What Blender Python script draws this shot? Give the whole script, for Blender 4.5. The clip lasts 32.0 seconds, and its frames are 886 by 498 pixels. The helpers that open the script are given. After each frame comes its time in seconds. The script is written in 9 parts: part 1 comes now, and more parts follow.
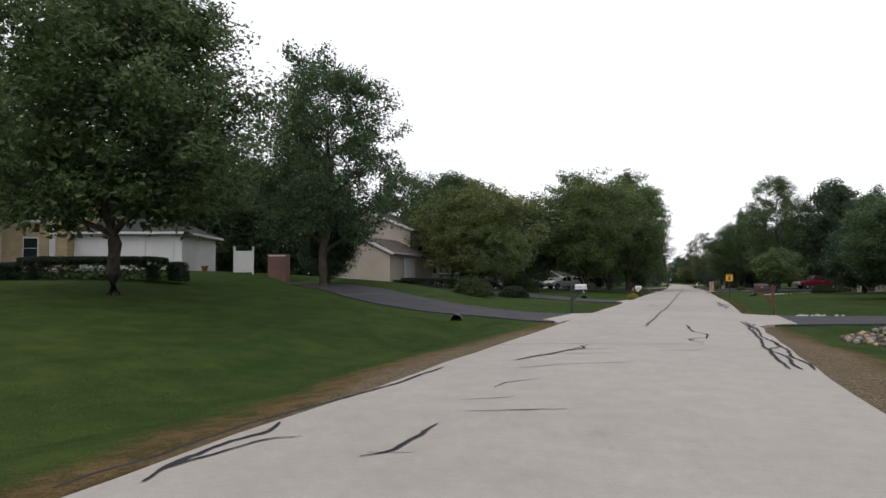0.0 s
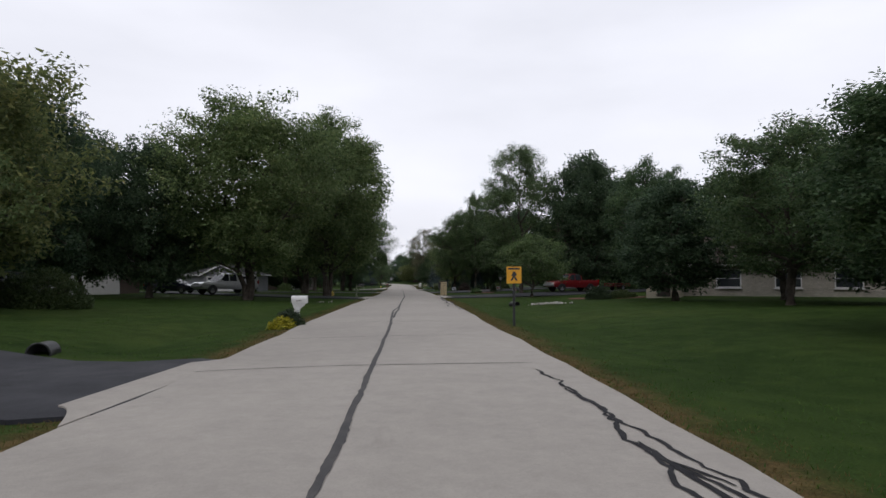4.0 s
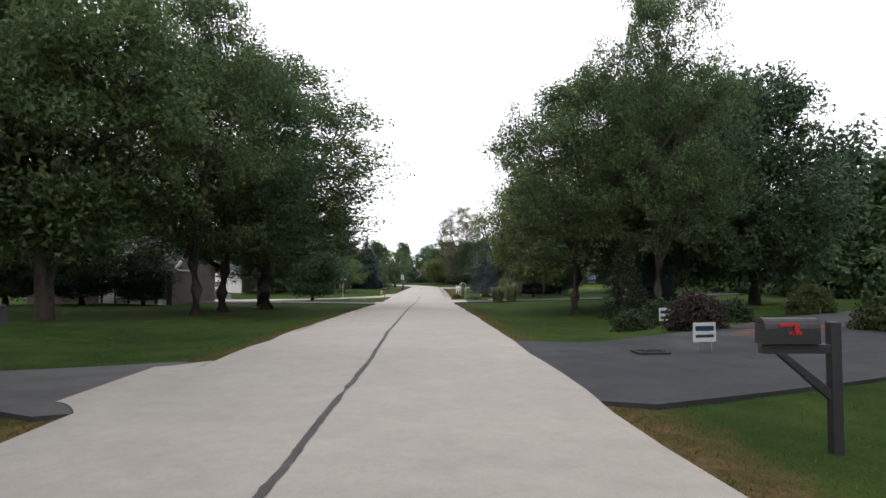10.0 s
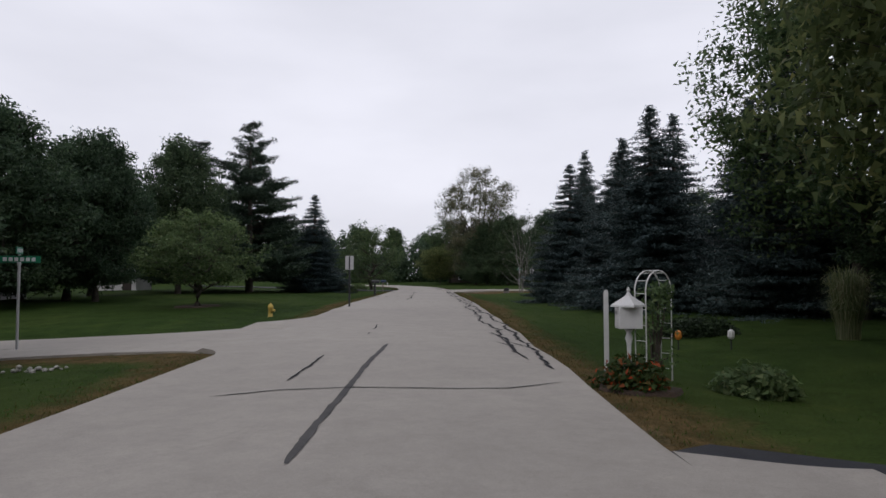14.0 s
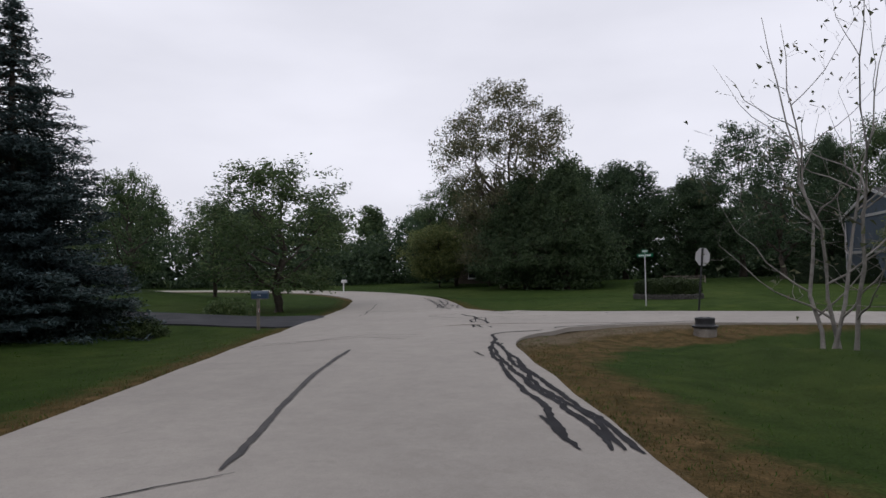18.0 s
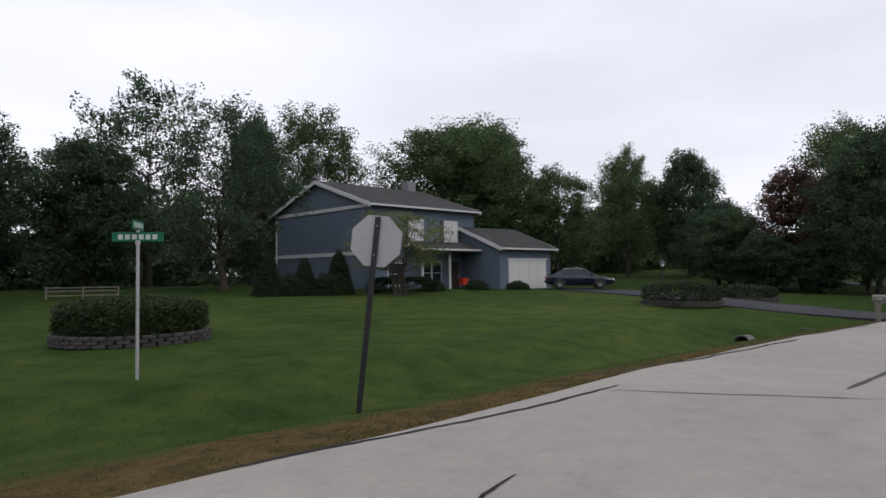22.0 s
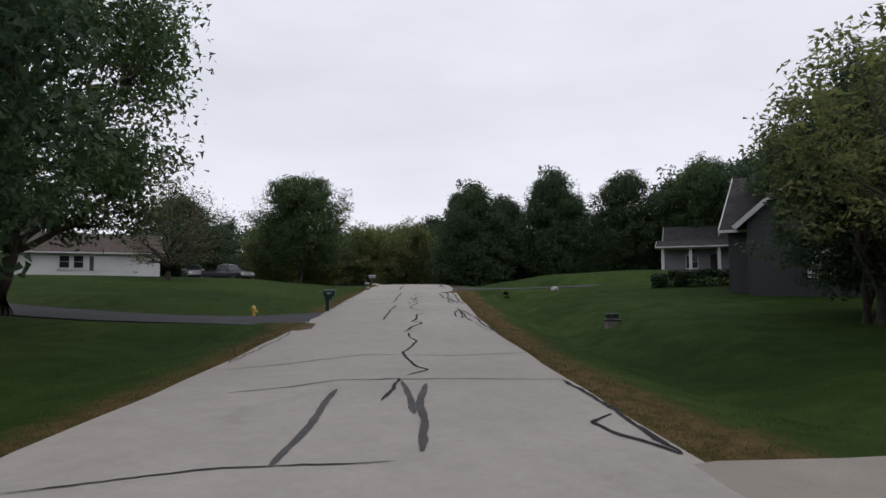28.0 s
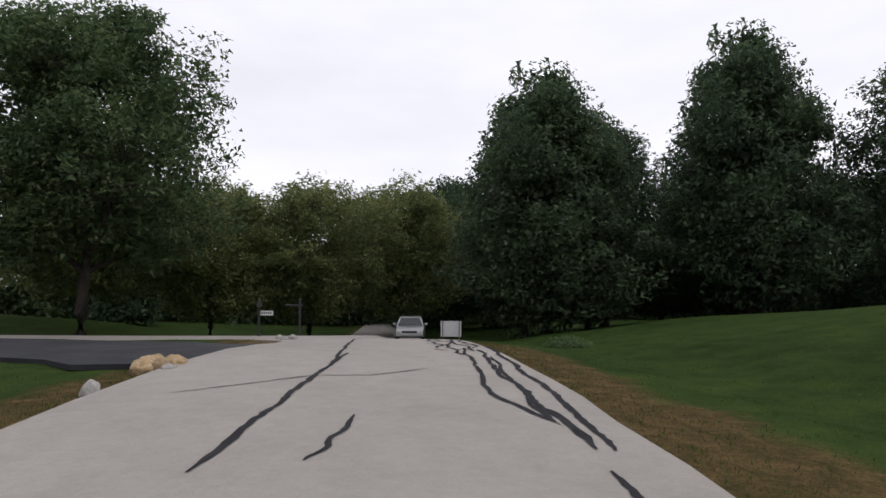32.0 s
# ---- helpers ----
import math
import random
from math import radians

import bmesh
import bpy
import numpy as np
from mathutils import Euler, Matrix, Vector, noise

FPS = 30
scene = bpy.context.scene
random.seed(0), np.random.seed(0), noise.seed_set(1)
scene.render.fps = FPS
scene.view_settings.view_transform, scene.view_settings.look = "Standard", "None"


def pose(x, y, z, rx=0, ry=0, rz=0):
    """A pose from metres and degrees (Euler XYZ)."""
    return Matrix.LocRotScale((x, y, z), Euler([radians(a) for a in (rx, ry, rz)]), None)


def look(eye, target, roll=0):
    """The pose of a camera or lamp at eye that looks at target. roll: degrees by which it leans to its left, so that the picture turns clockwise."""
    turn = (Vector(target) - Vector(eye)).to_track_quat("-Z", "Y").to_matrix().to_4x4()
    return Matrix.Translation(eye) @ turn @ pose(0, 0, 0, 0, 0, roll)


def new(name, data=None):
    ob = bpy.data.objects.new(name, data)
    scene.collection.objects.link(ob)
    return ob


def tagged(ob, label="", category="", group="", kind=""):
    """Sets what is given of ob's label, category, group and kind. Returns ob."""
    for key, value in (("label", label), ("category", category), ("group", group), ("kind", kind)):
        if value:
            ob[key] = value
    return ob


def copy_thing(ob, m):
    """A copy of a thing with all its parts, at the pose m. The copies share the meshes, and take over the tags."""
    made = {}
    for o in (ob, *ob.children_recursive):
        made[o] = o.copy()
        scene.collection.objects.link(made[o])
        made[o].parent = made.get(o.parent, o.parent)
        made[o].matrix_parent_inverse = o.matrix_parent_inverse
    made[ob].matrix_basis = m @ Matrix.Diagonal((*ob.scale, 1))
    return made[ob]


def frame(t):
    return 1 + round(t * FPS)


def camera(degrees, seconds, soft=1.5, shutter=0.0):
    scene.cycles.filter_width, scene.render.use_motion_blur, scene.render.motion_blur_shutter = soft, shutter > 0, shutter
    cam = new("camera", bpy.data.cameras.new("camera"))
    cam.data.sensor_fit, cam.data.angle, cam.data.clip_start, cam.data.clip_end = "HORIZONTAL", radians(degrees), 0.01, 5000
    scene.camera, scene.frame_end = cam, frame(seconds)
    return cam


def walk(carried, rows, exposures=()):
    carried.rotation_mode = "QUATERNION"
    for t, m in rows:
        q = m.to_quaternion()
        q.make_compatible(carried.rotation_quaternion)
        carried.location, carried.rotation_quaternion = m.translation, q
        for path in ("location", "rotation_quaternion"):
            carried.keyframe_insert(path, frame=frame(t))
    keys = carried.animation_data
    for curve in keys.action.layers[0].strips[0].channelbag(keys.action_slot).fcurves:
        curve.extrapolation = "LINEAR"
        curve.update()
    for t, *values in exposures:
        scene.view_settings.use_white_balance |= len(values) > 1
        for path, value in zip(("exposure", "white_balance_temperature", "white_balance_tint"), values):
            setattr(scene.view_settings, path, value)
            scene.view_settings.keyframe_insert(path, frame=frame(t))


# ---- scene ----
# camera: a phone on the dashboard of a car, about 1.5 m above the road
cam = camera(68.55, 32.0, soft=1.5, shutter=0.0)
PATH = [
    (0, pose(-0.45, -0.64, 1.50, 92.69, 0.08, 20.32)),
    (0.5, pose(-1.12, 2.34, 1.50, 92.94, -0.13, 9.30)),
    (1, pose(-1.53, 5.81, 1.50, 93.17, 0.22, 2.03)),
    (1.5, pose(-1.60, 9.79, 1.50, 93.36, 0.43, -1.83)),
    (2, pose(-1.49, 14.32, 1.50, 92.97, 0.52, -3.14)),
    (2.5, pose(-1.31, 19.29, 1.50, 93.14, 0.35, -3.38)),
    (3, pose(-1.07, 24.70, 1.50, 93.12, -0.22, -3.41)),
    (3.5, pose(-0.84, 30.03, 1.50, 92.94, -0.58, -3.40)),
    (4, pose(-0.62, 35.48, 1.50, 92.60, 0.00, -3.33)),
    (4.5, pose(-0.42, 41.00, 1.50, 92.50, 0.00, -3.22)),
    (5, pose(-0.23, 46.61, 1.51, 92.70, 0.00, -3.04)),
    (5.5, pose(-0.05, 52.34, 1.51, 93.03, -0.61, -2.77)),
    (6, pose(0.07, 58.15, 1.50, 92.84, 0.15, -2.45)),
    (6.5, pose(0.20, 64.28, 1.49, 92.77, 0.55, -2.12)),
    (7, pose(0.28, 70.53, 1.47, 92.80, 0.28, -1.81)),
    (7.5, pose(0.34, 76.90, 1.43, 92.26, 0.43, -1.57)),
    (8, pose(0.40, 83.48, 1.37, 92.11, -0.26, -1.47)),
    (8.5, pose(0.41, 90.19, 1.31, 92.46, 0.82, -1.31)),
    (9, pose(0.52, 97.15, 1.26, 92.74, -0.21, -1.51)),
    (9.5, pose(0.57, 103.96, 1.23, 92.67, 0.02, -1.27)),
    (10, pose(0.44, 110.09, 1.21, 92.62, -0.02, -0.55)),
    (10.5, pose(0.35, 116.52, 1.21, 92.78, 0.36, -0.20)),
    (11, pose(0.27, 123.24, 1.20, 92.78, 0.19, -0.40)),
    (11.5, pose(0.20, 130.17, 1.16, 92.49, 0.42, -0.71)),
    (12, pose(0.16, 137.32, 1.09, 92.53, 0.55, -0.76)),
    (12.5, pose(0.14, 144.68, 0.99, 92.67, 0.18, -0.63)),
    (13, pose(0.07, 152.42, 0.88, 92.71, -0.50, -0.51)),
    (13.5, pose(-0.05, 159.76, 0.76, 92.67, 0.35, -0.39)),
    (14, pose(-0.19, 165.90, 0.70, 92.63, 0.05, -0.59)),
    (14.5, pose(-0.20, 172.22, 0.74, 92.25, -0.16, -1.09)),
    (15, pose(-0.20, 178.52, 0.82, 92.54, 0.00, -1.22)),
    (15.5, pose(-0.20, 184.80, 0.91, 92.68, 0.00, -1.13)),
    (16, pose(-0.22, 191.04, 0.99, 92.44, 0.00, -0.95)),
    (16.5, pose(-0.25, 197.21, 1.03, 91.86, 1.16, -0.79)),
    (17, pose(-0.26, 203.31, 1.03, 91.52, -0.26, -0.76)),
    (17.5, pose(-0.31, 209.02, 1.01, 92.11, 0.58, -0.83)),
    (18, pose(-0.38, 214.39, 0.96, 92.39, 0.81, -0.99)),
    (18.5, pose(-0.41, 219.14, 0.91, 92.46, 0.30, -1.27)),
    (19, pose(-0.40, 222.96, 0.88, 92.81, 0.01, -1.96)),
    (19.5, pose(-0.32, 225.75, 0.87, 92.70, -0.07, -3.47)),
    (20, pose(-0.11, 228.12, 0.91, 92.54, -0.21, -7.45)),
    (20.5, pose(0.31, 230.33, 0.97, 93.12, 0.29, -15.68)),
    (21, pose(1.12, 232.34, 1.04, 93.81, 0.34, -27.75)),
    (21.5, pose(2.29, 233.96, 1.10, 93.09, -0.23, -41.12)),
    (22, pose(3.68, 235.19, 1.12, 92.22, 0.73, -55.76)),
    (22.5, pose(5.80, 236.22, 1.12, 92.36, 0.79, -68.45)),
    (23, pose(8.38, 236.82, 1.08, 92.26, -0.15, -83.17)),
    (23.5, pose(11.40, 236.80, 1.01, 92.16, -1.26, -95.42)),
    (24, pose(14.83, 236.28, 0.94, 92.55, -1.27, -101.80)),
    (24.5, pose(18.51, 235.45, 0.90, 92.68, -0.71, -105.23)),
    (25, pose(22.39, 234.45, 0.84, 92.47, -0.06, -106.02)),
    (25.5, pose(26.98, 233.25, 0.77, 92.45, 0.35, -105.50)),
    (26, pose(32.01, 232.01, 0.67, 92.21, 0.00, -104.90)),
    (26.5, pose(37.41, 230.73, 0.56, 92.15, 0.00, -104.37)),
    (27, pose(43.10, 229.43, 0.46, 92.48, 0.00, -104.00)),
    (27.5, pose(49.05, 228.10, 0.37, 93.17, -0.01, -103.82)),
    (28, pose(55.23, 226.74, 0.32, 93.50, 0.31, -103.84)),
    (28.5, pose(61.96, 225.32, 0.33, 93.79, 0.87, -103.64)),
    (29, pose(68.46, 223.90, 0.40, 93.98, 0.40, -103.57)),
    (29.5, pose(74.79, 222.52, 0.56, 94.25, -0.39, -103.38)),
    (30, pose(81.25, 221.13, 0.83, 94.84, 1.25, -103.39)),
    (30.5, pose(87.79, 219.74, 1.16, 95.38, 0.90, -103.32)),
    (31, pose(94.46, 218.29, 1.50, 95.13, -0.13, -103.41)),
    (31.5, pose(101.09, 216.89, 1.80, 94.31, -0.26, -103.24)),
    (32, pose(107.76, 215.48, 2.05, 93.64, -0.20, -103.10)),
]
walk(cam, PATH, exposures=[(0, 0.22, 6380, 13), (0.4, 0.0, 6300, 13), (1.0, -0.25, 6200, 13), (3.5, -0.25, 6200, 13), (5.5, 0.3, 6450, 13), (6.5, 0.55, 6400, 12), (8, 0.9, 6400, 12), (9, 0.74, 6400, 11.5), (10, 0.84, 6400, 11.5), (11, 0.7, 6380, 12), (11.6, 0.5, 6350, 12.5),
                            (12.3, 0.2, 6200, 13), (12.9, -0.15, 6200, 14), (14, -0.35, 6200, 15), (17, -0.35, 6200, 15), (20.5, -0.38, 6190, 16), (21, -0.36, 6190, 16), (22.0, -0.12, 6200, 14), (23, -0.15, 6200, 14), (24, -0.22, 6200, 14), (25, -0.2, 6200, 14), (29.2, -0.3, 6200, 14), (30.6, -0.35, 6200, 14), (31.2, -0.35, 6200, 14), (32, 0.0, 6330, 15)])

# ---- light: an overcast autumn afternoon ----
world = bpy.data.worlds.new("overcast")
scene.world = world
world.use_nodes = True
wn, wl = world.node_tree.nodes, world.node_tree.links
wn.clear()
w_out = wn.new("ShaderNodeOutputWorld")
w_bg = wn.new("ShaderNodeBackground")
w_bg.inputs["Strength"].default_value = 1.0
w_sky = wn.new("ShaderNodeTexSky")
w_sky.sky_type = 'NISHITA'
w_sky.sun_disc = False
w_sky.sun_elevation, w_sky.sun_rotation = radians(42), radians(200)
w_sky.dust_density = 6.0
w_scale = wn.new("ShaderNodeVectorMath")
w_scale.operation = 'SCALE'
w_scale.inputs["Scale"].default_value = 0.09
w_tc = wn.new("ShaderNodeTexCoord")
w_map = wn.new("ShaderNodeMapping")
w_map.inputs["Scale"].default_value = (1.0, 1.0, 3.2)
w_noise = wn.new("ShaderNodeTexNoise")
w_noise.inputs["Scale"].default_value = 1.6
w_noise.inputs["Detail"].default_value = 5.0
w_noise.inputs["Roughness"].default_value = 0.5
w_ramp = wn.new("ShaderNodeValToRGB")
w_ramp.color_ramp.elements[0].position, w_ramp.color_ramp.elements[0].color = 0.3, (0.95, 0.956, 0.99, 1)
w_ramp.color_ramp.elements[1].position, w_ramp.color_ramp.elements[1].color = 0.72, (1.23, 1.23, 1.26, 1)
w_mix = wn.new("ShaderNodeMix")
w_mix.data_type = 'RGBA'
w_mix.inputs[0].default_value = 0.88
wl.new(w_tc.outputs["Generated"], w_map.inputs["Vector"])
wl.new(w_map.outputs["Vector"], w_noise.inputs["Vector"])
wl.new(w_noise.outputs["Fac"], w_ramp.inputs["Fac"])
wl.new(w_sky.outputs["Color"], w_scale.inputs[0])
wl.new(w_scale.outputs["Vector"], w_mix.inputs[6])
wl.new(w_ramp.outputs["Color"], w_mix.inputs[7])
wl.new(w_mix.outputs[2], w_bg.inputs["Color"])
wl.new(w_bg.outputs["Background"], w_out.inputs["Surface"])
sun_data = bpy.data.lights.new("sun", 'SUN')
sun_data.energy, sun_data.angle, sun_data.color = 0.5, radians(25), (1.0, 0.97, 0.93)
sun = new("sun", sun_data)
sun.matrix_world = look((0, 0, 60), (12, 32, 20))

# ---- materials ----
def nodes_of(name):
    m = bpy.data.materials.new(name)
    m.use_nodes = True
    nt = m.node_tree
    return m, nt.nodes, nt.links, nt.nodes["Principled BSDF"]


def noise_node(n, l, coord, scale, detail=4.0, rough=0.55, dist=0.0):
    t = n.new("ShaderNodeTexNoise")
    t.inputs["Scale"].default_value = scale
    t.inputs["Detail"].default_value = detail
    t.inputs["Roughness"].default_value = rough
    t.inputs["Distortion"].default_value = dist
    l.new(coord, t.inputs["Vector"])
    return t


def ramp_node(n, l, fac, stops):
    r = n.new("ShaderNodeValToRGB")
    e = r.color_ramp.elements
    while len(e) < len(stops):
        e.new(0.5)
    for k, (p, c) in enumerate(stops):
        e[k].position = p
        e[k].color = (*c, 1)
    l.new(fac, r.inputs["Fac"])
    return r


def mix_node(n, l, fac, a, b, kind='MIX'):
    m = n.new("ShaderNodeMix")
    m.data_type = 'RGBA'
    m.blend_type = kind
    for sock, v in ((m.inputs[0], fac), (m.inputs[6], a), (m.inputs[7], b)):
        if isinstance(v, (int, float)):
            sock.default_value = v
        elif isinstance(v, tuple):
            sock.default_value = (*v, 1)
        else:
            l.new(v, sock)
    return m.outputs[2]


def coords(n, kind="Object"):
    return n.new("ShaderNodeTexCoord").outputs[kind]


def world_pos(n):
    return n.new("ShaderNodeNewGeometry").outputs["Position"]


def bumped(n, l, bsdf, height, strength=0.4, dist=0.02):
    b = n.new("ShaderNodeBump")
    b.inputs["Strength"].default_value = strength
    b.inputs["Distance"].default_value = dist
    l.new(height, b.inputs["Height"])
    l.new(b.outputs["Normal"], bsdf.inputs["Normal"])


def surface(name, c1, c2, scale=6.0, fine=60.0, rough=0.8, metal=0.0, bump=0.25, bdist=0.01, spot=None, where="world", vary=0.0):
    """Two colours mixed by a coarse noise, a fine grain over them, relief from the grain."""
    m, n, l, b = nodes_of(name)
    p = world_pos(n) if where == "world" else coords(n)
    big = noise_node(n, l, p, scale, 5.0)
    small = noise_node(n, l, p, fine, 3.0, 0.6)
    r1 = ramp_node(n, l, big.outputs["Fac"], [(0.35, c1), (0.65, c2)])
    r2 = ramp_node(n, l, small.outputs["Fac"], [(0.3, (0.72, 0.72, 0.72)), (0.7, (1.0, 1.0, 1.0))])
    col = mix_node(n, l, 1.0, r1.outputs["Color"], r2.outputs["Color"], 'MULTIPLY')
    if spot:
        s = noise_node(n, l, p, scale * 0.22, 6.0, 0.65, 0.6)
        sr = ramp_node(n, l, s.outputs["Fac"], [(0.55, (0, 0, 0)), (0.72, (1, 1, 1))])
        col = mix_node(n, l, sr.outputs["Color"], col, spot)
    if vary:
        o = n.new("ShaderNodeObjectInfo")
        vr = ramp_node(n, l, o.outputs["Random"], [(0.0, (1 - vary,) * 3), (1.0, (1 + vary * 0.3,) * 3)])
        col = mix_node(n, l, 1.0, col, vr.outputs["Color"], 'MULTIPLY')
    l.new(col, b.inputs["Base Color"])
    b.inputs["Roughness"].default_value = rough
    b.inputs["Metallic"].default_value = metal
    if bump:
        bumped(n, l, b, small.outputs["Fac"], bump, bdist)
    return m


def plain(name, c, rough=0.5, metal=0.0, coat=0.0):
    m = surface(name, tuple(v * 0.93 for v in c), c, 9.0, 140.0, rough, metal, 0.08, 0.002)
    if coat:
        m.node_tree.nodes["Principled BSDF"].inputs["Coat Weight"].default_value = coat
    return m


def leafy(name, dark, light, tint=None, amount=0.35):
    """Leaves: a colour for each clump, lighter or turning in places, and some light passing through."""
    m, n, l, b = nodes_of(name)
    g = n.new("ShaderNodeNewGeometry")
    r = ramp_node(n, l, g.outputs["Random Per Island"], [(0.0, dark), (0.75, light), (1.0, tint or light)])
    big = noise_node(n, l, coords(n), 0.45, 3.0)
    br = ramp_node(n, l, big.outputs["Fac"], [(0.35, (0.72, 0.78, 0.78)), (0.7, (1.1, 1.12, 1.0))])
    col = mix_node(n, l, 1.0, r.outputs["Color"], br.outputs["Color"], 'MULTIPLY')
    o = n.new("ShaderNodeObjectInfo")
    orr = ramp_node(n, l, o.outputs["Random"], [(0.0, (0.85, 0.9, 0.9)), (1.0, (1.1, 1.05, 0.95))])
    col = mix_node(n, l, 1.0, col, orr.outputs["Color"], 'MULTIPLY')
    l.new(col, b.inputs["Base Color"])
    b.inputs["Roughness"].default_value = 0.6
    b.inputs["Specular IOR Level"].default_value = 0.25
    tr = n.new("ShaderNodeBsdfTranslucent")
    l.new(col, tr.inputs["Color"])
    mx = n.new("ShaderNodeMixShader")
    mx.inputs["Fac"].default_value = amount
    l.new(b.outputs["BSDF"], mx.inputs[1])
    l.new(tr.outputs["BSDF"], mx.inputs[2])
    l.new(mx.outputs["Shader"], n["Material Output"].inputs["Surface"])
    return m


def ground_material():
    m, n, l, b = nodes_of("lawn")
    p = world_pos(n)
    big = noise_node(n, l, p, 0.09, 5.0, 0.55, 0.4)
    mid = noise_node(n, l, p, 1.1, 5.0, 0.6)
    fine = noise_node(n, l, p, 34.0, 4.0, 0.7)
    c = ramp_node(n, l, big.outputs["Fac"], [(0.3, (0.0195, 0.0365, 0.0105)), (0.5, (0.0295, 0.0515, 0.0152)), (0.72, (0.043, 0.062, 0.0200))])
    d = ramp_node(n, l, mid.outputs["Fac"], [(0.3, (0.68, 0.74, 0.66)), (0.55, (1.05, 1.04, 1)), (0.8, (1.65, 1.36, 1.15))])
    e = ramp_node(n, l, fine.outputs["Fac"], [(0.25, (0.42, 0.44, 0.38)), (0.75, (1.6, 1.58, 1.35))])
    col = mix_node(n, l, 1.0, c.outputs["Color"], d.outputs["Color"], 'MULTIPLY')
    col = mix_node(n, l, 1.0, col, e.outputs["Color"], 'MULTIPLY')
    # drier, paler lawns in places
    pale = n.new("ShaderNodeAttribute")
    pale.attribute_name = "pale"
    lifted = mix_node(n, l, 1.0, col, ramp_node(n, l, mid.outputs["Fac"], [(0.3, (1.55, 1.45, 1.5)), (0.7, (1.85, 1.62, 1.6))]).outputs["Color"], 'MULTIPLY')
    col = mix_node(n, l, pale.outputs["Fac"], col, lifted)
    # a worn strip of dry grass, and gravel, beside the paving
    edge = n.new("ShaderNodeAttribute")
    edge.attribute_name = "edge"
    rag = noise_node(n, l, p, 1.7, 6.0, 0.75, 0.6)
    rag2 = noise_node(n, l, p, 0.35, 4.0, 0.6)
    straw = ramp_node(n, l, noise_node(n, l, p, 2.4, 6.0, 0.75, 0.5).outputs["Fac"], [(0.3, (0.040, 0.036, 0.016)), (0.45, (0.072, 0.052, 0.026)), (0.6, (0.118, 0.078, 0.042)), (0.75, (0.172, 0.122, 0.072))])
    peb = n.new("ShaderNodeTexVoronoi")
    peb.inputs["Scale"].default_value = 34.0
    l.new(p, peb.inputs["Vector"])
    pebc = ramp_node(n, l, peb.outputs["Color"], [(0.2, (0.075, 0.058, 0.046)), (0.5, (0.125, 0.102, 0.084)), (0.8, (0.21, 0.185, 0.162))])
    gritc = mix_node(n, l, 0.35, pebc.outputs["Color"], straw.outputs["Color"])
    for name, shade, amount in (("worn", straw.outputs["Color"], 0.92), ("stony", gritc, 0.95)):
        at = n.new("ShaderNodeAttribute")
        at.attribute_name = name
        mul = n.new("ShaderNodeMath")
        mul.operation = 'MULTIPLY_ADD'
        l.new(rag2.outputs["Fac"], mul.inputs[0])
        mul.inputs[1].default_value = 1.6
        mul.inputs[2].default_value = 0.2
        wid = n.new("ShaderNodeMath")
        wid.operation = 'MULTIPLY'
        l.new(at.outputs["Fac"], wid.inputs[0])
        l.new(mul.outputs[0], wid.inputs[1])
        d2 = n.new("ShaderNodeMath")
        d2.operation = 'SUBTRACT'
        l.new(wid.outputs[0], d2.inputs[0])
        l.new(edge.outputs["Fac"], d2.inputs[1])
        d3 = n.new("ShaderNodeMath")
        d3.operation = 'MULTIPLY_ADD'
        l.new(rag.outputs["Fac"], d3.inputs[0])
        d3.inputs[1].default_value = 1.5
        l.new(d2.outputs[0], d3.inputs[2])
        mask = ramp_node(n, l, d3.outputs[0], [(0.42, (0, 0, 0)), (0.75, (amount * 0.55,) * 3), (1.0, (amount, amount, amount))])
        tone = mix_node(n, l, 1.0, shade, e.outputs["Color"], 'MULTIPLY')
        col = mix_node(n, l, mask.outputs["Color"], col, tone)
    l.new(col, b.inputs["Base Color"])
    b.inputs["Roughness"].default_value = 0.9
    b.inputs["Specular IOR Level"].default_value = 0.03
    bumped(n, l, b, fine.outputs["Fac"], 0.7, 0.04)
    return m


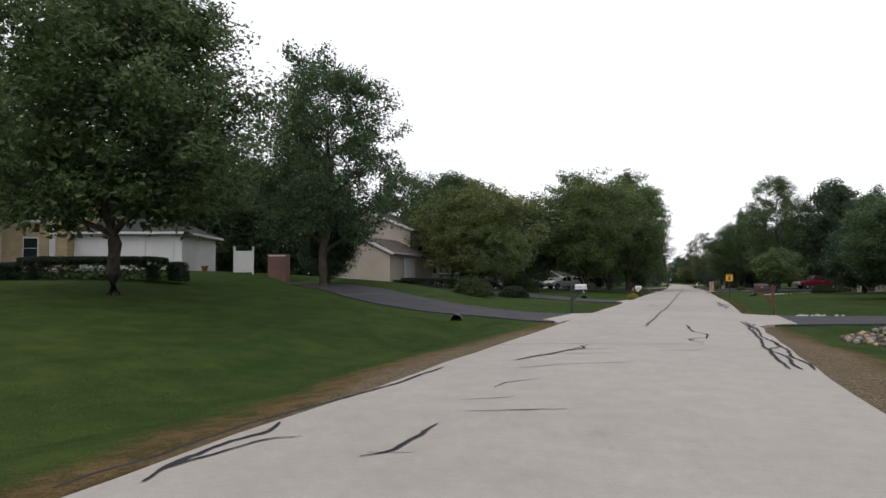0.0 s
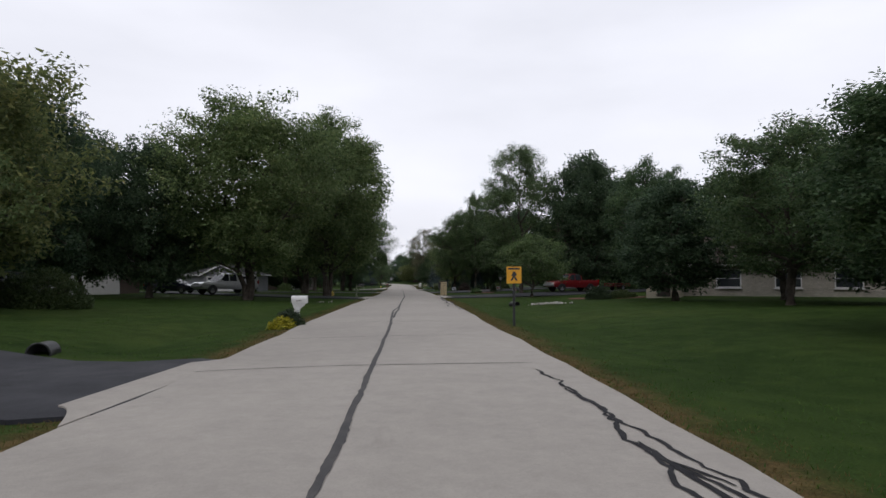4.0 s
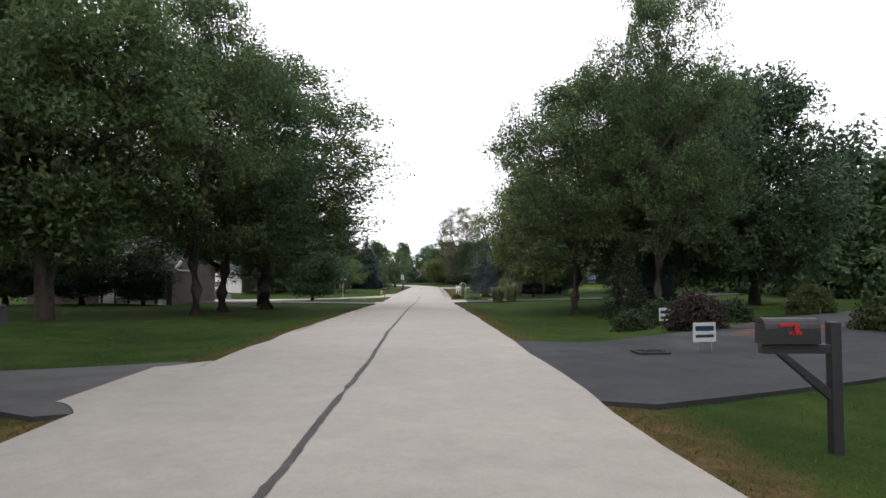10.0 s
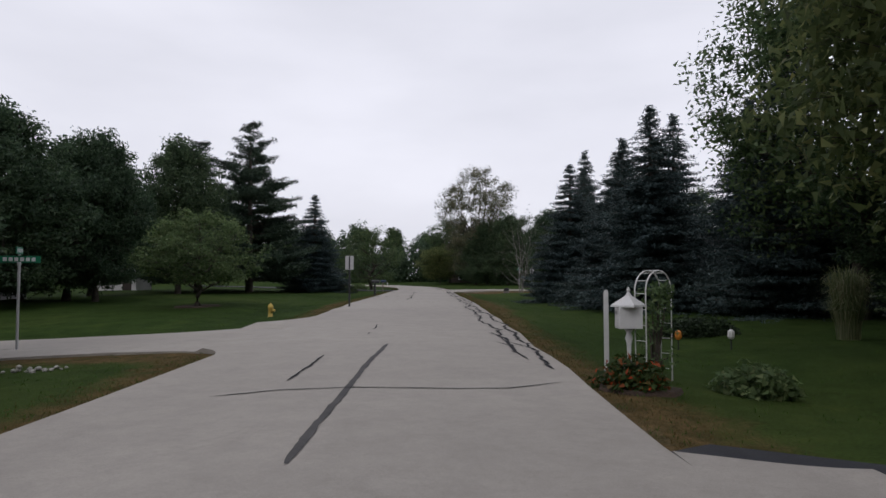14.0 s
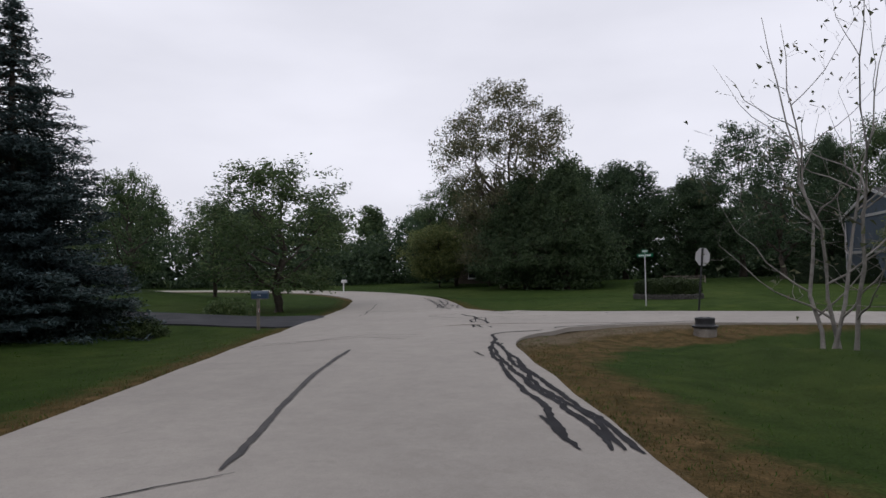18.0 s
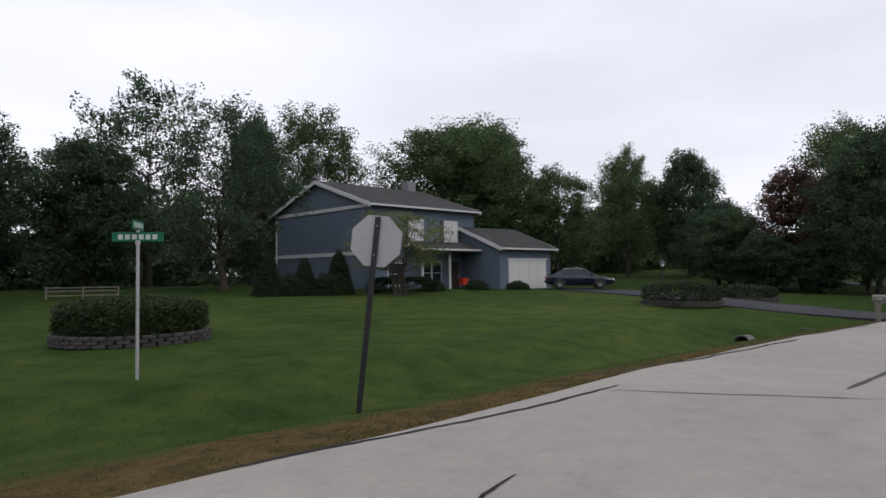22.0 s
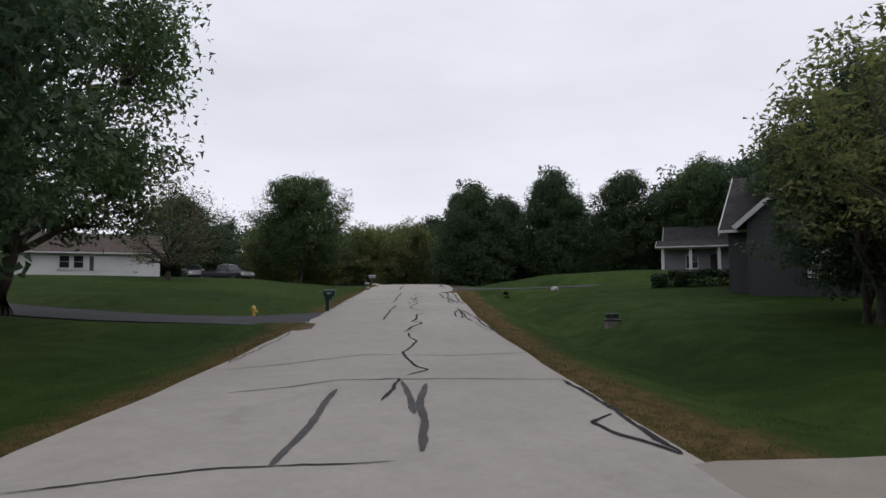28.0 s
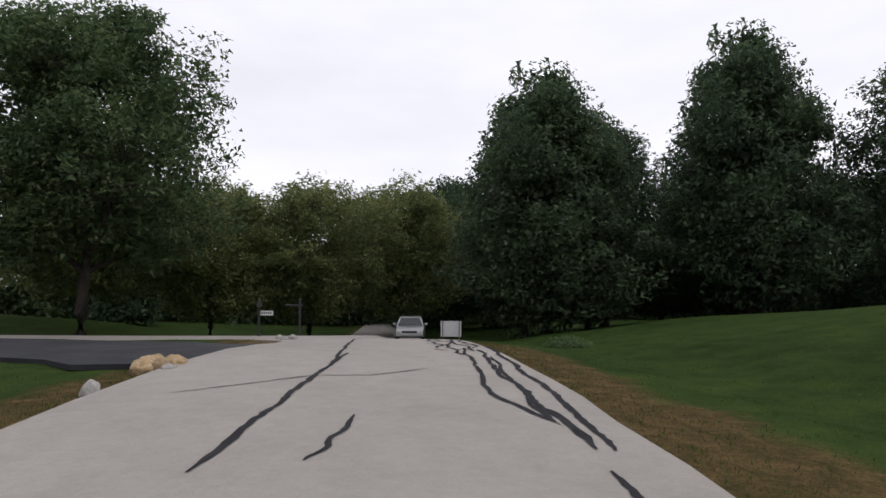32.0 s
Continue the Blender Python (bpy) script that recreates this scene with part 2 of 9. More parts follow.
def road_material():
    m, n, l, b = nodes_of("road_concrete")
    p = world_pos(n)
    big = noise_node(n, l, p, 0.16, 5.0, 0.6, 0.5)
    mid = noise_node(n, l, p, 2.2, 6.0, 0.65)
    fine = noise_node(n, l, p, 55.0, 3.0, 0.7)
    v = n.new("ShaderNodeTexVoronoi")
    v.inputs["Scale"].default_value = 90.0
    l.new(p, v.inputs["Vector"])
    c = ramp_node(n, l, big.outputs["Fac"], [(0.3, (0.281, 0.259, 0.230)), (0.55, (0.324, 0.299, 0.265)), (0.75, (0.355, 0.328, 0.291))])
    d = ramp_node(n, l, mid.outputs["Fac"], [(0.25, (0.86, 0.86, 0.86)), (0.6, (1, 1, 1)), (0.85, (1.06, 1.05, 1.03))])
    e = ramp_node(n, l, fine.outputs["Fac"], [(0.25, (0.88, 0.88, 0.88)), (0.7, (1.06, 1.06, 1.06))])
    s = ramp_node(n, l, v.outputs["Distance"], [(0.0, (0.75, 0.74, 0.73)), (0.35, (1, 1, 1))])
    col = mix_node(n, l, 1.0, c.outputs["Color"], d.outputs["Color"], 'MULTIPLY')
    col = mix_node(n, l, 1.0, col, e.outputs["Color"], 'MULTIPLY')
    col = mix_node(n, l, 1.0, col, s.outputs["Color"], 'MULTIPLY')
    mott = noise_node(n, l, p, 9.0, 5.0, 0.7)
    mr = ramp_node(n, l, mott.outputs["Fac"], [(0.3, (0.925, 0.925, 0.925)), (0.7, (1.045, 1.045, 1.045))])
    col = mix_node(n, l, 1.0, col, mr.outputs["Color"], 'MULTIPLY')
    stain = noise_node(n, l, p, 0.55, 6.0, 0.75, 1.2)
    sr = ramp_node(n, l, stain.outputs["Fac"], [(0.62, (1, 1, 1)), (0.74, (0.84, 0.835, 0.83))])
    col = mix_node(n, l, 1.0, col, sr.outputs["Color"], 'MULTIPLY')
    l.new(col, b.inputs["Base Color"])
    b.inputs["Roughness"].default_value = 0.85
    bumped(n, l, b, fine.outputs["Fac"], 0.5, 0.008)
    return m


M_LAWN = ground_material()
M_ROAD = road_material()
M_TAR = surface("crack_sealant", (0.020, 0.020, 0.022), (0.034, 0.034, 0.037), 3.0, 40.0, 0.9, 0.0, 0.2)
M_TAR.node_tree.nodes["Principled BSDF"].inputs["Specular IOR Level"].default_value = 0.15
M_TARWORN = surface("worn_crack_sealant", (0.045, 0.043, 0.043), (0.074, 0.070, 0.067), 2.0, 30.0, 0.9, 0.0, 0.2, spot=(0.034, 0.034, 0.036))
M_ASPHALT = surface("driveway_asphalt", (0.027, 0.028, 0.033), (0.045, 0.046, 0.052), 1.2, 90.0, 0.8, 0.0, 0.4, 0.006, spot=(0.06, 0.061, 0.066))
M_ASPHALT.node_tree.nodes["Principled BSDF"].inputs["Specular IOR Level"].default_value = 0.2
M_OLDASPHALT = surface("old_asphalt", (0.04, 0.04, 0.042), (0.07, 0.069, 0.069), 1.4, 80.0, 0.85, 0.0, 0.4, 0.006, spot=(0.06, 0.06, 0.062))
M_CONCRETE = surface("driveway_concrete", (0.235, 0.208, 0.172), (0.30, 0.268, 0.226), 1.0, 70.0, 0.85, 0.0, 0.3, 0.005, spot=(0.22, 0.19, 0.16))


M_BARK = surface("bark", (0.045, 0.036, 0.028), (0.085, 0.07, 0.056), 4.0, 26.0, 0.95, 0.0, 0.9, 0.03, where="object")
M_BIRCH = surface("pale_bark", (0.16, 0.15, 0.135), (0.27, 0.255, 0.235), 5.0, 30.0, 0.8, 0.0, 0.4, 0.01, where="object", spot=(0.07, 0.06, 0.05))
M_LEAF = {
    "maple": leafy("maple_leaves", (0.042, 0.071, 0.034), (0.108, 0.164, 0.076), (0.162, 0.198, 0.101), 0.48),
    "dark": leafy("dark_leaves", (0.032, 0.055, 0.034), (0.083, 0.127, 0.071), (0.117, 0.158, 0.092), 0.46),
    "bright": leafy("bright_leaves", (0.067, 0.106, 0.045), (0.155, 0.213, 0.095), (0.220, 0.254, 0.124), 0.5),
    "yellow": leafy("turning_leaves", (0.087, 0.112, 0.048), (0.201, 0.229, 0.094), (0.308, 0.292, 0.119), 0.55),
    "red": leafy("red_leaves", (0.056, 0.031, 0.029), (0.131, 0.065, 0.057), (0.097, 0.099, 0.063)),
    "sparse": leafy("thin_autumn_leaves", (0.066, 0.076, 0.042), (0.155, 0.152, 0.095), (0.229, 0.181, 0.128)),
    "spruce": leafy("spruce_needles", (0.026, 0.042, 0.045), (0.068, 0.099, 0.108), (0.102, 0.133, 0.149), 0.12),
    "pine": leafy("pine_needles", (0.017, 0.034, 0.026), (0.047, 0.076, 0.055), (0.067, 0.098, 0.067), 0.15),
    "reed": leafy("tall_grass_blades", (0.118, 0.149, 0.077), (0.246, 0.269, 0.152), (0.412, 0.386, 0.288), 0.45),
}

# ---- plan of the roads and the ground ----
def interp_line(pts, step=1.5):
    """A smooth polyline through plan points (x, y, z), as an array."""
    p = np.array(pts, float)
    d = np.r_[0, np.cumsum(np.hypot(*(p[1:, :2] - p[:-1, :2]).T))]
    s = np.linspace(0, d[-1], max(int(d[-1] / step), 2) + 1)
    out = []
    for k in range(3):
        v = p[:, k]
        g = np.gradient(v, d)
        i = np.clip(np.searchsorted(d, s, side="right") - 1, 0, len(d) - 2)
        h = d[i + 1] - d[i]
        u = (s - d[i]) / h
        out.append((2 * u**3 - 3 * u**2 + 1) * v[i] + (u**3 - 2 * u**2 + u) * h * g[i]
                   + (-2 * u**3 + 3 * u**2) * v[i + 1] + (u**3 - u**2) * h * g[i + 1])
    return np.stack(out, 1)


# centre lines: plan x, y and surface height
ROAD_A = interp_line([(-1.6, -60, 0), (-1.5, -20, 0), (-1.45, 10, 0), (-1.3, 24, 0.01), (-1.12, 33, 0.02), (-0.9, 45, 0.02), (-0.88, 57, 0.02), (-0.75, 72, -0.03), (-0.55, 92, -0.15), (-0.5, 112, -0.28),
                      (-0.8, 132, -0.36), (-1.05, 150, -0.58), (-1.2, 165, -0.78), (-1.2, 180, -0.66), (-1.35, 197, -0.5), (-1.55, 215, -0.55),
                      (-1.75, 235, -0.58), (-2.0, 250, -0.62), (-3.4, 262, -0.55), (-8.5, 273, -0.4), (-18, 281, -0.3), (-34, 286, -0.2), (-60, 288, 0.2)])
ROAD_B = interp_line([(-1.7, 238.6, -0.57), (3, 237.6, -0.52), (8, 236.5, -0.5), (14, 235.7, -0.56), (20, 234.75, -0.64), (34, 231.9, -0.87), (48, 229, -1.1), (61, 226.2, -1.18),
                      (75, 223.5, -0.94), (89, 220.55, -0.3), (101, 217.9, 0.28), (110, 215.95, 0.6), (120, 214.35, 0.74), (128, 213.3, 0.5), (136, 212, -0.1), (146, 210.5, -0.9), (158, 208.6, -1.7), (190, 203, -2.2)])
SIDE_L = interp_line([(-1.2, 182.4, -0.66), (-6, 182.0, -0.76), (-12, 181.4, -0.98), (-20, 180.8, -1.1), (-30, 180.4, -1.08), (-50, 181, -0.7), (-70, 182, -0.3)])
SIDE_FAR = interp_line([(134.5, 211.5, 0.02), (134.2, 216, 0.08), (134, 224, 0.2), (134, 240, 0.6), (135, 270, 0.8)])
ROADS = [(ROAD_A, 3.05), (ROAD_B, 3.1), (SIDE_L, 2.5), (SIDE_FAR, 2.8)]

# driveways: name, half width, material key, plan points with the rise over the road's edge
DRIVES = []
DRIVES += [
    ("asphalt", 2.0, [(-3.6, 25.4, 0), (-6.0, 25.6, 0.02), (-9.4, 26.6, 0.15), (-14.8, 30.2, 0.55), (-19.8, 35.2, 0.95), (-25.5, 40.0, 1.2), (-29.5, 42.6, 1.3)]),
    ("asphalt", 2.3, [(0.6, 26.2, 0), (3.5, 26.2, 0.02), (8, 26.6, 0.1), (20, 28.5, 0.4), (34, 31, 0.7)]),
    ("asphalt", 1.7, [(-3.4, 45.2, 0), (-6, 45.4, 0.02), (-10, 47.3, 0.2), (-16, 52, 0.45), (-24, 60, 0.7), (-30, 70, 0.8)]),
    ("asphalt", 2.3, [(-2.9, 92.4, 0), (-5.5, 92.6, 0.02), (-10, 94.2, 0.1), (-18, 98.5, 0.25), (-27, 105, 0.4)]),
    ("asphalt", 3.6, [(1.7, 96.6, 0), (4.6, 96.8, 0.02), (10, 98.5, 0.1), (16, 101.5, 0.25), (25, 106, 0.45), (34, 110, 0.6)]),
]
DRIVES += [
    ("old", 1.35, [(-2.9, 119.8, 0), (-6, 119.6, 0.02), (-12, 118.2, 0.1), (-18, 116.6, 0.2), (-24, 117.4, 0.28), (-26.5, 119.2, 0.3)]),
    ("asphalt", 3.2, [(1.7, 122.2, 0), (4.6, 122.4, 0.02), (9, 125, 0.12), (16, 131, 0.3), (26, 137, 0.5)]),
    ("old", 1.5, [(-3.4, 163.6, 0), (-6, 163.6, 0.02), (-14, 163, 0.15), (-26, 164.5, 0.35), (-36, 168, 0.5)]),
    ("asphalt", 2.4, [(1.0, 168.2, 0), (4, 168.2, 0.02), (9, 168.6, 0.12), (20, 171, 0.3), (30, 175, 0.5)]),
    ("asphalt", 2.2, [(-4.2, 238.6, 0), (-7, 238.6, 0.02), (-12, 240.8, 0.1), (-20, 244.6, 0.3), (-30, 247, 0.5)]),
]
DRIVES += [
    ("asphalt", 2.0, [(37.6, 233.5, 0), (38.4, 236.0, 0.02), (41, 240.5, 0.25), (45, 247.5, 0.7), (48, 254.5, 0.95)]),
    ("asphalt", 2.3, [(36.6, 229.0, 0), (36.9, 226.5, 0.02), (39.0, 219.0, 0.2), (43.5, 210, 0.45), (52, 197, 0.8)]),
    ("concrete", 2.55, [(57.4, 224.4, 0), (57.3, 221.8, 0.02), (57.8, 217, 0.05), (62, 207.5, 0.4), (70, 198, 0.9)]),
    ("asphalt", 2.15, [(79.9, 224.7, 0), (80.3, 227.0, 0.0), (81.6, 230.2, 0.0), (86, 237, 0.15), (95, 247, 0.5), (105, 256, 0.8)]),
    ("asphalt", 3.0, [(100.9, 215.1, 0), (100.5, 212.4, 0.02), (100.6, 207.5, 0.06), (101.2, 203, 0.18), (101.8, 198, 0.42), (104, 190, 0.9), (110, 182, 1.3)]),
]
DRIVES += [
    ("old", 2.5, [(-25.4, 181.6, 0), (-25.6, 183.8, 0.02), (-27.4, 190, 0.2), (-29.4, 196.8, 0.42)]),
    ("asphalt", 2.6, [(123.2, 216.6, 0), (124.4, 219.4, 0.05), (126, 225, 0.3), (127.5, 233, 0.6), (129, 243, 0.8)]),
]


def near_line(q, line):
    """For each plan point the distance to a polyline, the height there and the side."""
    a, b = line[:-1], line[1:]
    best = np.full(len(q), 1e9)
    z = np.zeros(len(q))
    side = np.zeros(len(q))
    for k in range(len(a)):
        d = b[k, :2] - a[k, :2]
        u = np.clip(((q - a[k, :2]) @ d) / (d @ d), 0, 1)
        r = q - a[k, :2] - u[:, None] * d
        dist = np.hypot(r[:, 0], r[:, 1])
        w = dist < best
        best[w] = dist[w]
        z[w] = (a[k, 2] + u * (b[k, 2] - a[k, 2]))[w]
        side[w] = np.sign(d[0] * r[:, 1] - d[1] * r[:, 0])[w]
    return best, z, side


def road_height(q):
    """Height of the nearest road, and the distance to the nearest road's edge, at plan points."""
    num, den, edge = 0, 0, np.full(len(q), 1e9)
    for line, half in ROADS:
        d, z, _ = near_line(q, line[::2] if len(line) > 30 else line)
        w = 1.0 / (np.maximum(d - half, 0) + 0.35) ** 3
        num, den = num + w * z, den + w
        edge = np.minimum(edge, d - half)
    return num / den, edge


DITCHES = [(-9, 14, 0.5, 13), (9, 8, 0.25, 12), (8, 60, 0.3, 16), (-8, 60, 0.25, 22), (8, 82, 0.3, 9), (18, 241.5, 0.55, 16), (30, 240, 0.5, 10), (20, 226, 0.35, 14), (72, 214, 0.75, 16), (88, 210, 0.7, 16), (45, 236, 0.4, 10), (10, 205, 0.15, 16)]
KNOLLS = [(-33, 30, 1.55, 30), (-40, 50, 1.0, 25), (50, 264, 0.7, 26), (112, 250, 0.42, 40), (120, 182, 1.5, 42), (30, 282, 0.6, 24), (-24, 256, 0.9, 14), (134, 242, 0.8, 30), (78, 196, 0.4, 30), (20, 48, 0.25, 20)]


def open_ground(q):
    z, e = road_height(q)
    depth = np.full(len(q), 0.16)
    for x, y, k, r in DITCHES:
        depth += (k - 0.16) * np.exp(-((q[:, 0] - x) ** 2 + (q[:, 1] - y) ** 2) / (2 * (r * 0.6) ** 2))
    ditch = np.exp(-((e - 3.4) / 1.5) ** 2) * depth
    rise = np.clip((e - 5.5) / 14, 0, 1) ** 1.3 * 0.35
    for x, y, k, r in KNOLLS:
        rise += k * np.exp(-((q[:, 0] - x) ** 2 + (q[:, 1] - y) ** 2) / (2 * (r * 0.5) ** 2)) * np.clip((e - 3.5) / 8, 0, 1)
    roll = (0.06 * np.sin(q[:, 0] * 0.21 + 1.3) * np.sin(q[:, 1] * 0.17) + 0.03 * np.sin(q[:, 0] * 0.53 + q[:, 1] * 0.41)) * np.clip((e - 1) / 4, 0, 1)
    return z - 0.05 - 0.03 * np.clip(e / 0.8, 0, 1) - ditch + rise + roll, e


DRIVE_LINES = []
for key, half, pts in DRIVES:
    line = interp_line([(x, y, 0) for x, y, _ in pts], 1.2)
    rise = interp_line(pts, 1.2)[:, 2]
    base, _ = road_height(line[:, :2])
    line[:, 2] = base[0] + (base - base[0]) * 0.7 - 0.012 + rise
    DRIVE_LINES.append((key, half, line))


def ground_z(q):
    q = np.atleast_2d(np.asarray(q, float))
    z, e = open_ground(q)
    for _, half, line in DRIVE_LINES:
        d, zd, _ = near_line(q, line)
        u = np.clip((d - half - 0.5) / 2.6, 0, 1)
        u = u * u * (3 - 2 * u)
        w = e > -0.5
        z = np.where(w, u * z + (1 - u) * np.where(d < half + 0.5, zd - 0.05, zd - 0.05 + 0 * z), z)
    return z


def mesh_object(name, verts, faces, material, parent=None, smooth=False):
    me = bpy.data.meshes.new(name)
    me.from_pydata([tuple(v) for v in verts], [], [tuple(f) for f in faces])
    me.materials.append(material)
    if smooth:
        me.polygons.foreach_set("use_smooth", [True] * len(me.polygons))
    me.update()
    ob = new(name, me)
    if parent:
        ob.parent = parent
    return ob


def grid_faces(nu, nv):
    i = np.arange((nu - 1) * (nv - 1))
    a = (i // (nv - 1)) * nv + i % (nv - 1)
    return np.stack([a, a + 1, a + nv + 1, a + nv], 1)


# the ground: one sheet, finer where the roads run
gx = np.r_[np.array([-3000, -1200, -500, -260, -170, -120, -95]), np.arange(-75, 176, 1.25), np.array([190, 210, 240, 300, 420, 700, 1500, 3000])]
gy = np.r_[np.array([-3000, -1200, -500, -260, -150, -100, -70]), np.arange(-45, 312, 1.25), np.array([325, 345, 380, 440, 560, 800, 1500, 3000])]
gxx, gyy = np.meshgrid(gx, gy, indexing="ij")
gpts = np.stack([gxx.ravel(), gyy.ravel()], 1)
gzz = ground_z(gpts)
ground = mesh_object("ground", np.c_[gpts, gzz], grid_faces(len(gx), len(gy))[:, ::-1], M_LAWN, smooth=True)


def surf_z(q):
    """Height of the ground sheet itself at plan points."""
    q = np.atleast_2d(np.asarray(q, float))
    i = np.clip(np.searchsorted(gx, q[:, 0], side="right") - 1, 0, len(gx) - 2)
    j = np.clip(np.searchsorted(gy, q[:, 1], side="right") - 1, 0, len(gy) - 2)
    u, v = (q[:, 0] - gx[i]) / (gx[i + 1] - gx[i]), (q[:, 1] - gy[j]) / (gy[j + 1] - gy[j])
    z = gzz.reshape(len(gx), len(gy))
    return (1 - u) * (1 - v) * z[i, j] + u * (1 - v) * z[i + 1, j] + (1 - u) * v * z[i, j + 1] + u * v * z[i + 1, j + 1]


def gz(x, y):
    return float(surf_z([(x, y)])[0])


# how far each spot lies from the paving, how wide the worn strip is there, and how gravelly
WORN = [(-5.5, 12, 0.9, 10), (3.0, 12, 1.0, 10), (2.5, 60, 0.25, 12), (3.0, 80, 0.35, 12), (3.2, 113, 0.25, 8), (3, 200, 0.7, 16), (2.8, 222, 0.7, 8), (3.5, 231.5, 3.4, 3.8), (7.5, 233.5, 2.2, 3.4), (-6, 180.5, 1.2, 4), (-5, 206, 0.2, 18), (26, 229, 0.4, 12), (58, 221.5, 0.5, 10), (76, 219, 0.6, 14), (86, 217.6, 0.6, 9), (94, 215, 0.8, 9), (120, 211.0, 1.1, 10), (112, 212.4, 0.6, 6), (2.5, 245, 0.8, 3.5), (4.5, 242.8, 1.2, 4), (8.5, 241, 1.1, 4), (13, 239.5, 0.7, 5), (20, 238, 0.4, 5), (3, 172, 0.5, 4)]
STONY = [(-5.2, 13, 1.1, 8.5), (2.8, 13, 1.3, 8.5), (2.6, 231.4, 3.2, 2.6), (5.4, 233.6, 2.2, 2.4), (3.0, 22.5, 0.5, 2)]
edge_d = road_height(gpts)[1]
for name, spots, base in (("worn", WORN, 0.42), ("stony", STONY, -0.25)):
    w = np.full(len(gpts), base)
    for x, y, k, r in spots:
        w += k * np.exp(-((gpts[:, 0] - x) ** 2 + (gpts[:, 1] - y) ** 2) / (2 * (r * 0.6) ** 2))
    ground.data.attributes.new(name, 'FLOAT', 'POINT').data.foreach_set("value", w.astype(np.float32))
pale = sum(k * np.exp(-((gpts[:, 0] - x) ** 2 + (gpts[:, 1] - y) ** 2) / (2 * r * r)) for x, y, k, r in [(18, 247, 0.65, 9), (33, 249, 0.65, 8), (108, 204, 0.35, 7)])
ground.data.attributes.new("pale", 'FLOAT', 'POINT').data.foreach_set("value", np.clip(pale, 0, 1).astype(np.float32))
ground.data.attributes.new("edge", 'FLOAT', 'POINT').data.foreach_set("value", np.clip(edge_d, -5, 60).astype(np.float32))
tagged(ground, "mown green lawns with shallow roadside ditches", "ground", kind="structure")


def ribbon(name, line, half, material, lift=0.0, follow=False, thick=0.12, across=(-1, -0.5, 0, 0.5, 1), crown=0.0, wobble=0.0, flare=0.0, seed=1):
    """A paved strip with thickness along a centre line; flare widens its start."""
    rnd = np.random.RandomState(seed)
    t = np.gradient(line[:, :2], axis=0)
    t /= np.hypot(t[:, 0], t[:, 1])[:, None]
    nrm = np.stack([-t[:, 1], t[:, 0]], 1)
    s = np.r_[0, np.cumsum(np.hypot(*np.diff(line[:, :2], axis=0).T))]
    wl = half + flare * np.exp(-((s - 1.2) / 1.3) ** 2) + wobble * rnd.randn(len(line))
    wr = half + flare * np.exp(-((s - 1.2) / 1.3) ** 2) + wobble * rnd.randn(len(line))
    rows = []
    for a in across:
        w = (wl if a > 0 else wr) * abs(a) * np.sign(a)
        rows.append(np.c_[line[:, :2] + nrm * w[:, None], line[:, 2] + lift + crown * (1 - a * a)])
    if follow:
        # near the road the strip takes over the road's own slope
        for r in rows:
            r[:, 2] += (road_height(r[:, :2])[0] - road_height(line[:, :2])[0]) * np.exp(-(s / 4.0) ** 2)
    rows = [rows[0] - (0, 0, thick)] + rows + [rows[-1] - (0, 0, thick)]
    v = np.stack(rows, 1).reshape(-1, 3)
    return mesh_object(name, v, grid_faces(len(line), len(rows))[:, ::-1], material)


tagged(ribbon("road", ROAD_A, 3.05, M_ROAD, 0.0, False, 0.15, crown=0.03, wobble=0.03), "pale worn concrete residential road with sealed cracks", "road", kind="structure")
tagged(ribbon("road_b", ROAD_B, 3.1, M_ROAD, -0.006, False, 0.15, crown=0.03, wobble=0.03, flare=2.2, seed=2), "pale concrete side road rising over a crest", "road", kind="structure")
tagged(ribbon("road_c", SIDE_L, 2.5, M_ROAD, -0.010, False, 0.15, crown=0.02, wobble=0.03, seed=3), "pale concrete side street", "road", kind="structure")
tagged(ribbon("road_d", SIDE_FAR, 2.8, M_ROAD, -0.014, False, 0.15, crown=0.02, wobble=0.03, seed=4), "pale concrete road beyond the crest", "road", kind="structure")
DRIVE_MATS = {"asphalt": (M_ASPHALT, "dark asphalt driveway running up to a house"), "old": (M_OLDASPHALT, "grey weathered asphalt driveway"), "concrete": (M_CONCRETE, "tan concrete driveway with a joint")}
for k, (key, half, line) in enumerate(DRIVE_LINES):
    tagged(ribbon("driveway", line, half, DRIVE_MATS[key][0], 0.0, True, 0.1, wobble=0.05, flare=0.3 if key == "concrete" else 1.0, seed=20 + k), DRIVE_MATS[key][1], "driveway", "driveways", kind="structure")



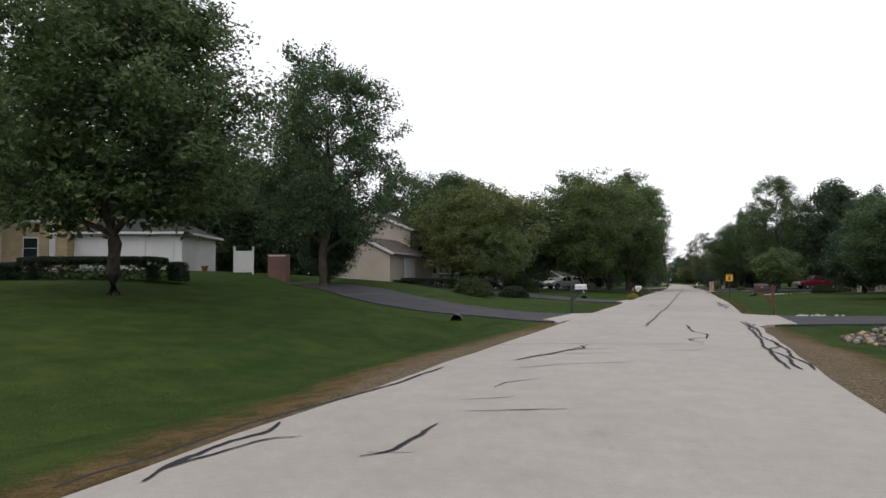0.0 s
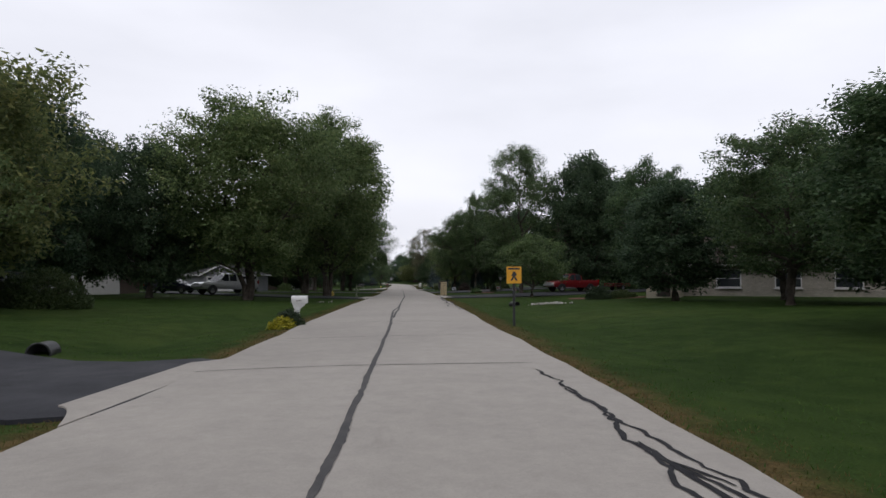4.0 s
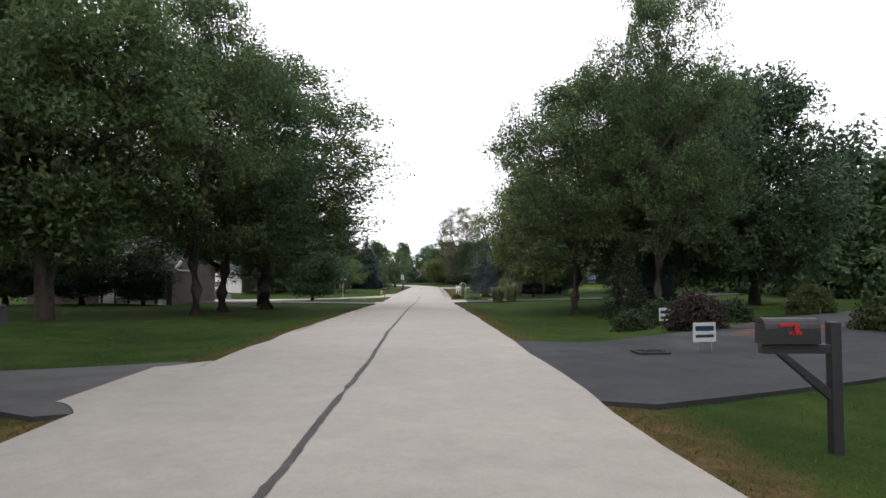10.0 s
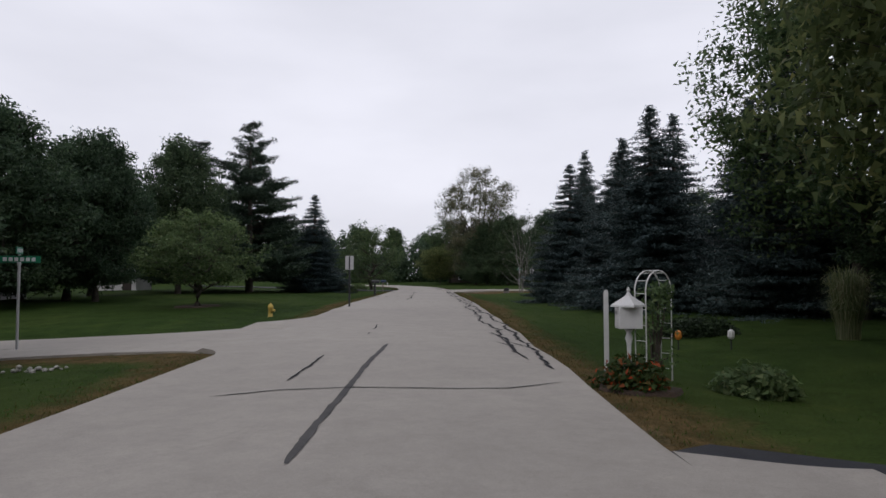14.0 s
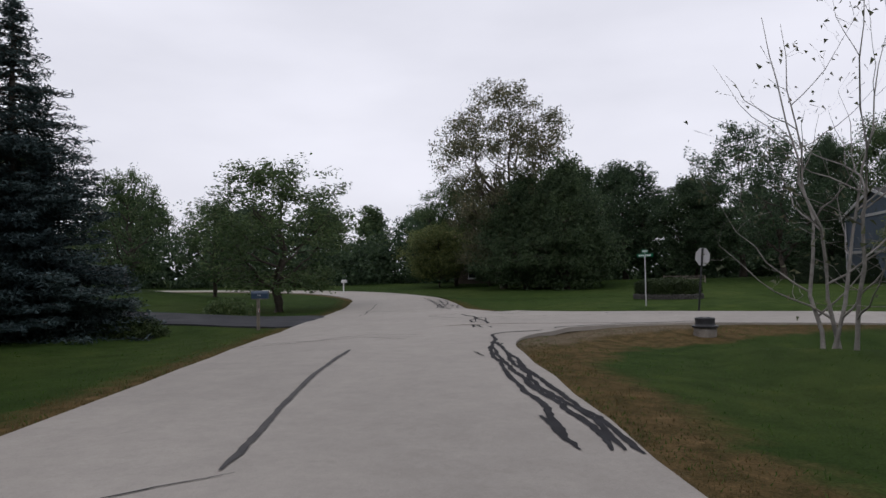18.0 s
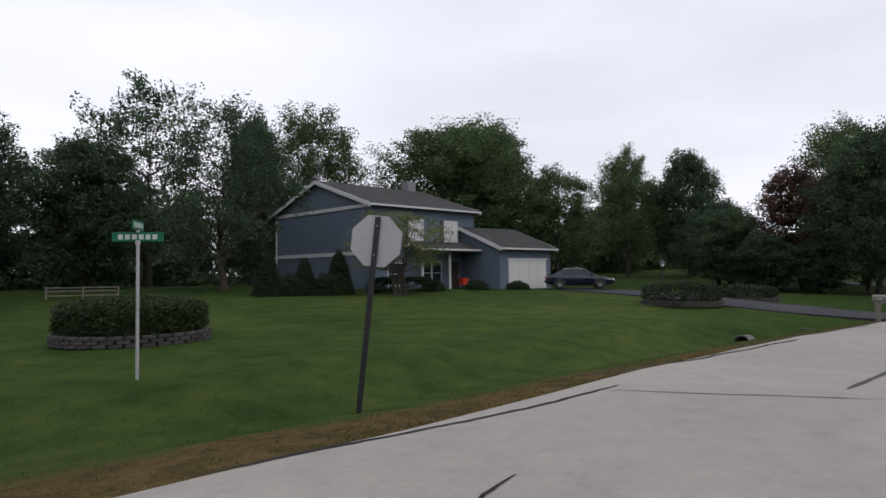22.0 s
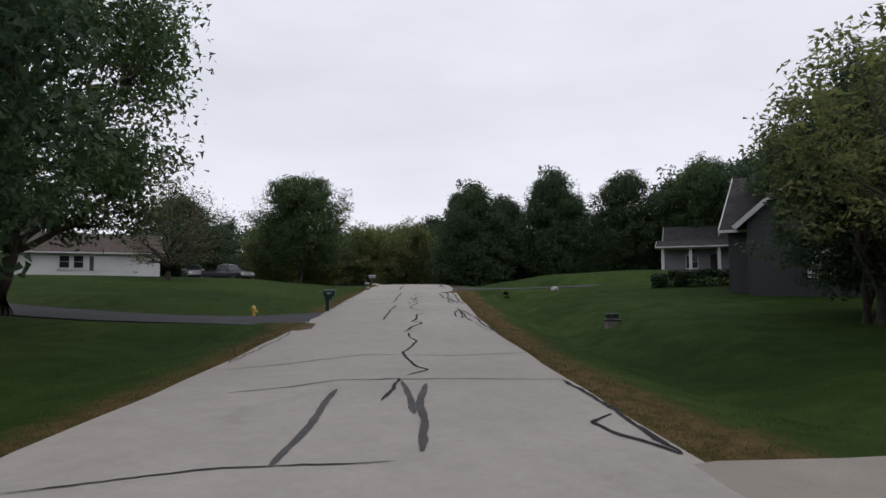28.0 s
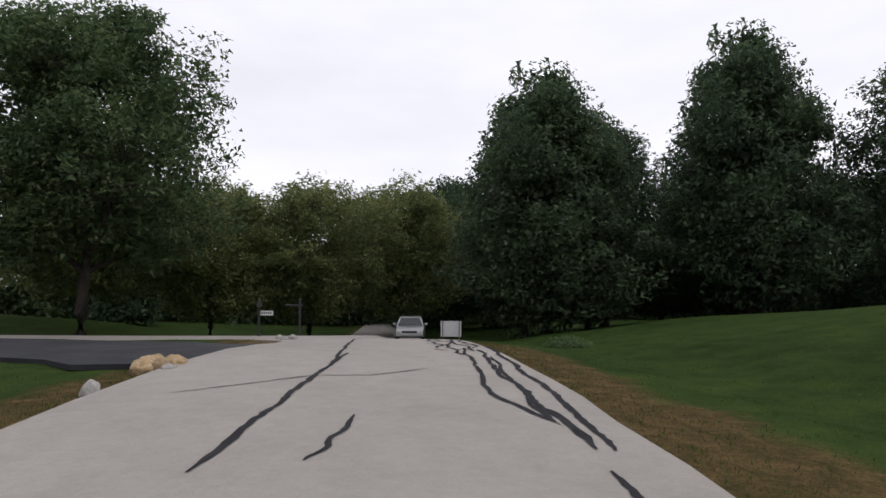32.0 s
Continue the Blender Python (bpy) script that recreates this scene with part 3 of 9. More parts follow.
def apron(k, depth, spread, label):
    """The flared concrete mouth between the road's edge and a driveway."""
    key, half, line = DRIVE_LINES[k]
    road, rh = min(ROADS[:2], key=lambda r: near_line(line[:1, :2], r[0])[0][0])
    d = line[2, :2] - line[0, :2]
    d /= np.hypot(*d)
    along = np.array([-d[1], d[0]])
    start = rh - 0.05 - near_line(line[:1, :2], road)[0][0]
    nu, nv = 7, 9
    v = []
    for i in range(nu):
        u = i / (nu - 1)
        for j in range(nv):
            w = (j / (nv - 1) - 0.5) * 2
            c = line[0, :2] + d * (start + depth * u) + along * w * (half + 0.25 + spread * (1 - u) ** 1.6)
            z = road_height(c[None])[0][0] + np.interp(start + depth * u, np.arange(len(line)) * 1.2, line[:, 2] - line[0, 2]) * u * 0.8 - 0.004 + 0.014 * min(u * 4, 1)
            v.append((c[0], c[1], z))
    top = len(v)
    edge = [j for j in range(nv)] + [i * nv + nv - 1 for i in range(1, nu)] + [(nu - 1) * nv + j for j in range(nv - 2, -1, -1)] + [i * nv for i in range(nu - 2, 0, -1)]
    v += [(v[e][0], v[e][1], v[e][2] - 0.12) for e in edge]
    f = [tuple(q) for q in grid_faces(nu, nv)]
    f += [(edge[i], edge[(i + 1) % len(edge)], top + (i + 1) % len(edge), top + i) for i in range(len(edge))]
    if np.cross(np.array(v[1]) - v[0], np.array(v[nv]) - v[0])[2] > 0:
        f = [q[::-1] for q in f]
    tagged(mesh_object("driveway_apron", v, f, M_ROAD), label, "driveway", "driveway aprons", kind="structure")


for k, depth, spread in ((0, 0.9, 1.3), (1, 1.3, 1.5), (2, 0.6, 1.0), (3, 0.8, 1.4), (4, 0.8, 0.9), (5, 0.7, 1.0), (7, 0.45, 1.0), (8, 1.3, 0.6)):
    apron(k, depth, spread, "pale concrete mouth of a driveway")

# ---- trees ----
def tube(verts, faces, pts, radii, sides=7):
    base = len(verts)
    for k, (p, r) in enumerate(zip(pts, radii)):
        p = Vector(p)
        d = Vector(pts[min(k + 1, len(pts) - 1)]) - Vector(pts[max(k - 1, 0)])
        q = d.to_track_quat("Z", "Y") if d.length > 1e-6 else Vector((0, 0, 1)).to_track_quat("Z", "Y")
        for i in range(sides):
            a = 2 * math.pi * i / sides
            verts.append(tuple(p + q @ Vector((math.cos(a) * r, math.sin(a) * r, 0))))
    for k in range(len(pts) - 1):
        for i in range(sides):
            j = (i + 1) % sides
            faces.append((base + k * sides + i, base + k * sides + j, base + (k + 1) * sides + j, base + (k + 1) * sides + i))
    faces.append(tuple(base + (len(pts) - 1) * sides + i for i in range(sides)))


def bend(rnd, a, b, n=5, amount=0.08):
    a, b = np.array(a, float), np.array(b, float)
    L = np.linalg.norm(b - a)
    out = []
    for k in range(n):
        u = k / (n - 1)
        j = rnd.randn(3) * amount * L * math.sin(math.pi * u)
        out.append(tuple(a + (b - a) * u + j))
    return out


def leaf_mesh(name, centres, sizes, material, rnd, per, spread, droop=0.3, long=1.6, lift=0.9):
    """Leaves about clump centres: each a pointed blade of one face, lying mostly face up, its own island."""
    n = len(centres)
    j = np.clip(rnd.randn(n * per, 3), -1.3, 1.3)
    c = np.repeat(centres, per, axis=0) + j * np.repeat(spread, per)[:, None] * np.array([1, 1, 0.8])
    s = np.repeat(sizes, per) * rnd.uniform(0.6, 1.35, n * per)
    nrm = rnd.randn(n * per, 3) * 0.75 + j * 0.35
    nrm[:, 2] += lift
    nrm /= np.linalg.norm(nrm, axis=1)[:, None]
    d = np.cross(nrm, rnd.randn(n * per, 3))
    d[:, 2] -= droop * np.abs(rnd.randn(n * per))
    d /= np.linalg.norm(d, axis=1)[:, None]
    u = np.cross(d, nrm)
    u /= np.linalg.norm(u, axis=1)[:, None]
    v = np.stack([c - d * (s * 0.5 * long)[:, None] - u * (s * 0.42)[:, None], c - d * (s * 0.35 * long)[:, None] + u * (s * 0.55)[:, None],
                  c + d * (s * 0.62 * long)[:, None]], 1).reshape(-1, 3)
    i = np.arange(n * per) * 3
    f = np.stack([i, i + 1, i + 2], 1)
    me = bpy.data.meshes.new(name)
    me.from_pydata(v, [], f)
    me.materials.append(material)
    me.update()
    return me


def crown_width(v, shape):
    """Half width of a crown, from its foot (v = 0) to its top (v = 1)."""
    v = np.clip(v, 0, 1)
    if shape == "cone":
        return np.minimum(1, (v + 0.05) / 0.2) ** 0.5 * (1 - v) ** 0.6 * 1.06
    if shape == "dome":
        return np.minimum(1, (v + 0.1) / 0.25) ** 0.5 * np.sqrt(1 - v ** 1.7)
    peak = {"vase": 0.66, "oval": 0.5}.get(shape, 0.42)
    low = {"vase": 0.95, "oval": 0.62}.get(shape, 0.55)
    up = np.clip((v - peak) / (1 - peak), 0, 1)
    down = np.clip((peak - v) / low, 0, 1)
    return np.sqrt(np.clip(1 - up ** 2, 0, 1)) * np.sqrt(np.clip(1 - down ** 2, 0, 1))


def broadleaf(leaf, seed, label, height=12.0, radius=5.0, base=0.22, clumps=260, per=60, size=0.13, trunks=1, limbs=9, gap=0.0, shape="round", twigs=True, bark=None, fill=0.0, stout=1.0, tuft=0.07):
    """A broad-leaved tree: trunk, limbs that rise into the crown, branchlets to its uneven outline, and leaves along the branchlets."""
    rnd = np.random.RandomState(seed)
    tv, tf = [], []
    zb = height * base
    ph = rnd.rand(8) * 6.283

    def envelope(a, v):
        lobes = 1 + 0.13 * np.sin(2 * a + ph[0] + 3 * v) + 0.10 * np.sin(3 * a + ph[1] - 5 * v) + 0.08 * np.sin(5 * a + 9 * v + ph[2]) + 0.06 * np.sin(13 * v + ph[3] + a)
        return 0.92 * radius * crown_width(v, shape) * lobes

    # ends of the branchlets, most of them near the outline
    n = int(clumps * (1.5 if gap else 1.15))
    a, v = rnd.rand(n) * 6.283, rnd.rand(n) ** (1.25 if shape == "cone" else 0.9)
    q = 1 - 0.62 * rnd.rand(n) ** 1.5
    r = envelope(a, v) * q
    tops = 0.92 * height * (1 + 0.05 * np.sin(3 * a + ph[4]) + 0.03 * rnd.randn(n))
    ends = np.c_[np.cos(a) * r, np.sin(a) * r, zb + (tops - zb) * v * (0.9 + 0.1 * q)]
    if gap:
        f = 6.5 / radius
        hole = np.sin(ends[:, 0] * f + ph[5]) * np.sin(ends[:, 1] * f + ph[6]) + np.sin(ends[:, 2] * f * 1.2 + ph[7] + ends[:, 0] * 0.4)
        ends = ends[np.argsort(hole + 0.5 * rnd.randn(n))[int(n * gap):]]
    # trunk and limbs
    nodes, thick = [], []
    for k in range(trunks):
        off = np.array([0, 0, 0]) if trunks == 1 else np.r_[rnd.randn(2) * 0.22, 0]
        turn = 6.283 * (k + 0.3 * rnd.rand()) / trunks
        lean = np.array([math.cos(turn), math.sin(turn), 0]) * (radius * 0.42 if trunks > 1 else radius * 0.06 * rnd.rand())
        top = off + lean + np.array([0, 0, height * rnd.uniform(0.78, 0.88)])
        pts = bend(rnd, off - (0, 0, 0.25), top, 11, 0.018)
        r0 = (0.017 * height + 0.05) / trunks ** 0.45 * stout
        rad = [r0 * (1.4 if i == 0 else 1) * (1 - 0.9 * (i / 10) ** 0.9) for i in range(11)]
        tube(tv, tf, pts, rad, 9)
        nodes += [np.array(p) for p in pts[4:]]
        thick += rad[4:]
        for i in range(limbs):
            la, lv = i * 2.4 + rnd.rand() * 0.9 + k, 0.12 + 0.74 * (i + rnd.rand()) / limbs
            reach = envelope(la, lv) * rnd.uniform(0.5, 0.72)
            e = off + lean * 0.6 * lv + np.array([math.cos(la) * reach, math.sin(la) * reach, zb + (height - zb) * lv])
            zs = np.clip(e[2] - reach * rnd.uniform(0.7, 1.3), zb * 0.75, height * 0.66)
            u = np.clip((zs + 0.25) / (top[2] + 0.25), 0, 0.92) * 10
            p = np.array(pts[int(u)]) + (np.array(pts[int(u) + 1]) - np.array(pts[int(u)])) * (u % 1)
            mid = p + (e - p) * np.array([0.5, 0.5, 0.36])
            lp = bend(rnd, p, mid, 4, 0.03)[:-1] + bend(rnd, mid, e, 4, 0.05)
            r1 = min(rad[int(u)] * 0.62, r0 * 0.5)
            rr = [r1 * (1 - 0.8 * j / 6) for j in range(7)]
            tube(tv, tf, lp, rr, 6)
            nodes += [np.array(w) for w in lp[2:]]
            thick += rr[2:]
    nodes, thick = np.array(nodes), np.array(thick)
    centres, away = [], []
    for e in ends:
        d = nodes - e
        k = int(np.argmin(np.hypot(np.hypot(d[:, 0], d[:, 1]), d[:, 2] * 0.8) + np.clip(d[:, 2] + 0.2, 0, 9) * 1.2))
        w = bend(rnd, nodes[k], e, 4, 0.06)
        if twigs:
            r1 = min(thick[k] * 0.55, 0.045)
            tube(tv, tf, w, [r1, r1 * 0.7, r1 * 0.42, 0.006], 3)
        centres += [e, np.array(w[2]) * 0.7 + e * 0.3]
        away += [1.0, 0.8]
    c, away = np.array(centres), np.array(away)
    empty = new("tree")
    mesh_object("trunk", tv, tf, bark or M_BARK, empty, True)
    sizes, spread = np.full(len(c), size), radius * tuft * away * rnd.uniform(0.7, 1.35, len(c))
    if fill:
        inner = ends[::2] * np.array([0.62, 0.62, 1]) + np.array([0, 0, -0.02 * height])
        c = np.concatenate([c, inner])
        sizes = np.concatenate([sizes, np.full(len(inner), size * fill)])
        spread = np.concatenate([spread, np.full(len(inner), radius * tuft * 1.7)])
    crown = new("crown", leaf_mesh("crown", c, sizes, M_LEAF[leaf], rnd, per // 2, spread))
    crown.parent = empty
    tagged(empty, label, "tree")
    return empty


def conifer(leaf, seed, label, height=10.0, radius=2.6, tiers=30, per=16, skirt=0.03, open_=0.0, size=0.05):
    """A spruce or pine: straight trunk and whorls of boughs, each a flat spray of side twigs set with needles."""
    rnd = np.random.RandomState(seed)
    tv, tf = [], []
    tube(tv, tf, [(0, 0, -0.2), (0, 0, height * 0.5), (0, 0, height * 0.99)], [0.016 * height + 0.03, 0.01 * height, 0.01], 8)
    centres, spread = [], []
    for k in range(tiers):
        u = skirt + (1 - skirt) * (k + rnd.rand() * 0.5) / tiers
        r = radius * (1 - u) ** (0.88 if not open_ else 0.62) * (rnd.uniform(0.9, 1.08) if not open_ else rnd.uniform(0.68, 1.15)) + 0.06
        boughs = int(6 + 8 * (1 - u)) if not open_ else 6
        for b in range(boughs):
            a = rnd.rand() * 6.283
            rb = r * rnd.uniform(0.75, 1.08)
            z = height * u + rnd.randn() * (0.05 if not open_ else 0.12)
            droop = -0.20 if not open_ else rnd.uniform(-0.04, 0.16)
            tip = (0.10 if not open_ else 0.12) * rb
            d, w = np.array([math.cos(a), math.sin(a)]), np.array([-math.sin(a), math.cos(a)])

            def along(q):
                return np.r_[d * rb * q, z + droop * rb * q + tip * q ** 3]

            tube(tv, tf, [tuple(along(0)), tuple(along(0.5)), tuple(along(1))], [0.03, 0.018, 0.006], 3)
            steps = max(int(rb / (0.17 if not open_ else 0.3)), 2)
            for s in range(steps):
                q = (s + 0.7) / steps
                if q < (0.2 if not open_ else 0.3):
                    continue
                side = rb * (0.30 if not open_ else 0.26) * (1.12 - q)
                for g in (-1, -0.5, 0, 0.5, 1) if side > 0.3 else (-0.6, 0.6) if side > 0.12 else (0,):
                    p = along(min(q + abs(g) * side / rb * 0.5, 1.02))
                    p[:2] += w * g * side
                    p[2] += rnd.randn() * 0.02 - abs(g) * side * 0.1
                    centres.append(p)
                    spread.append(0.075 if not open_ else 0.13)
    c = np.array(centres)
    empty = new("tree")
    mesh_object("trunk", tv, tf, M_BARK, empty, True)
    crown = new("crown", leaf_mesh("crown", c, np.full(len(c), size), M_LEAF[leaf], rnd, per, np.array(spread), 0.25, 3.6, 0.9))
    crown.parent = empty
    tagged(empty, label, "tree")
    return empty


TREE_KINDS = {
    # key: maker, native height, native radius
    "maple": (lambda: broadleaf("maple", 11, "broad green maple with a dense rounded crown", 12, 5, 0.24, 420, 110, 0.10, limbs=11, fill=1.5), 12, 5),
    "maple2": (lambda: broadleaf("maple", 12, "tall green maple with an uneven open crown", 14, 5, 0.18, 340, 100, 0.11, limbs=13, gap=0.2, shape="oval"), 14, 5),
    "silver": (lambda: broadleaf("bright", 13, "large light-green silver maple with several stems", 15, 5.5, 0.18, 460, 104, 0.105, trunks=3, limbs=8, gap=0.22, shape="oval", fill=1.4), 15, 5.5),
    "dark": (lambda: broadleaf("dark", 14, "dark green broad-leaved tree with a full crown", 13, 5, 0.12, 380, 84, 0.125, limbs=9, fill=1.5), 13, 5),
    "open": (lambda: broadleaf("dark", 34, "dark green tree with branches showing through its crown", 13, 5, 0.16, 260, 64, 0.125, limbs=11, gap=0.38, shape="oval"), 13, 5),
    "locust": (lambda: broadleaf("yellow", 15, "honey locust with fine yellowing leaves", 12, 6, 0.18, 340, 80, 0.13, limbs=10, shape="vase", gap=0.1, fill=1.4), 12, 6),
    "small": (lambda: broadleaf("bright", 16, "small round-headed ornamental tree with fresh green leaves", 5.5, 3, 0.26, 200, 70, 0.085, limbs=8), 5.5, 3),
    "crab": (lambda: broadleaf("maple", 17, "crab apple tree with thin upright shoots", 8.5, 3.4, 0.15, 250, 60, 0.085, limbs=16, gap=0.2, tuft=0.07), 8.5, 3.4),
    "bare": (lambda: broadleaf("sparse", 35, "wide spreading tree almost bare of leaves", 8, 4.6, 0.16, 520, 8, 0.09, limbs=16, shape="vase", tuft=0.06), 8, 4.6),
    "red": (lambda: broadleaf("red", 18, "small tree turning dull red", 11, 3.6, 0.14, 220, 76, 0.12, limbs=9, fill=1.3), 11, 3.6),
    "cotton": (lambda: broadleaf("sparse", 19, "tall cottonwood with sparse yellowing leaves and bare limbs showing", 21, 7.5, 0.12, 620, 66, 0.14, trunks=3, limbs=10, gap=0.34, shape="vase", stout=1.1, tuft=0.062), 21, 7.5),
    "round": (lambda: broadleaf("dark", 20, "dense dark maple with a low rounded crown", 11.5, 5, 0.07, 480, 90, 0.115, limbs=10, shape="dome", fill=1.6), 11.5, 5),
    "birch": (lambda: broadleaf("sparse", 21, "bare pale-barked birch clump", 6.5, 2.6, 0.12, 90, 4, 0.06, trunks=4, limbs=6, bark=M_BIRCH, stout=0.5, shape="oval"), 6.5, 2.6),
    "stems": (lambda: broadleaf("yellow", 22, "many-stemmed ornamental tree with thin foliage", 8, 3.2, 0.3, 170, 44, 0.085, trunks=5, limbs=5, gap=0.2, shape="vase"), 8, 3.2),
    "spruce": (lambda: conifer("spruce", 23, "blue-green spruce with boughs to the ground", 10, 2.7, 50, 17, 0.02, 0.0, 0.034), 10, 2.7),
    "pine": (lambda: conifer("pine", 24, "tall white pine with layered open boughs", 14, 5.0, 27, 26, 0.06, 1.0, 0.055), 14, 5.0),
    "shade": (lambda: broadleaf("maple", 28, "tall roadside maple with spreading leafy boughs", 15, 5.2, 0.2, 420, 150, 0.083, limbs=14, gap=0.28), 15, 5.2),
    "wide": (lambda: broadleaf("maple", 27, "very broad green maple over a driveway", 18, 8, 0.18, 560, 76, 0.15, limbs=16, gap=0.3, tuft=0.065), 18, 8),
    "far": (lambda: broadleaf("dark", 25, "tree in the far tree line", 13, 5.5, 0.05, 150, 44, 0.26, limbs=6, twigs=False, fill=1.6, tuft=0.11), 13, 5.5),
    "far2": (lambda: broadleaf("maple", 26, "tree in the far tree line", 12, 5, 0.05, 150, 44, 0.25, limbs=6, twigs=False, shape="cone", fill=1.6, tuft=0.11), 12, 5),
}
TREES = []
# by the first gardens: kind, x, y, height, radius
TREES += [
    ("maple", -20.2, 17.7, 12.5, 6.2), ("maple2", -22.4, 36.2, 16, 5.6), ("maple2", 22.5, 74, 9, 4.4), ("dark", -25.4, 42, 8.5, 3), ("locust", -19.4, 61, 11, 6.5), ("maple", -24, 66, 13, 6),
    ("small", -16.5, 57, 6.5, 3.2), ("maple2", 18, 66, 9.5, 4.4), ("dark", 21.5, 63, 9, 4.5), ("maple", 13, 50.2, 7, 4.4), ("maple2", -32, 70, 15, 5), ("dark", -38, 58, 16, 5.5),
    ("maple", -41, 44, 15, 6), ("maple", -46, 28, 15, 6), ("dark", -44, 12, 14, 6), ("dark", 22, 52, 11, 5), ("maple", 26, 62, 12, 5), ("dark", 30, 44, 12, 6),
]
# by the middle gardens: kind, x, y, height, radius
TREES += [
    ("dark", 16.8, 76.5, 8.2, 4.2), ("maple2", -35, 137, 14, 6), ("maple2", -26, 139.5, 14, 5.5), ("dark", -22.5, 152.5, 6.5, 3.4), ("dark", -27.5, 152.5, 7, 3.6),
    ("dark", -19.5, 154.5, 4.2, 2.4), ("dark", 17.8, 116, 8.5, 3.2), ("dark", -25, 79, 14, 5), ("silver", -13.1, 87.4, 17, 7.4), ("silver", -8, 98.5, 18.5, 7), ("silver", -12.8, 114, 18, 8.4),
    ("silver", -14.4, 134.6, 18.5, 6.4), ("silver", -19.2, 137.4, 17, 6), ("shade", -10.6, 140, 16.5, 5.4), ("shade", -10.8, 144.5, 15, 6.3), ("shade", -10.2, 151, 17, 8.4), ("maple2", -12.4, 157.5, 11, 4.8),
    ("small", 10.9, 94, 5.8, 3.6), ("dark", -20, 86, 12.5, 4.6), ("dark", -27, 90, 14, 5), ("maple2", 24, 100, 14, 5), ("dark", 27, 118, 15, 6), ("maple", 24, 128, 14, 6),
]
# by the middle gardens: kind, x, y, height, radius
TREES += [
    ("dark", 20, 150, 15, 6), ("shade", 13.9, 116.5, 19.5, 6.5), ("dark", 21, 112, 17, 6), ("shade", 7.6, 143.6, 13, 5.2), ("shade", 10.7, 140.2, 16.6, 4), ("dark", 13.5, 146, 14, 5),
    ("spruce", 11.2, 142.5, 4.2, 1.9), ("maple", 15.5, 158, 14, 5.5), ("shade", 11.8, 151, 15, 7.8),
]
# before the crossing: kind, x, y, height, radius
TREES += [
    ("dark", 21.5, 187, 10, 4.5), ("dark", 14.5, 184.5, 6, 3), ("dark", -21.4, 203.4, 9.5, 4), ("dark", -22.8, 201.6, 5, 3), ("dark", -21.5, 197, 10.5, 4.2), ("dark", -24, 211, 11, 4.5),
    ("spruce", 12.5, 189, 10.7, 3.77), ("spruce", 14.5, 196, 9.7, 3.9), ("spruce", 13.5, 203, 10.7, 3.9), ("spruce", 15.5, 212, 11.2, 3.9), ("dark", -12.3, 177, 6.6, 3.6), ("small", -12, 198.3, 4.9, 3.2),
    ("dark", -19.4, 202.8, 10, 3.2), ("dark", -20, 216, 12.4, 4), ("locust", 10.2, 176, 13, 5.4), ("maple2", 13, 186, 14, 5), ("spruce", 7.8, 204.5, 8.15, 3.38), ("spruce", 10.2, 211.5, 9.12, 3.12),
    ("spruce", 9.4, 199, 8.54, 3.77), ("spruce", 9, 193.5, 8.73, 3.64), ("spruce", 11.5, 207, 9.31, 3.9), ("spruce", 12.4, 220.5, 12.1, 3.9),
]
# round the crossing: kind, x, y, height, radius
TREES += [
    ("locust", 0.5, 287, 7.5, 4.5), ("dark", 6, 286, 6, 3), ("dark", 22, 289, 14, 6), ("open", 16, 284, 12.5, 5), ("dark", 27, 281, 11, 5), ("open", 30, 270, 12.5, 5),
    ("stems", 34, 259, 5.3, 3.5), ("maple2", 2.5, 291, 13, 5), ("dark", 9, 291.5, 12, 5), ("pine", -18.8, 231, 14.5, 7), ("pine", -17, 224.5, 15.6, 7), ("pine", -20.5, 221.5, 13.2, 6.4), ("spruce", -12.9, 233.9, 10.2, 4.4),
    ("crab", -8.5, 249, 8.4, 4.8), ("crab", -20.1, 256.8, 8.2, 3), ("crab", -16.5, 263, 7.5, 3.2), ("cotton", 6.8, 278, 21, 7.2), ("round", 8.2, 273.8, 11, 4.8), ("round", 11.4, 270.9, 12, 5),
    ("birch", 8.1, 227.6, 8.4, 3.1), ("open", 32.7, 283, 17, 6.5),
]
# along the second road: kind, x, y, height, radius
TREES += [
    ("maple2", 46, 279, 17, 6), ("dark", 71.2, 208.8, 8.5, 4), ("dark", 78, 250, 9.5, 4.5), ("maple2", 36, 90, 15, 6), ("dark", 39, 278, 14.5, 3.4), ("maple", 60, 272, 17.5, 9),
    ("maple2", 72, 266, 14, 5.5), ("dark", 70, 273, 19.5, 6.5), ("maple2", 89, 263.5, 18, 5), ("dark", 91.6, 256.3, 17, 5.5), ("red", 75.5, 241.8, 13, 5), ("dark", 70, 244.5, 5.5, 3.5),
    ("dark", 73, 248, 8, 4.4), ("dark", 69.5, 240, 4.8, 3), ("dark", 69.1, 235.6, 14.6, 5.4), ("maple2", 74, 236.5, 14.8, 4.6), ("stems", 65.8, 212.7, 8.2, 3.9), ("stems", 70.2, 210.2, 7.6, 3.5), ("wide", 47.5, 211.5, 13, 5.6),
    ("dark", 52, 202, 13, 6), ("dark", 80, 202, 8.5, 4.2), ("wide", 83.6, 237.1, 18.5, 8),
]
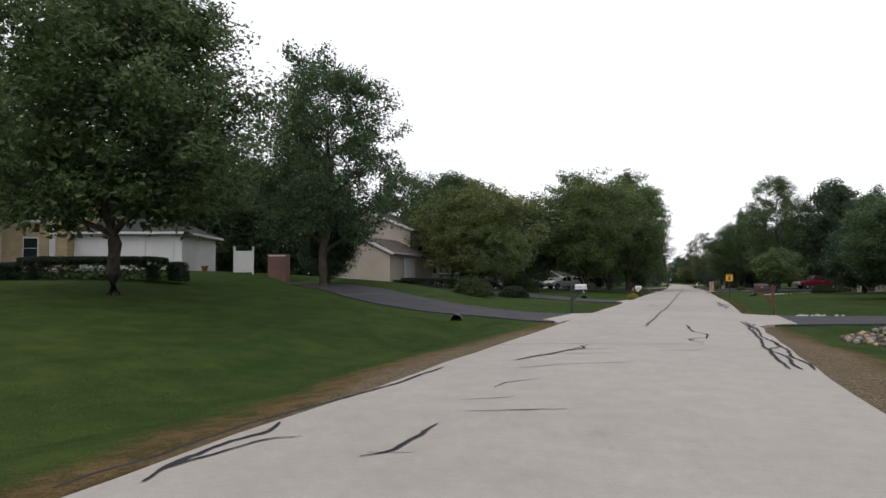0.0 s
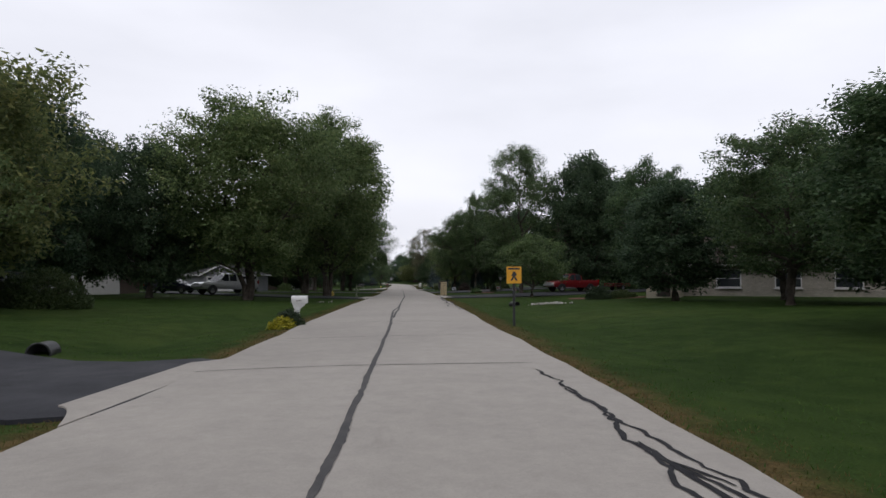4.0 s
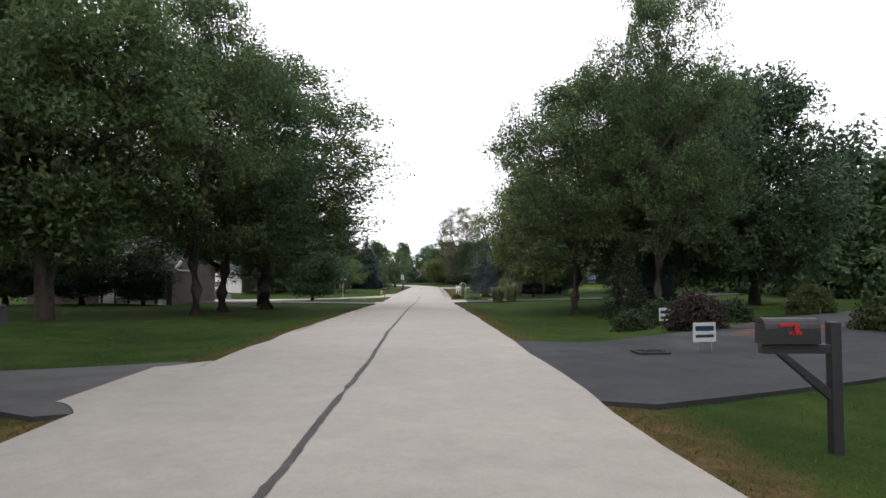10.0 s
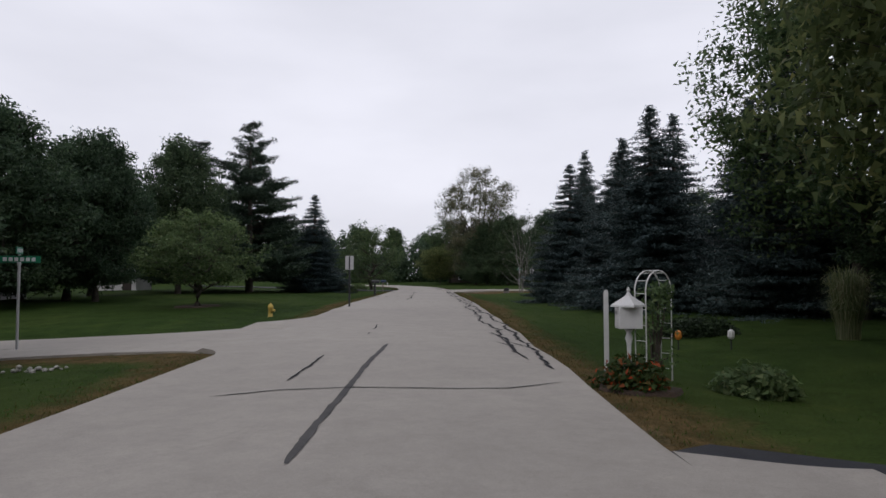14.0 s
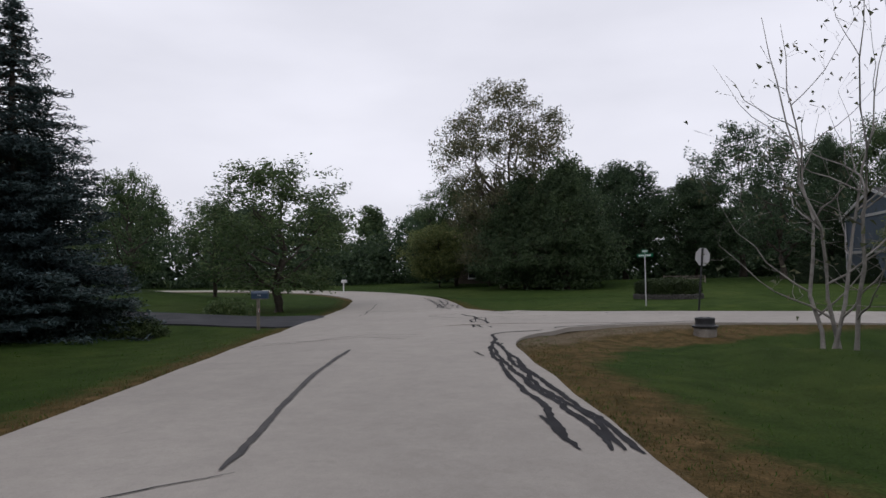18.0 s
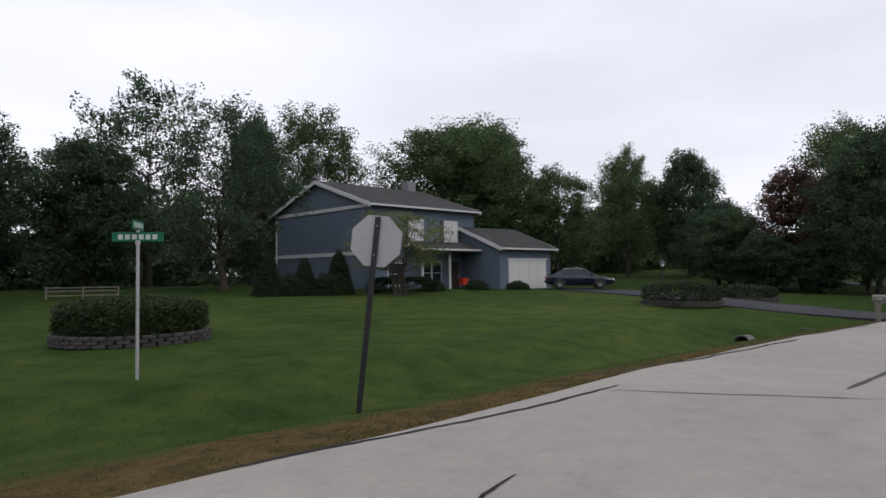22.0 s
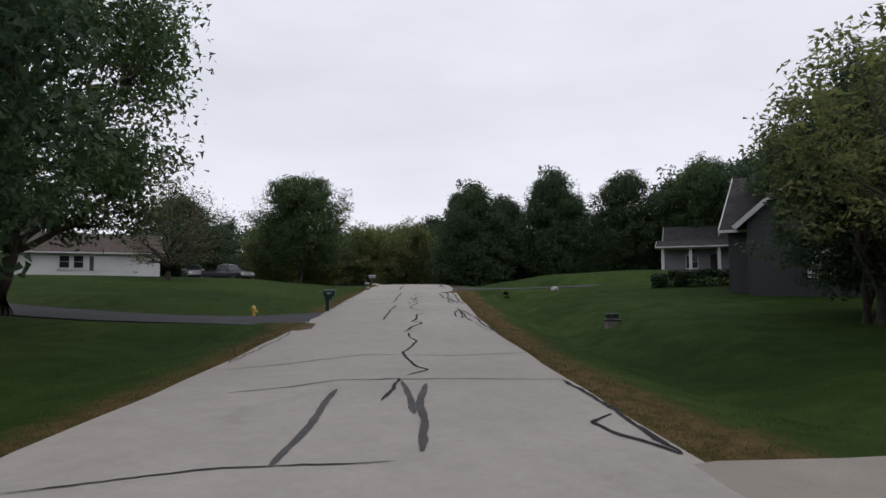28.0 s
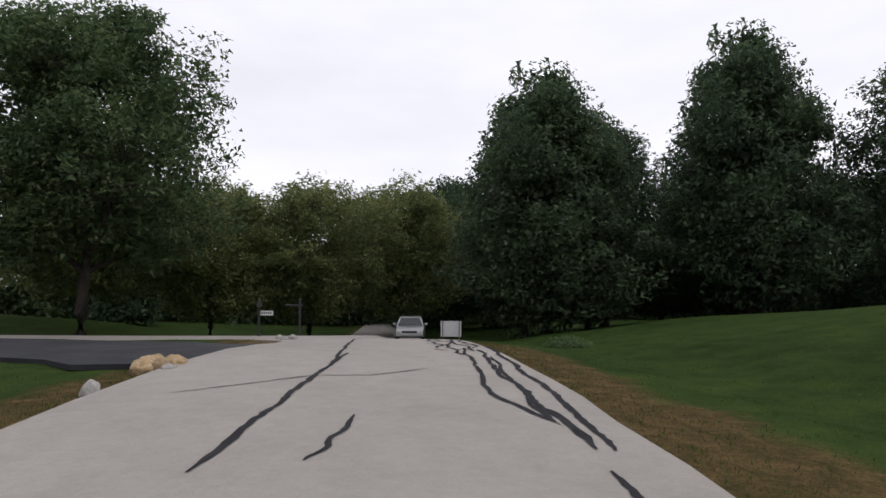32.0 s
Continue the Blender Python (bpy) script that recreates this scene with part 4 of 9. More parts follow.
# far end of the second road: kind, x, y, height, radius
TREES += [
    ("bare", 109, 235.3, 8.2, 5.2), ("dark", 150, 189.5, 7, 4), ("dark", 148, 185.5, 8, 4), ("maple", 139.4, 224.5, 15.4, 6.8), ("round", 145.1, 200.3, 16.8, 7.4), ("dark", 152, 193, 16, 6),
    ("dark", 158, 197, 17, 6), ("round", 140, 190, 17, 6.5), ("dark", 134, 182, 15, 6), ("maple", 128, 174, 16, 6), ("dark", 140, 239.1, 12, 6.2), ("dark", 134.5, 237, 7.8, 5),
    ("locust", 167.5, 205.5, 15, 7.4), ("locust", 160, 214, 13.3, 7), ("locust", 156, 221, 11.6, 6), ("locust", 152, 228, 11, 5.5), ("dark", 176, 198, 17, 7), ("dark", 165, 188, 17, 6),
    ("dark", 152, 182, 16, 6.5),
]
TREE_BASE = {}
for kind, x, y, h, r in TREES:
    make, nh, nr = TREE_KINDS[kind]
    turn = (x * 37.7 + y * 53.1) % 360
    m = pose(x, y, gz(x, y) - 0.05, 0, 0, turn)
    if kind not in TREE_BASE:
        TREE_BASE[kind] = make()
        TREE_BASE[kind]["group"] = kind + " trees"
        ob = TREE_BASE[kind]
        ob.matrix_basis = m
    else:
        ob = copy_thing(TREE_BASE[kind], m)
    ob.scale = (r / nr, r / nr, h / nh)
# tree line behind the gardens
FAR_RND = random.Random(5)
FAR = []
for k in range(34):
    FAR.append((-40 - FAR_RND.random() * 22, -20 + k * 9.0))
    FAR.append((36 + FAR_RND.random() * 26, -10 + k * 6.1))
for k in range(26):
    FAR.append((-45 + k * 8.5, 308 + FAR_RND.random() * 22))
for k in range(16):
    FAR.append((172 + FAR_RND.random() * 22, 170 + k * 7.5))
    FAR.append((60 + k * 7.5, 170 + FAR_RND.random() * 10 - k * 0.5))
    FAR.append((96 + k * 6.0, 268 + FAR_RND.random() * 16))
for k, (x, y) in enumerate(FAR):
    kind = "far" if k % 3 else "far2"
    make, nh, nr = TREE_KINDS[kind]
    m = pose(x, y, gz(x, y) - 0.1, 0, 0, FAR_RND.random() * 360)
    if kind not in TREE_BASE:
        TREE_BASE[kind] = make()
        TREE_BASE[kind]["group"] = "far tree line"
        ob = TREE_BASE[kind]
        ob.matrix_basis = m
    else:
        ob = copy_thing(TREE_BASE[kind], m)
    h = 11 + FAR_RND.random() * 6
    ob.scale = (1.0 + FAR_RND.random() * 0.3, 1.0 + FAR_RND.random() * 0.3, h / nh)


# dense woods and undergrowth that close the view behind the gardens
def woodland(seed, line, height, depth, label):
    rnd = np.random.RandomState(seed)
    p = interp_line([(x, y, 0) for x, y in line], 2.2)
    n = len(p) * 30
    k = rnd.randint(0, len(p), n)
    c = np.c_[p[k, 0] + rnd.randn(n) * depth, p[k, 1] + rnd.randn(n) * depth, rnd.rand(n) ** 1.5]
    c[:, 2] *= height * (0.85 + 0.3 * np.sin(c[:, 0] * 0.23 + seed) * np.sin(c[:, 1] * 0.19))
    c[:, 2] += ground_z(c[:, :2]) + 0.2
    ob = new("woodland", leaf_mesh("woodland", c, np.full(n, 0.3), M_LEAF["dark" if seed % 2 else "maple"], rnd, 36, np.full(n, 0.75)))
    tagged(ob, label, "woods", kind="stuff")
    # the dark undergrowth within
    k = rnd.randint(0, len(p), n // 4)
    c = np.c_[p[k, 0] + rnd.randn(n // 4) * 0.8, p[k, 1] + rnd.randn(n // 4) * 0.8, rnd.rand(n // 4) * height * 0.55]
    c[:, 2] += ground_z(c[:, :2])
    ob = new("undergrowth", leaf_mesh("undergrowth", c, np.full(len(c), 0.8), M_LEAF["dark"], rnd, 10, np.full(len(c), 0.8), 0.3, 1.3, 0.2))
    tagged(ob, "dark undergrowth within the woods", "woods", kind="stuff")


woodland(31, [(-58, -30), (-62, 60), (-58, 130), (-62, 200), (-50, 262), (-44, 300)], 8.5, 2.2, "dense dark woods behind the gardens")
woodland(32, [(44, -30), (48, 40), (44, 90), (40, 140), (36, 185), (40, 205)], 8.5, 2.2, "dense green woods behind the gardens")
woodland(33, [(-44, 300), (0, 306), (40, 304), (84, 292), (112, 286), (150, 282), (186, 262)], 8.5, 2.2, "dense dark woods along the far gardens")
woodland(34, [(40, 205), (56, 180), (90, 166), (140, 160), (182, 166), (190, 200), (190, 240), (186, 262)], 7.5, 2.0, "dense green woods beyond the crest")

# ---- sealed cracks, verges and other marks along the roads ----
def road_frame(line):
    t = np.gradient(line[:, :2], axis=0)
    t /= np.hypot(t[:, 0], t[:, 1])[:, None]
    s = np.r_[0, np.cumsum(np.hypot(*np.diff(line[:, :2], axis=0).T))]
    return s, t, np.stack([-t[:, 1], t[:, 0]], 1)


def on_surface(q):
    """Height of the paved surface at plan points: the nearest road with its crown."""
    best, out = np.full(len(q), 1e9), np.zeros(len(q))
    for k, (line, half) in enumerate(ROADS):
        d, z, _ = near_line(q, line)
        lift = (0.0, -0.006, -0.010, -0.014)[k]
        h = z + lift + (0.03 if k < 2 else 0.02) * np.clip(1 - (d / half) ** 2, 0, 1)
        w = d / half < best
        best[w], out[w] = (d / half)[w], h[w]
    return out


def corner_fill(p0, mid, p1, label):
    """The paved fillet where two roads meet: between the crossing of their edges and a curve."""
    u = np.linspace(0, 1, 15)[:, None]
    p0, mid, p1 = np.array(p0), np.array(mid), np.array(p1)
    curve = (1 - u) ** 2 * p0 + 2 * u * (1 - u) * mid + u * u * p1
    inner = np.array(mid) + (mid - (p0 + p1) / 2) * 0.35
    q = np.concatenate([inner[None], curve])
    z = on_surface(q) - 0.005
    v = np.c_[q, z]
    low = np.c_[curve, z[1:] - 0.12]
    v = np.concatenate([v, low])
    n = len(curve)
    f = [(0, i + 1, i + 2) for i in range(n - 1)] + [(i + 1, n + 1 + i, n + 2 + i, i + 2) for i in range(n - 1)]
    a, b = curve[0] - inner, curve[1] - inner
    if a[0] * b[1] - a[1] * b[0] < 0:
        f = [k[::-1] for k in f]
    tagged(mesh_object("road_corner", v, f, M_ROAD), label, "road", kind="structure")


corner_fill((1.4, 227.6), (1.3, 234.6), (9.5, 233.2), "rounded concrete corner of the crossing")
corner_fill((0.9, 249.0), (1.2, 241.0), (7.6, 239.65), "rounded concrete corner of the crossing")
corner_fill((-4.22, 177.4), (-4.2, 179.6), (-6.8, 179.35), "rounded concrete corner of the side street")
corner_fill((-4.3, 189.6), (-4.25, 184.6), (-9.6, 184.05), "rounded concrete corner of the side street")

SEALANT = {False: ([], []), True: ([], [])}


def tar(pts, width, seed, wiggle=0.03, step=0.11, worn=False):
    """One poured line of sealant through plan points, uneven in width and path; worn lines have faded."""
    rnd = np.random.RandomState(seed)
    verts, faces = SEALANT[worn]
    knots = np.array(pts, float)
    run = np.r_[0, np.cumsum(np.hypot(*np.diff(knots, axis=0).T))]
    s = np.linspace(0, run[-1], max(int(run[-1] / step), 3) + 1)
    p = np.stack([np.interp(s, run, knots[:, 0]), np.interp(s, run, knots[:, 1])], 1)
    p[1:-1] = (p[:-2] + 2 * p[1:-1] + p[2:]) / 4
    n = len(p)
    t = np.gradient(p, axis=0)
    t /= np.hypot(t[:, 0], t[:, 1])[:, None] + 1e-9
    nrm = np.stack([-t[:, 1], t[:, 0]], 1)

    def drift(gap):
        k = np.arange(0, n + gap, gap)
        return np.interp(np.arange(n), k, rnd.randn(len(k)))

    if worn:
        for _ in range(40):
            p[1:-1] = (p[:-2] + 2 * p[1:-1] + p[2:]) / 4
        wiggle *= 0.3
    p = p + nrm * (drift(1) * wiggle * 0.22 + drift(4) * wiggle * 0.45 + drift(11) * wiggle)[:, None]
    z = on_surface(p) + 0.006 + 0.0004 * (seed % 8)
    ends = np.minimum(1, 0.35 + 0.2 * np.minimum(np.arange(n), np.arange(n)[::-1]))
    base = len(verts)
    sides = []
    for sgn in (-1, 1):
        half = width * 0.34 * np.clip(1 + 0.12 * drift(1) + (0.08 if worn else 0.18) * drift(2) + (0.1 if worn else 0.16) * drift(6), 0.45, 1.7) * ends
        sides.append(p + nrm * (half * sgn)[:, None])
    for k in range(n):
        for a in sides:
            verts.append((a[k, 0], a[k, 1], z[k]))
    for k in range(n - 1):
        faces.append((base + 2 * k, base + 2 * k + 2, base + 2 * k + 3, base + 2 * k + 1))


def offset_path(line, s0, s1, off, step=3.0):
    s, t, nrm = road_frame(line)
    out = []
    for q in np.arange(s0, s1 + 0.01, max(step, 0.5)):
        x = np.interp(q, s, line[:, 0]) + np.interp(q, s, nrm[:, 0]) * off
        y = np.interp(q, s, line[:, 1]) + np.interp(q, s, nrm[:, 1]) * off
        out.append((x, y))
    return out


def at_s(line, x=None, y=None):
    s, _, _ = road_frame(line)
    return float(np.interp(y, line[:, 1], s)) if y is not None else float(np.interp(x, line[:, 0], s))


SA = lambda y: at_s(ROAD_A[:160] if len(ROAD_A) > 400 else ROAD_A, y=y)
SB = lambda x: at_s(ROAD_B, x=x)
# sealed cracks and seams of the long road
tar([(-4.70, 2.84), (-4.71, 3.34), (-4.64, 3.87), (-4.71, 4.70), (-4.65, 5.58), (-4.56, 6.68), (-4.40, 8.04), (-4.30, 9.91)], 0.08, 500)
tar([(-4.29, 3.16), (-4.38, 3.60), (-4.40, 4.31), (-4.27, 4.91), (-4.47, 5.25)], 0.09, 501)
tar([(-4.29, 3.50), (-4.24, 4.12), (-4.16, 4.58), (-3.90, 4.79)], 0.06, 502)
tar([(-3.05, 4.33), (-2.84, 4.49), (-2.79, 5.15), (-2.81, 5.65)], 0.07, 503)
tar([(-2.99, 4.36), (-2.63, 4.51)], 0.04, 504)
tar([(-3.07, 7.06), (-2.48, 7.43)], 0.04, 505)
tar([(-2.78, 6.32), (-2.30, 6.56), (-1.71, 6.81)], 0.04, 506)
tar([(-2.87, 8.02), (-2.87, 8.48), (-2.48, 8.96)], 0.04, 507)
tar([(-3.13, 10.02), (-2.42, 10.81), (-1.23, 11.40)], 0.04, 508)
tar([(-3.21, 11.67), (-2.77, 12.85), (-2.46, 14.43)], 0.04, 509)
tar([(-2.81, 13.06), (-1.78, 13.78)], 0.03, 510)
tar([(1.41, 24.35), (1.38, 20.33), (1.33, 17.60), (1.11, 15.11), (1.19, 14.39), (1.23, 13.34), (1.19, 12.62), (1.16, 11.50)], 0.10, 511)
tar([(1.52, 21.65), (1.43, 18.44), (1.48, 16.72), (1.43, 15.36), (1.13, 14.65), (1.33, 13.96), (1.36, 13.04), (1.31, 12.26), (1.31, 11.51)], 0.09, 512)
tar([(1.53, 17.22), (1.50, 15.11), (1.49, 13.34), (1.59, 12.50), (1.54, 11.51)], 0.09, 513)
tar([(-4.66, 13.69), (-3.88, 14.12), (-2.91, 14.42), (-1.73, 14.70), (-0.05, 15.25)], 0.04, 514)
tar([(-3.39, 11.04), (-3.18, 11.68), (-2.94, 12.18), (-2.84, 12.68), (-2.65, 13.21), (-2.44, 13.55), (-2.57, 14.06)], 0.09, 515)
tar([(-2.98, 12.22), (-2.25, 12.48), (-1.66, 12.84)], 0.05, 516)
tar([(-1.05, 13.47), (-0.34, 13.82), (0.02, 14.29)], 0.05, 517)
tar([(-0.38, 21.66), (-0.24, 18.92), (0.01, 18.26), (0.10, 16.71)], 0.07, 518)
tar([(-0.03, 15.61), (-0.41, 16.38), (0.02, 17.21)], 0.05, 519)
tar([(-0.01, 18.09), (1.31, 17.92)], 0.03, 520)
tar([(-0.27, 21.10), (-0.33, 20.49), (-0.32, 20.17)], 0.12, 521)
tar([(1.52, 24.37), (1.54, 22.81), (1.46, 22.02), (1.57, 21.06), (1.30, 19.83), (1.40, 19.60)], 0.08, 522)
tar([(1.47, 23.64), (1.73, 22.92), (1.54, 22.12), (1.57, 21.20), (1.63, 20.46), (1.58, 19.62)], 0.08, 523)
tar([(-1.58, 20.61), (-1.58, 21.51), (-1.56, 22.93), (-1.49, 25.76)], 0.13, 524, worn=True)
tar([(-4.42, 25.98), (-4.30, 27.21)], 0.04, 525)
tar([(-1.42, 30.37), (-1.40, 30.79), (-1.36, 31.77), (-1.26, 33.82), (-1.29, 36.6)], 0.13, 526, worn=True)
tar([(-2.32, 36.46), (-2.15, 38.09), (-2.10, 38.98), (-1.70, 39.46)], 0.06, 527)
tar([(-2.11, 37.59), (-1.57, 38.29)], 0.03, 528)
tar([(-1.41, 30.94), (-1.03, 31.23), (-0.29, 31.37), (1.21, 31.47)], 0.05, 529)
tar([(1.26, 31.44), (1.79, 31.85), (2.11, 31.78)], 0.05, 530)
tar([(1.21, 31.47), (1.53, 31.51), (1.91, 31.15)], 0.05, 531)
tar([(1.46, 41.28), (1.56, 39.40), (1.57, 37.03), (1.52, 35.12), (1.54, 34.34)], 0.09, 532)
tar([(1.41, 40.96), (1.72, 38.90), (1.73, 36.59), (1.69, 35.80), (1.43, 34.93)], 0.06, 533)
tar([(1.94, 34.38), (1.71, 34.22), (1.61, 33.71)], 0.10, 534)
tar([(-1.06, 59.5), (-1.01, 63.51), (-0.93, 66.80), (-0.93, 69.85), (-0.88, 75.87), (-0.86, 78.00), (-0.79, 83.17), (-0.77, 88.50), (-0.66, 91.49), (-0.66, 94.68), (-0.74, 102.31), (-0.75, 106.82), (-0.77, 115.38), (-0.78, 118.72)], 0.12, 2, worn=True)
tar([(-0.78, 118.72), (-0.78, 121.60), (-0.95, 128.72), (-0.96, 131.27), (-1.00, 134.04), (-1.13, 142.88), (-1.18, 146.45), (-1.25, 150.92), (-1.25, 157.91), (-1.28, 161.54), (-1.29, 166.46)], 0.12, 98, worn=True)
tar([(-1.16, 64.59), (-1.16, 65.53), (-1.04, 67.77), (-0.94, 70.53), (-0.93, 73.69)], 0.10, 536, worn=True)
tar([(14.3, 235.66), (17.79, 234.96), (20.79, 234.48), (24.12, 233.83), (27.59, 233.33), (29.60, 232.79), (32.38, 232.32), (35.44, 232.02)], 0.12, 3, worn=True)
tar([(1.99, 77.41), (2.13, 74.53), (2.21, 71.82), (2.12, 69.13), (2.09, 67.48), (2.18, 66.75)], 0.08, 537)
tar([(1.52, 74.10), (1.87, 73.49), (1.71, 70.36), (1.90, 69.67)], 0.06, 538)
tar([(1.89, 76.36), (1.91, 74.88), (2.26, 73.46), (2.18, 71.28)], 0.06, 539)
tar([(1.98, 68.65), (2.33, 68.77), (2.26, 68.02)], 0.06, 540)
tar([(2.19, 66.41), (2.18, 65.19), (2.17, 63.97)], 0.02, 541)
tar([(-3.32, 82.65), (-2.21, 83.27), (-0.74, 83.95)], 0.04, 543)
tar([(-0.76, 81.77), (0.40, 81.83), (1.85, 82.11)], 0.04, 544)
tar([(1.85, 82.11), (1.83, 81.23), (1.95, 80.83)], 0.05, 545)
tar([(-3.41, 76.40), (-2.99, 76.70), (-2.40, 76.77), (-1.66, 77.08), (-0.57, 77.27), (0.58, 77.29), (1.32, 77.58), (2.05, 77.78)], 0.05, 546)
tar([(2.24, 90.70), (2.30, 88.15), (2.17, 82.50), (2.23, 80.69), (2.16, 79.14), (2.07, 77.39), (2.04, 76.24)], 0.10, 547)
tar([(2.15, 88.17), (2.32, 85.09), (2.33, 81.70), (2.37, 80.10), (2.47, 78.90), (2.37, 77.38), (2.26, 76.23)], 0.09, 548)
tar([(2.24, 82.94), (2.37, 80.10), (2.60, 79.11), (2.44, 77.24), (2.41, 76.22)], 0.10, 549)
tar([(2.02, 79.61), (2.18, 78.34), (2.21, 77.68)], 0.06, 550)
tar([(-3.71, 89.93), (-3.50, 90.51), (-3.38, 91.50), (-3.30, 92.10), (-3.28, 93.65), (-3.13, 94.66)], 0.05, 551)
tar([(2.47, 100.39), (2.43, 97.54), (2.63, 95.35), (2.51, 94.00), (2.87, 93.56)], 0.06, 552)
tar([(2.46, 91.49), (2.13, 90.96), (1.98, 90.08), (2.03, 89.60), (2.01, 88.99)], 0.10, 553)
tar([(2.51, 91.69), (2.65, 91.30), (2.33, 90.07), (2.26, 89.48), (2.30, 88.99)], 0.09, 554)
tar([(2.33, 90.07), (2.40, 89.28), (2.46, 88.90)], 0.08, 555)
tar([(2.03, 89.60), (2.15, 89.38), (2.14, 89.03)], 0.06, 556)
tar([(-3.27, 107.29), (-2.79, 108.45), (-2.65, 109.09)], 0.04, 559)
tar([(-3.63, 131.20), (-2.47, 131.71), (-1.53, 132.11), (-1.28, 132.20)], 0.05, 561)
tar([(-3.03, 135.34), (-1.88, 135.65)], 0.03, 562)
tar([(-3.64, 129.14), (-3.74, 131.35), (-3.76, 133.08), (-3.87, 136.01), (-3.87, 140.62)], 0.05, 563)
tar([(-4.11, 145.00), (-4.03, 145.91), (-3.99, 147.62), (-4.16, 150.91), (-4.33, 156.65)], 0.04, 565)
tar([(-4.41, 163.70), (-2.77, 164.55), (-1.81, 165.10), (-0.18, 165.29), (2.07, 165.08)], 0.04, 567)
tar([(-1.33, 170.99), (-1.35, 172.27), (-1.34, 173.67), (-1.32, 175.09), (-1.30, 176.48), (-1.20, 179.34)], 0.13, 569, worn=True)
tar([(-2.89, 173.73), (-2.12, 174.16), (-1.30, 174.34), (0.01, 174.24), (0.73, 174.27), (1.49, 174.82)], 0.05, 570)
tar([(-2.21, 174.87), (-2.19, 175.89), (-2.12, 177.55)], 0.07, 571)
tar([(1.18, 182.10), (1.29, 180.44), (1.34, 177.90), (1.39, 177.12)], 0.06, 572)
tar([(-1.79, 208.18), (-1.83, 208.90), (-1.85, 209.95), (-1.89, 210.73), (-2.18, 211.49), (-2.58, 212.05)], 0.12, 573)
tar([(-2.77, 210.40), (-2.95, 211.48), (-2.75, 211.88), (-1.99, 212.71), (-1.94, 213.65), (-2.13, 215.83)], 0.08, 574)
tar([(-3.06, 212.04), (-3.56, 212.08), (-3.80, 212.39), (-3.93, 213.04), (-3.63, 213.93), (-3.09, 215.55), (-2.54, 216.00), (-1.92, 216.30), (-1.91, 218.78)], 0.07, 575)
tar([(-3.05, 215.81), (-3.09, 217.07)], 0.06, 576)
tar([(-4.43, 217.58), (-1.91, 219.48)], 0.03, 577)
tar([(-4.61, 209.93), (-4.31, 211.62), (-4.41, 213.61), (-4.62, 217.03)], 0.08, 578)
tar([(0.88, 217.62), (0.92, 215.48), (0.90, 213.40), (0.98, 211.15), (1.06, 209.84), (1.16, 208.91), (1.33, 208.73)], 0.12, 579)
tar([(1.07, 218.35), (1.18, 215.91), (1.16, 212.86), (1.32, 211.16), (1.42, 209.50), (1.52, 208.73)], 0.11, 580)
tar([(0.78, 212.36), (1.04, 211.52), (1.22, 210.66), (1.20, 210.02)], 0.10, 581)
tar([(-2.04, 219.54), (-2.07, 220.42), (-2.13, 221.50), (-2.20, 223.73), (-2.21, 225.82), (-2.09, 228.00)], 0.12, 582, worn=True)
tar([(1.09, 227.54), (1.26, 222.51), (1.39, 220.94), (1.45, 219.88)], 0.12, 587)
tar([(0.46, 227.43), (0.57, 226.67)], 0.08, 588)
tar([(0.75, 221.40), (0.76, 220.75), (0.80, 220.31)], 0.10, 589)
# of the crossing and the road over the crest
tar([(-4.83, 228.72), (-3.60, 229.62), (-2.08, 231.41), (-0.53, 231.13)], 0.04, 583)
tar([(0.86, 228.44), (0.76, 227.10), (0.79, 224.48), (0.76, 222.97), (0.86, 221.84), (0.85, 220.52), (0.89, 220.01)], 0.12, 584)
tar([(0.97, 229.28), (0.90, 225.44), (1.05, 222.94), (1.11, 221.23), (1.16, 220.49), (1.15, 219.99)], 0.12, 585)
tar([(1.09, 229.26), (1.04, 224.45), (1.18, 222.15), (1.31, 221.08), (1.27, 219.98)], 0.12, 586)
tar([(-4.49, 229.51), (-4.05, 229.70), (-3.08, 230.08), (-2.57, 230.37), (-2.28, 230.73), (-0.56, 230.60)], 0.04, 590)
tar([(-1.88, 230.68), (-1.29, 230.16), (-0.91, 230.06)], 0.04, 591)
tar([(1.12, 228.52), (0.97, 229.15), (1.15, 230.40), (1.20, 231.35), (1.55, 231.9), (2.7, 232.5), (3.9, 233.0), (5.6, 233.6), (8.0, 233.9)], 0.12, 592)
tar([(1.15, 228.71), (1.23, 228.92), (1.02, 229.39), (1.12, 230.40)], 0.09, 593)
tar([(1.13, 237.57), (1.49, 237.00), (1.32, 235.33), (1.05, 235.34), (1.10, 237.32)], 0.05, 595)
tar([(0.76, 239.69), (0.86, 238.58), (1.14, 237.90), (1.16, 236.85), (1.28, 235.80), (1.36, 235.19), (1.30, 234.15), (1.37, 233.69)], 0.13, 596)
tar([(1.15, 236.76), (0.83, 236.05), (0.89, 235.40), (1.07, 234.66), (1.05, 233.96), (1.14, 233.66)], 0.12, 597)
tar([(0.89, 235.40), (0.86, 234.81), (0.87, 234.31), (0.80, 233.70), (0.92, 233.68)], 0.12, 598)
tar([(0.44, 237.48), (-0.39, 238.49), (-0.53, 238.84), (-0.13, 239.47), (1.02, 240.33), (2.57, 241.03)], 0.05, 599)
tar([(1.24, 237.44), (2.93, 237.47), (4.71, 237.49), (8.33, 237.65)], 0.05, 600)
tar([(2.04, 238.92), (3.26, 239.10)], 0.03, 601)
tar([(-3.29, 240.16), (-3.23, 242.02), (-3.33, 247.24), (-3.63, 252.21)], 0.05, 602)
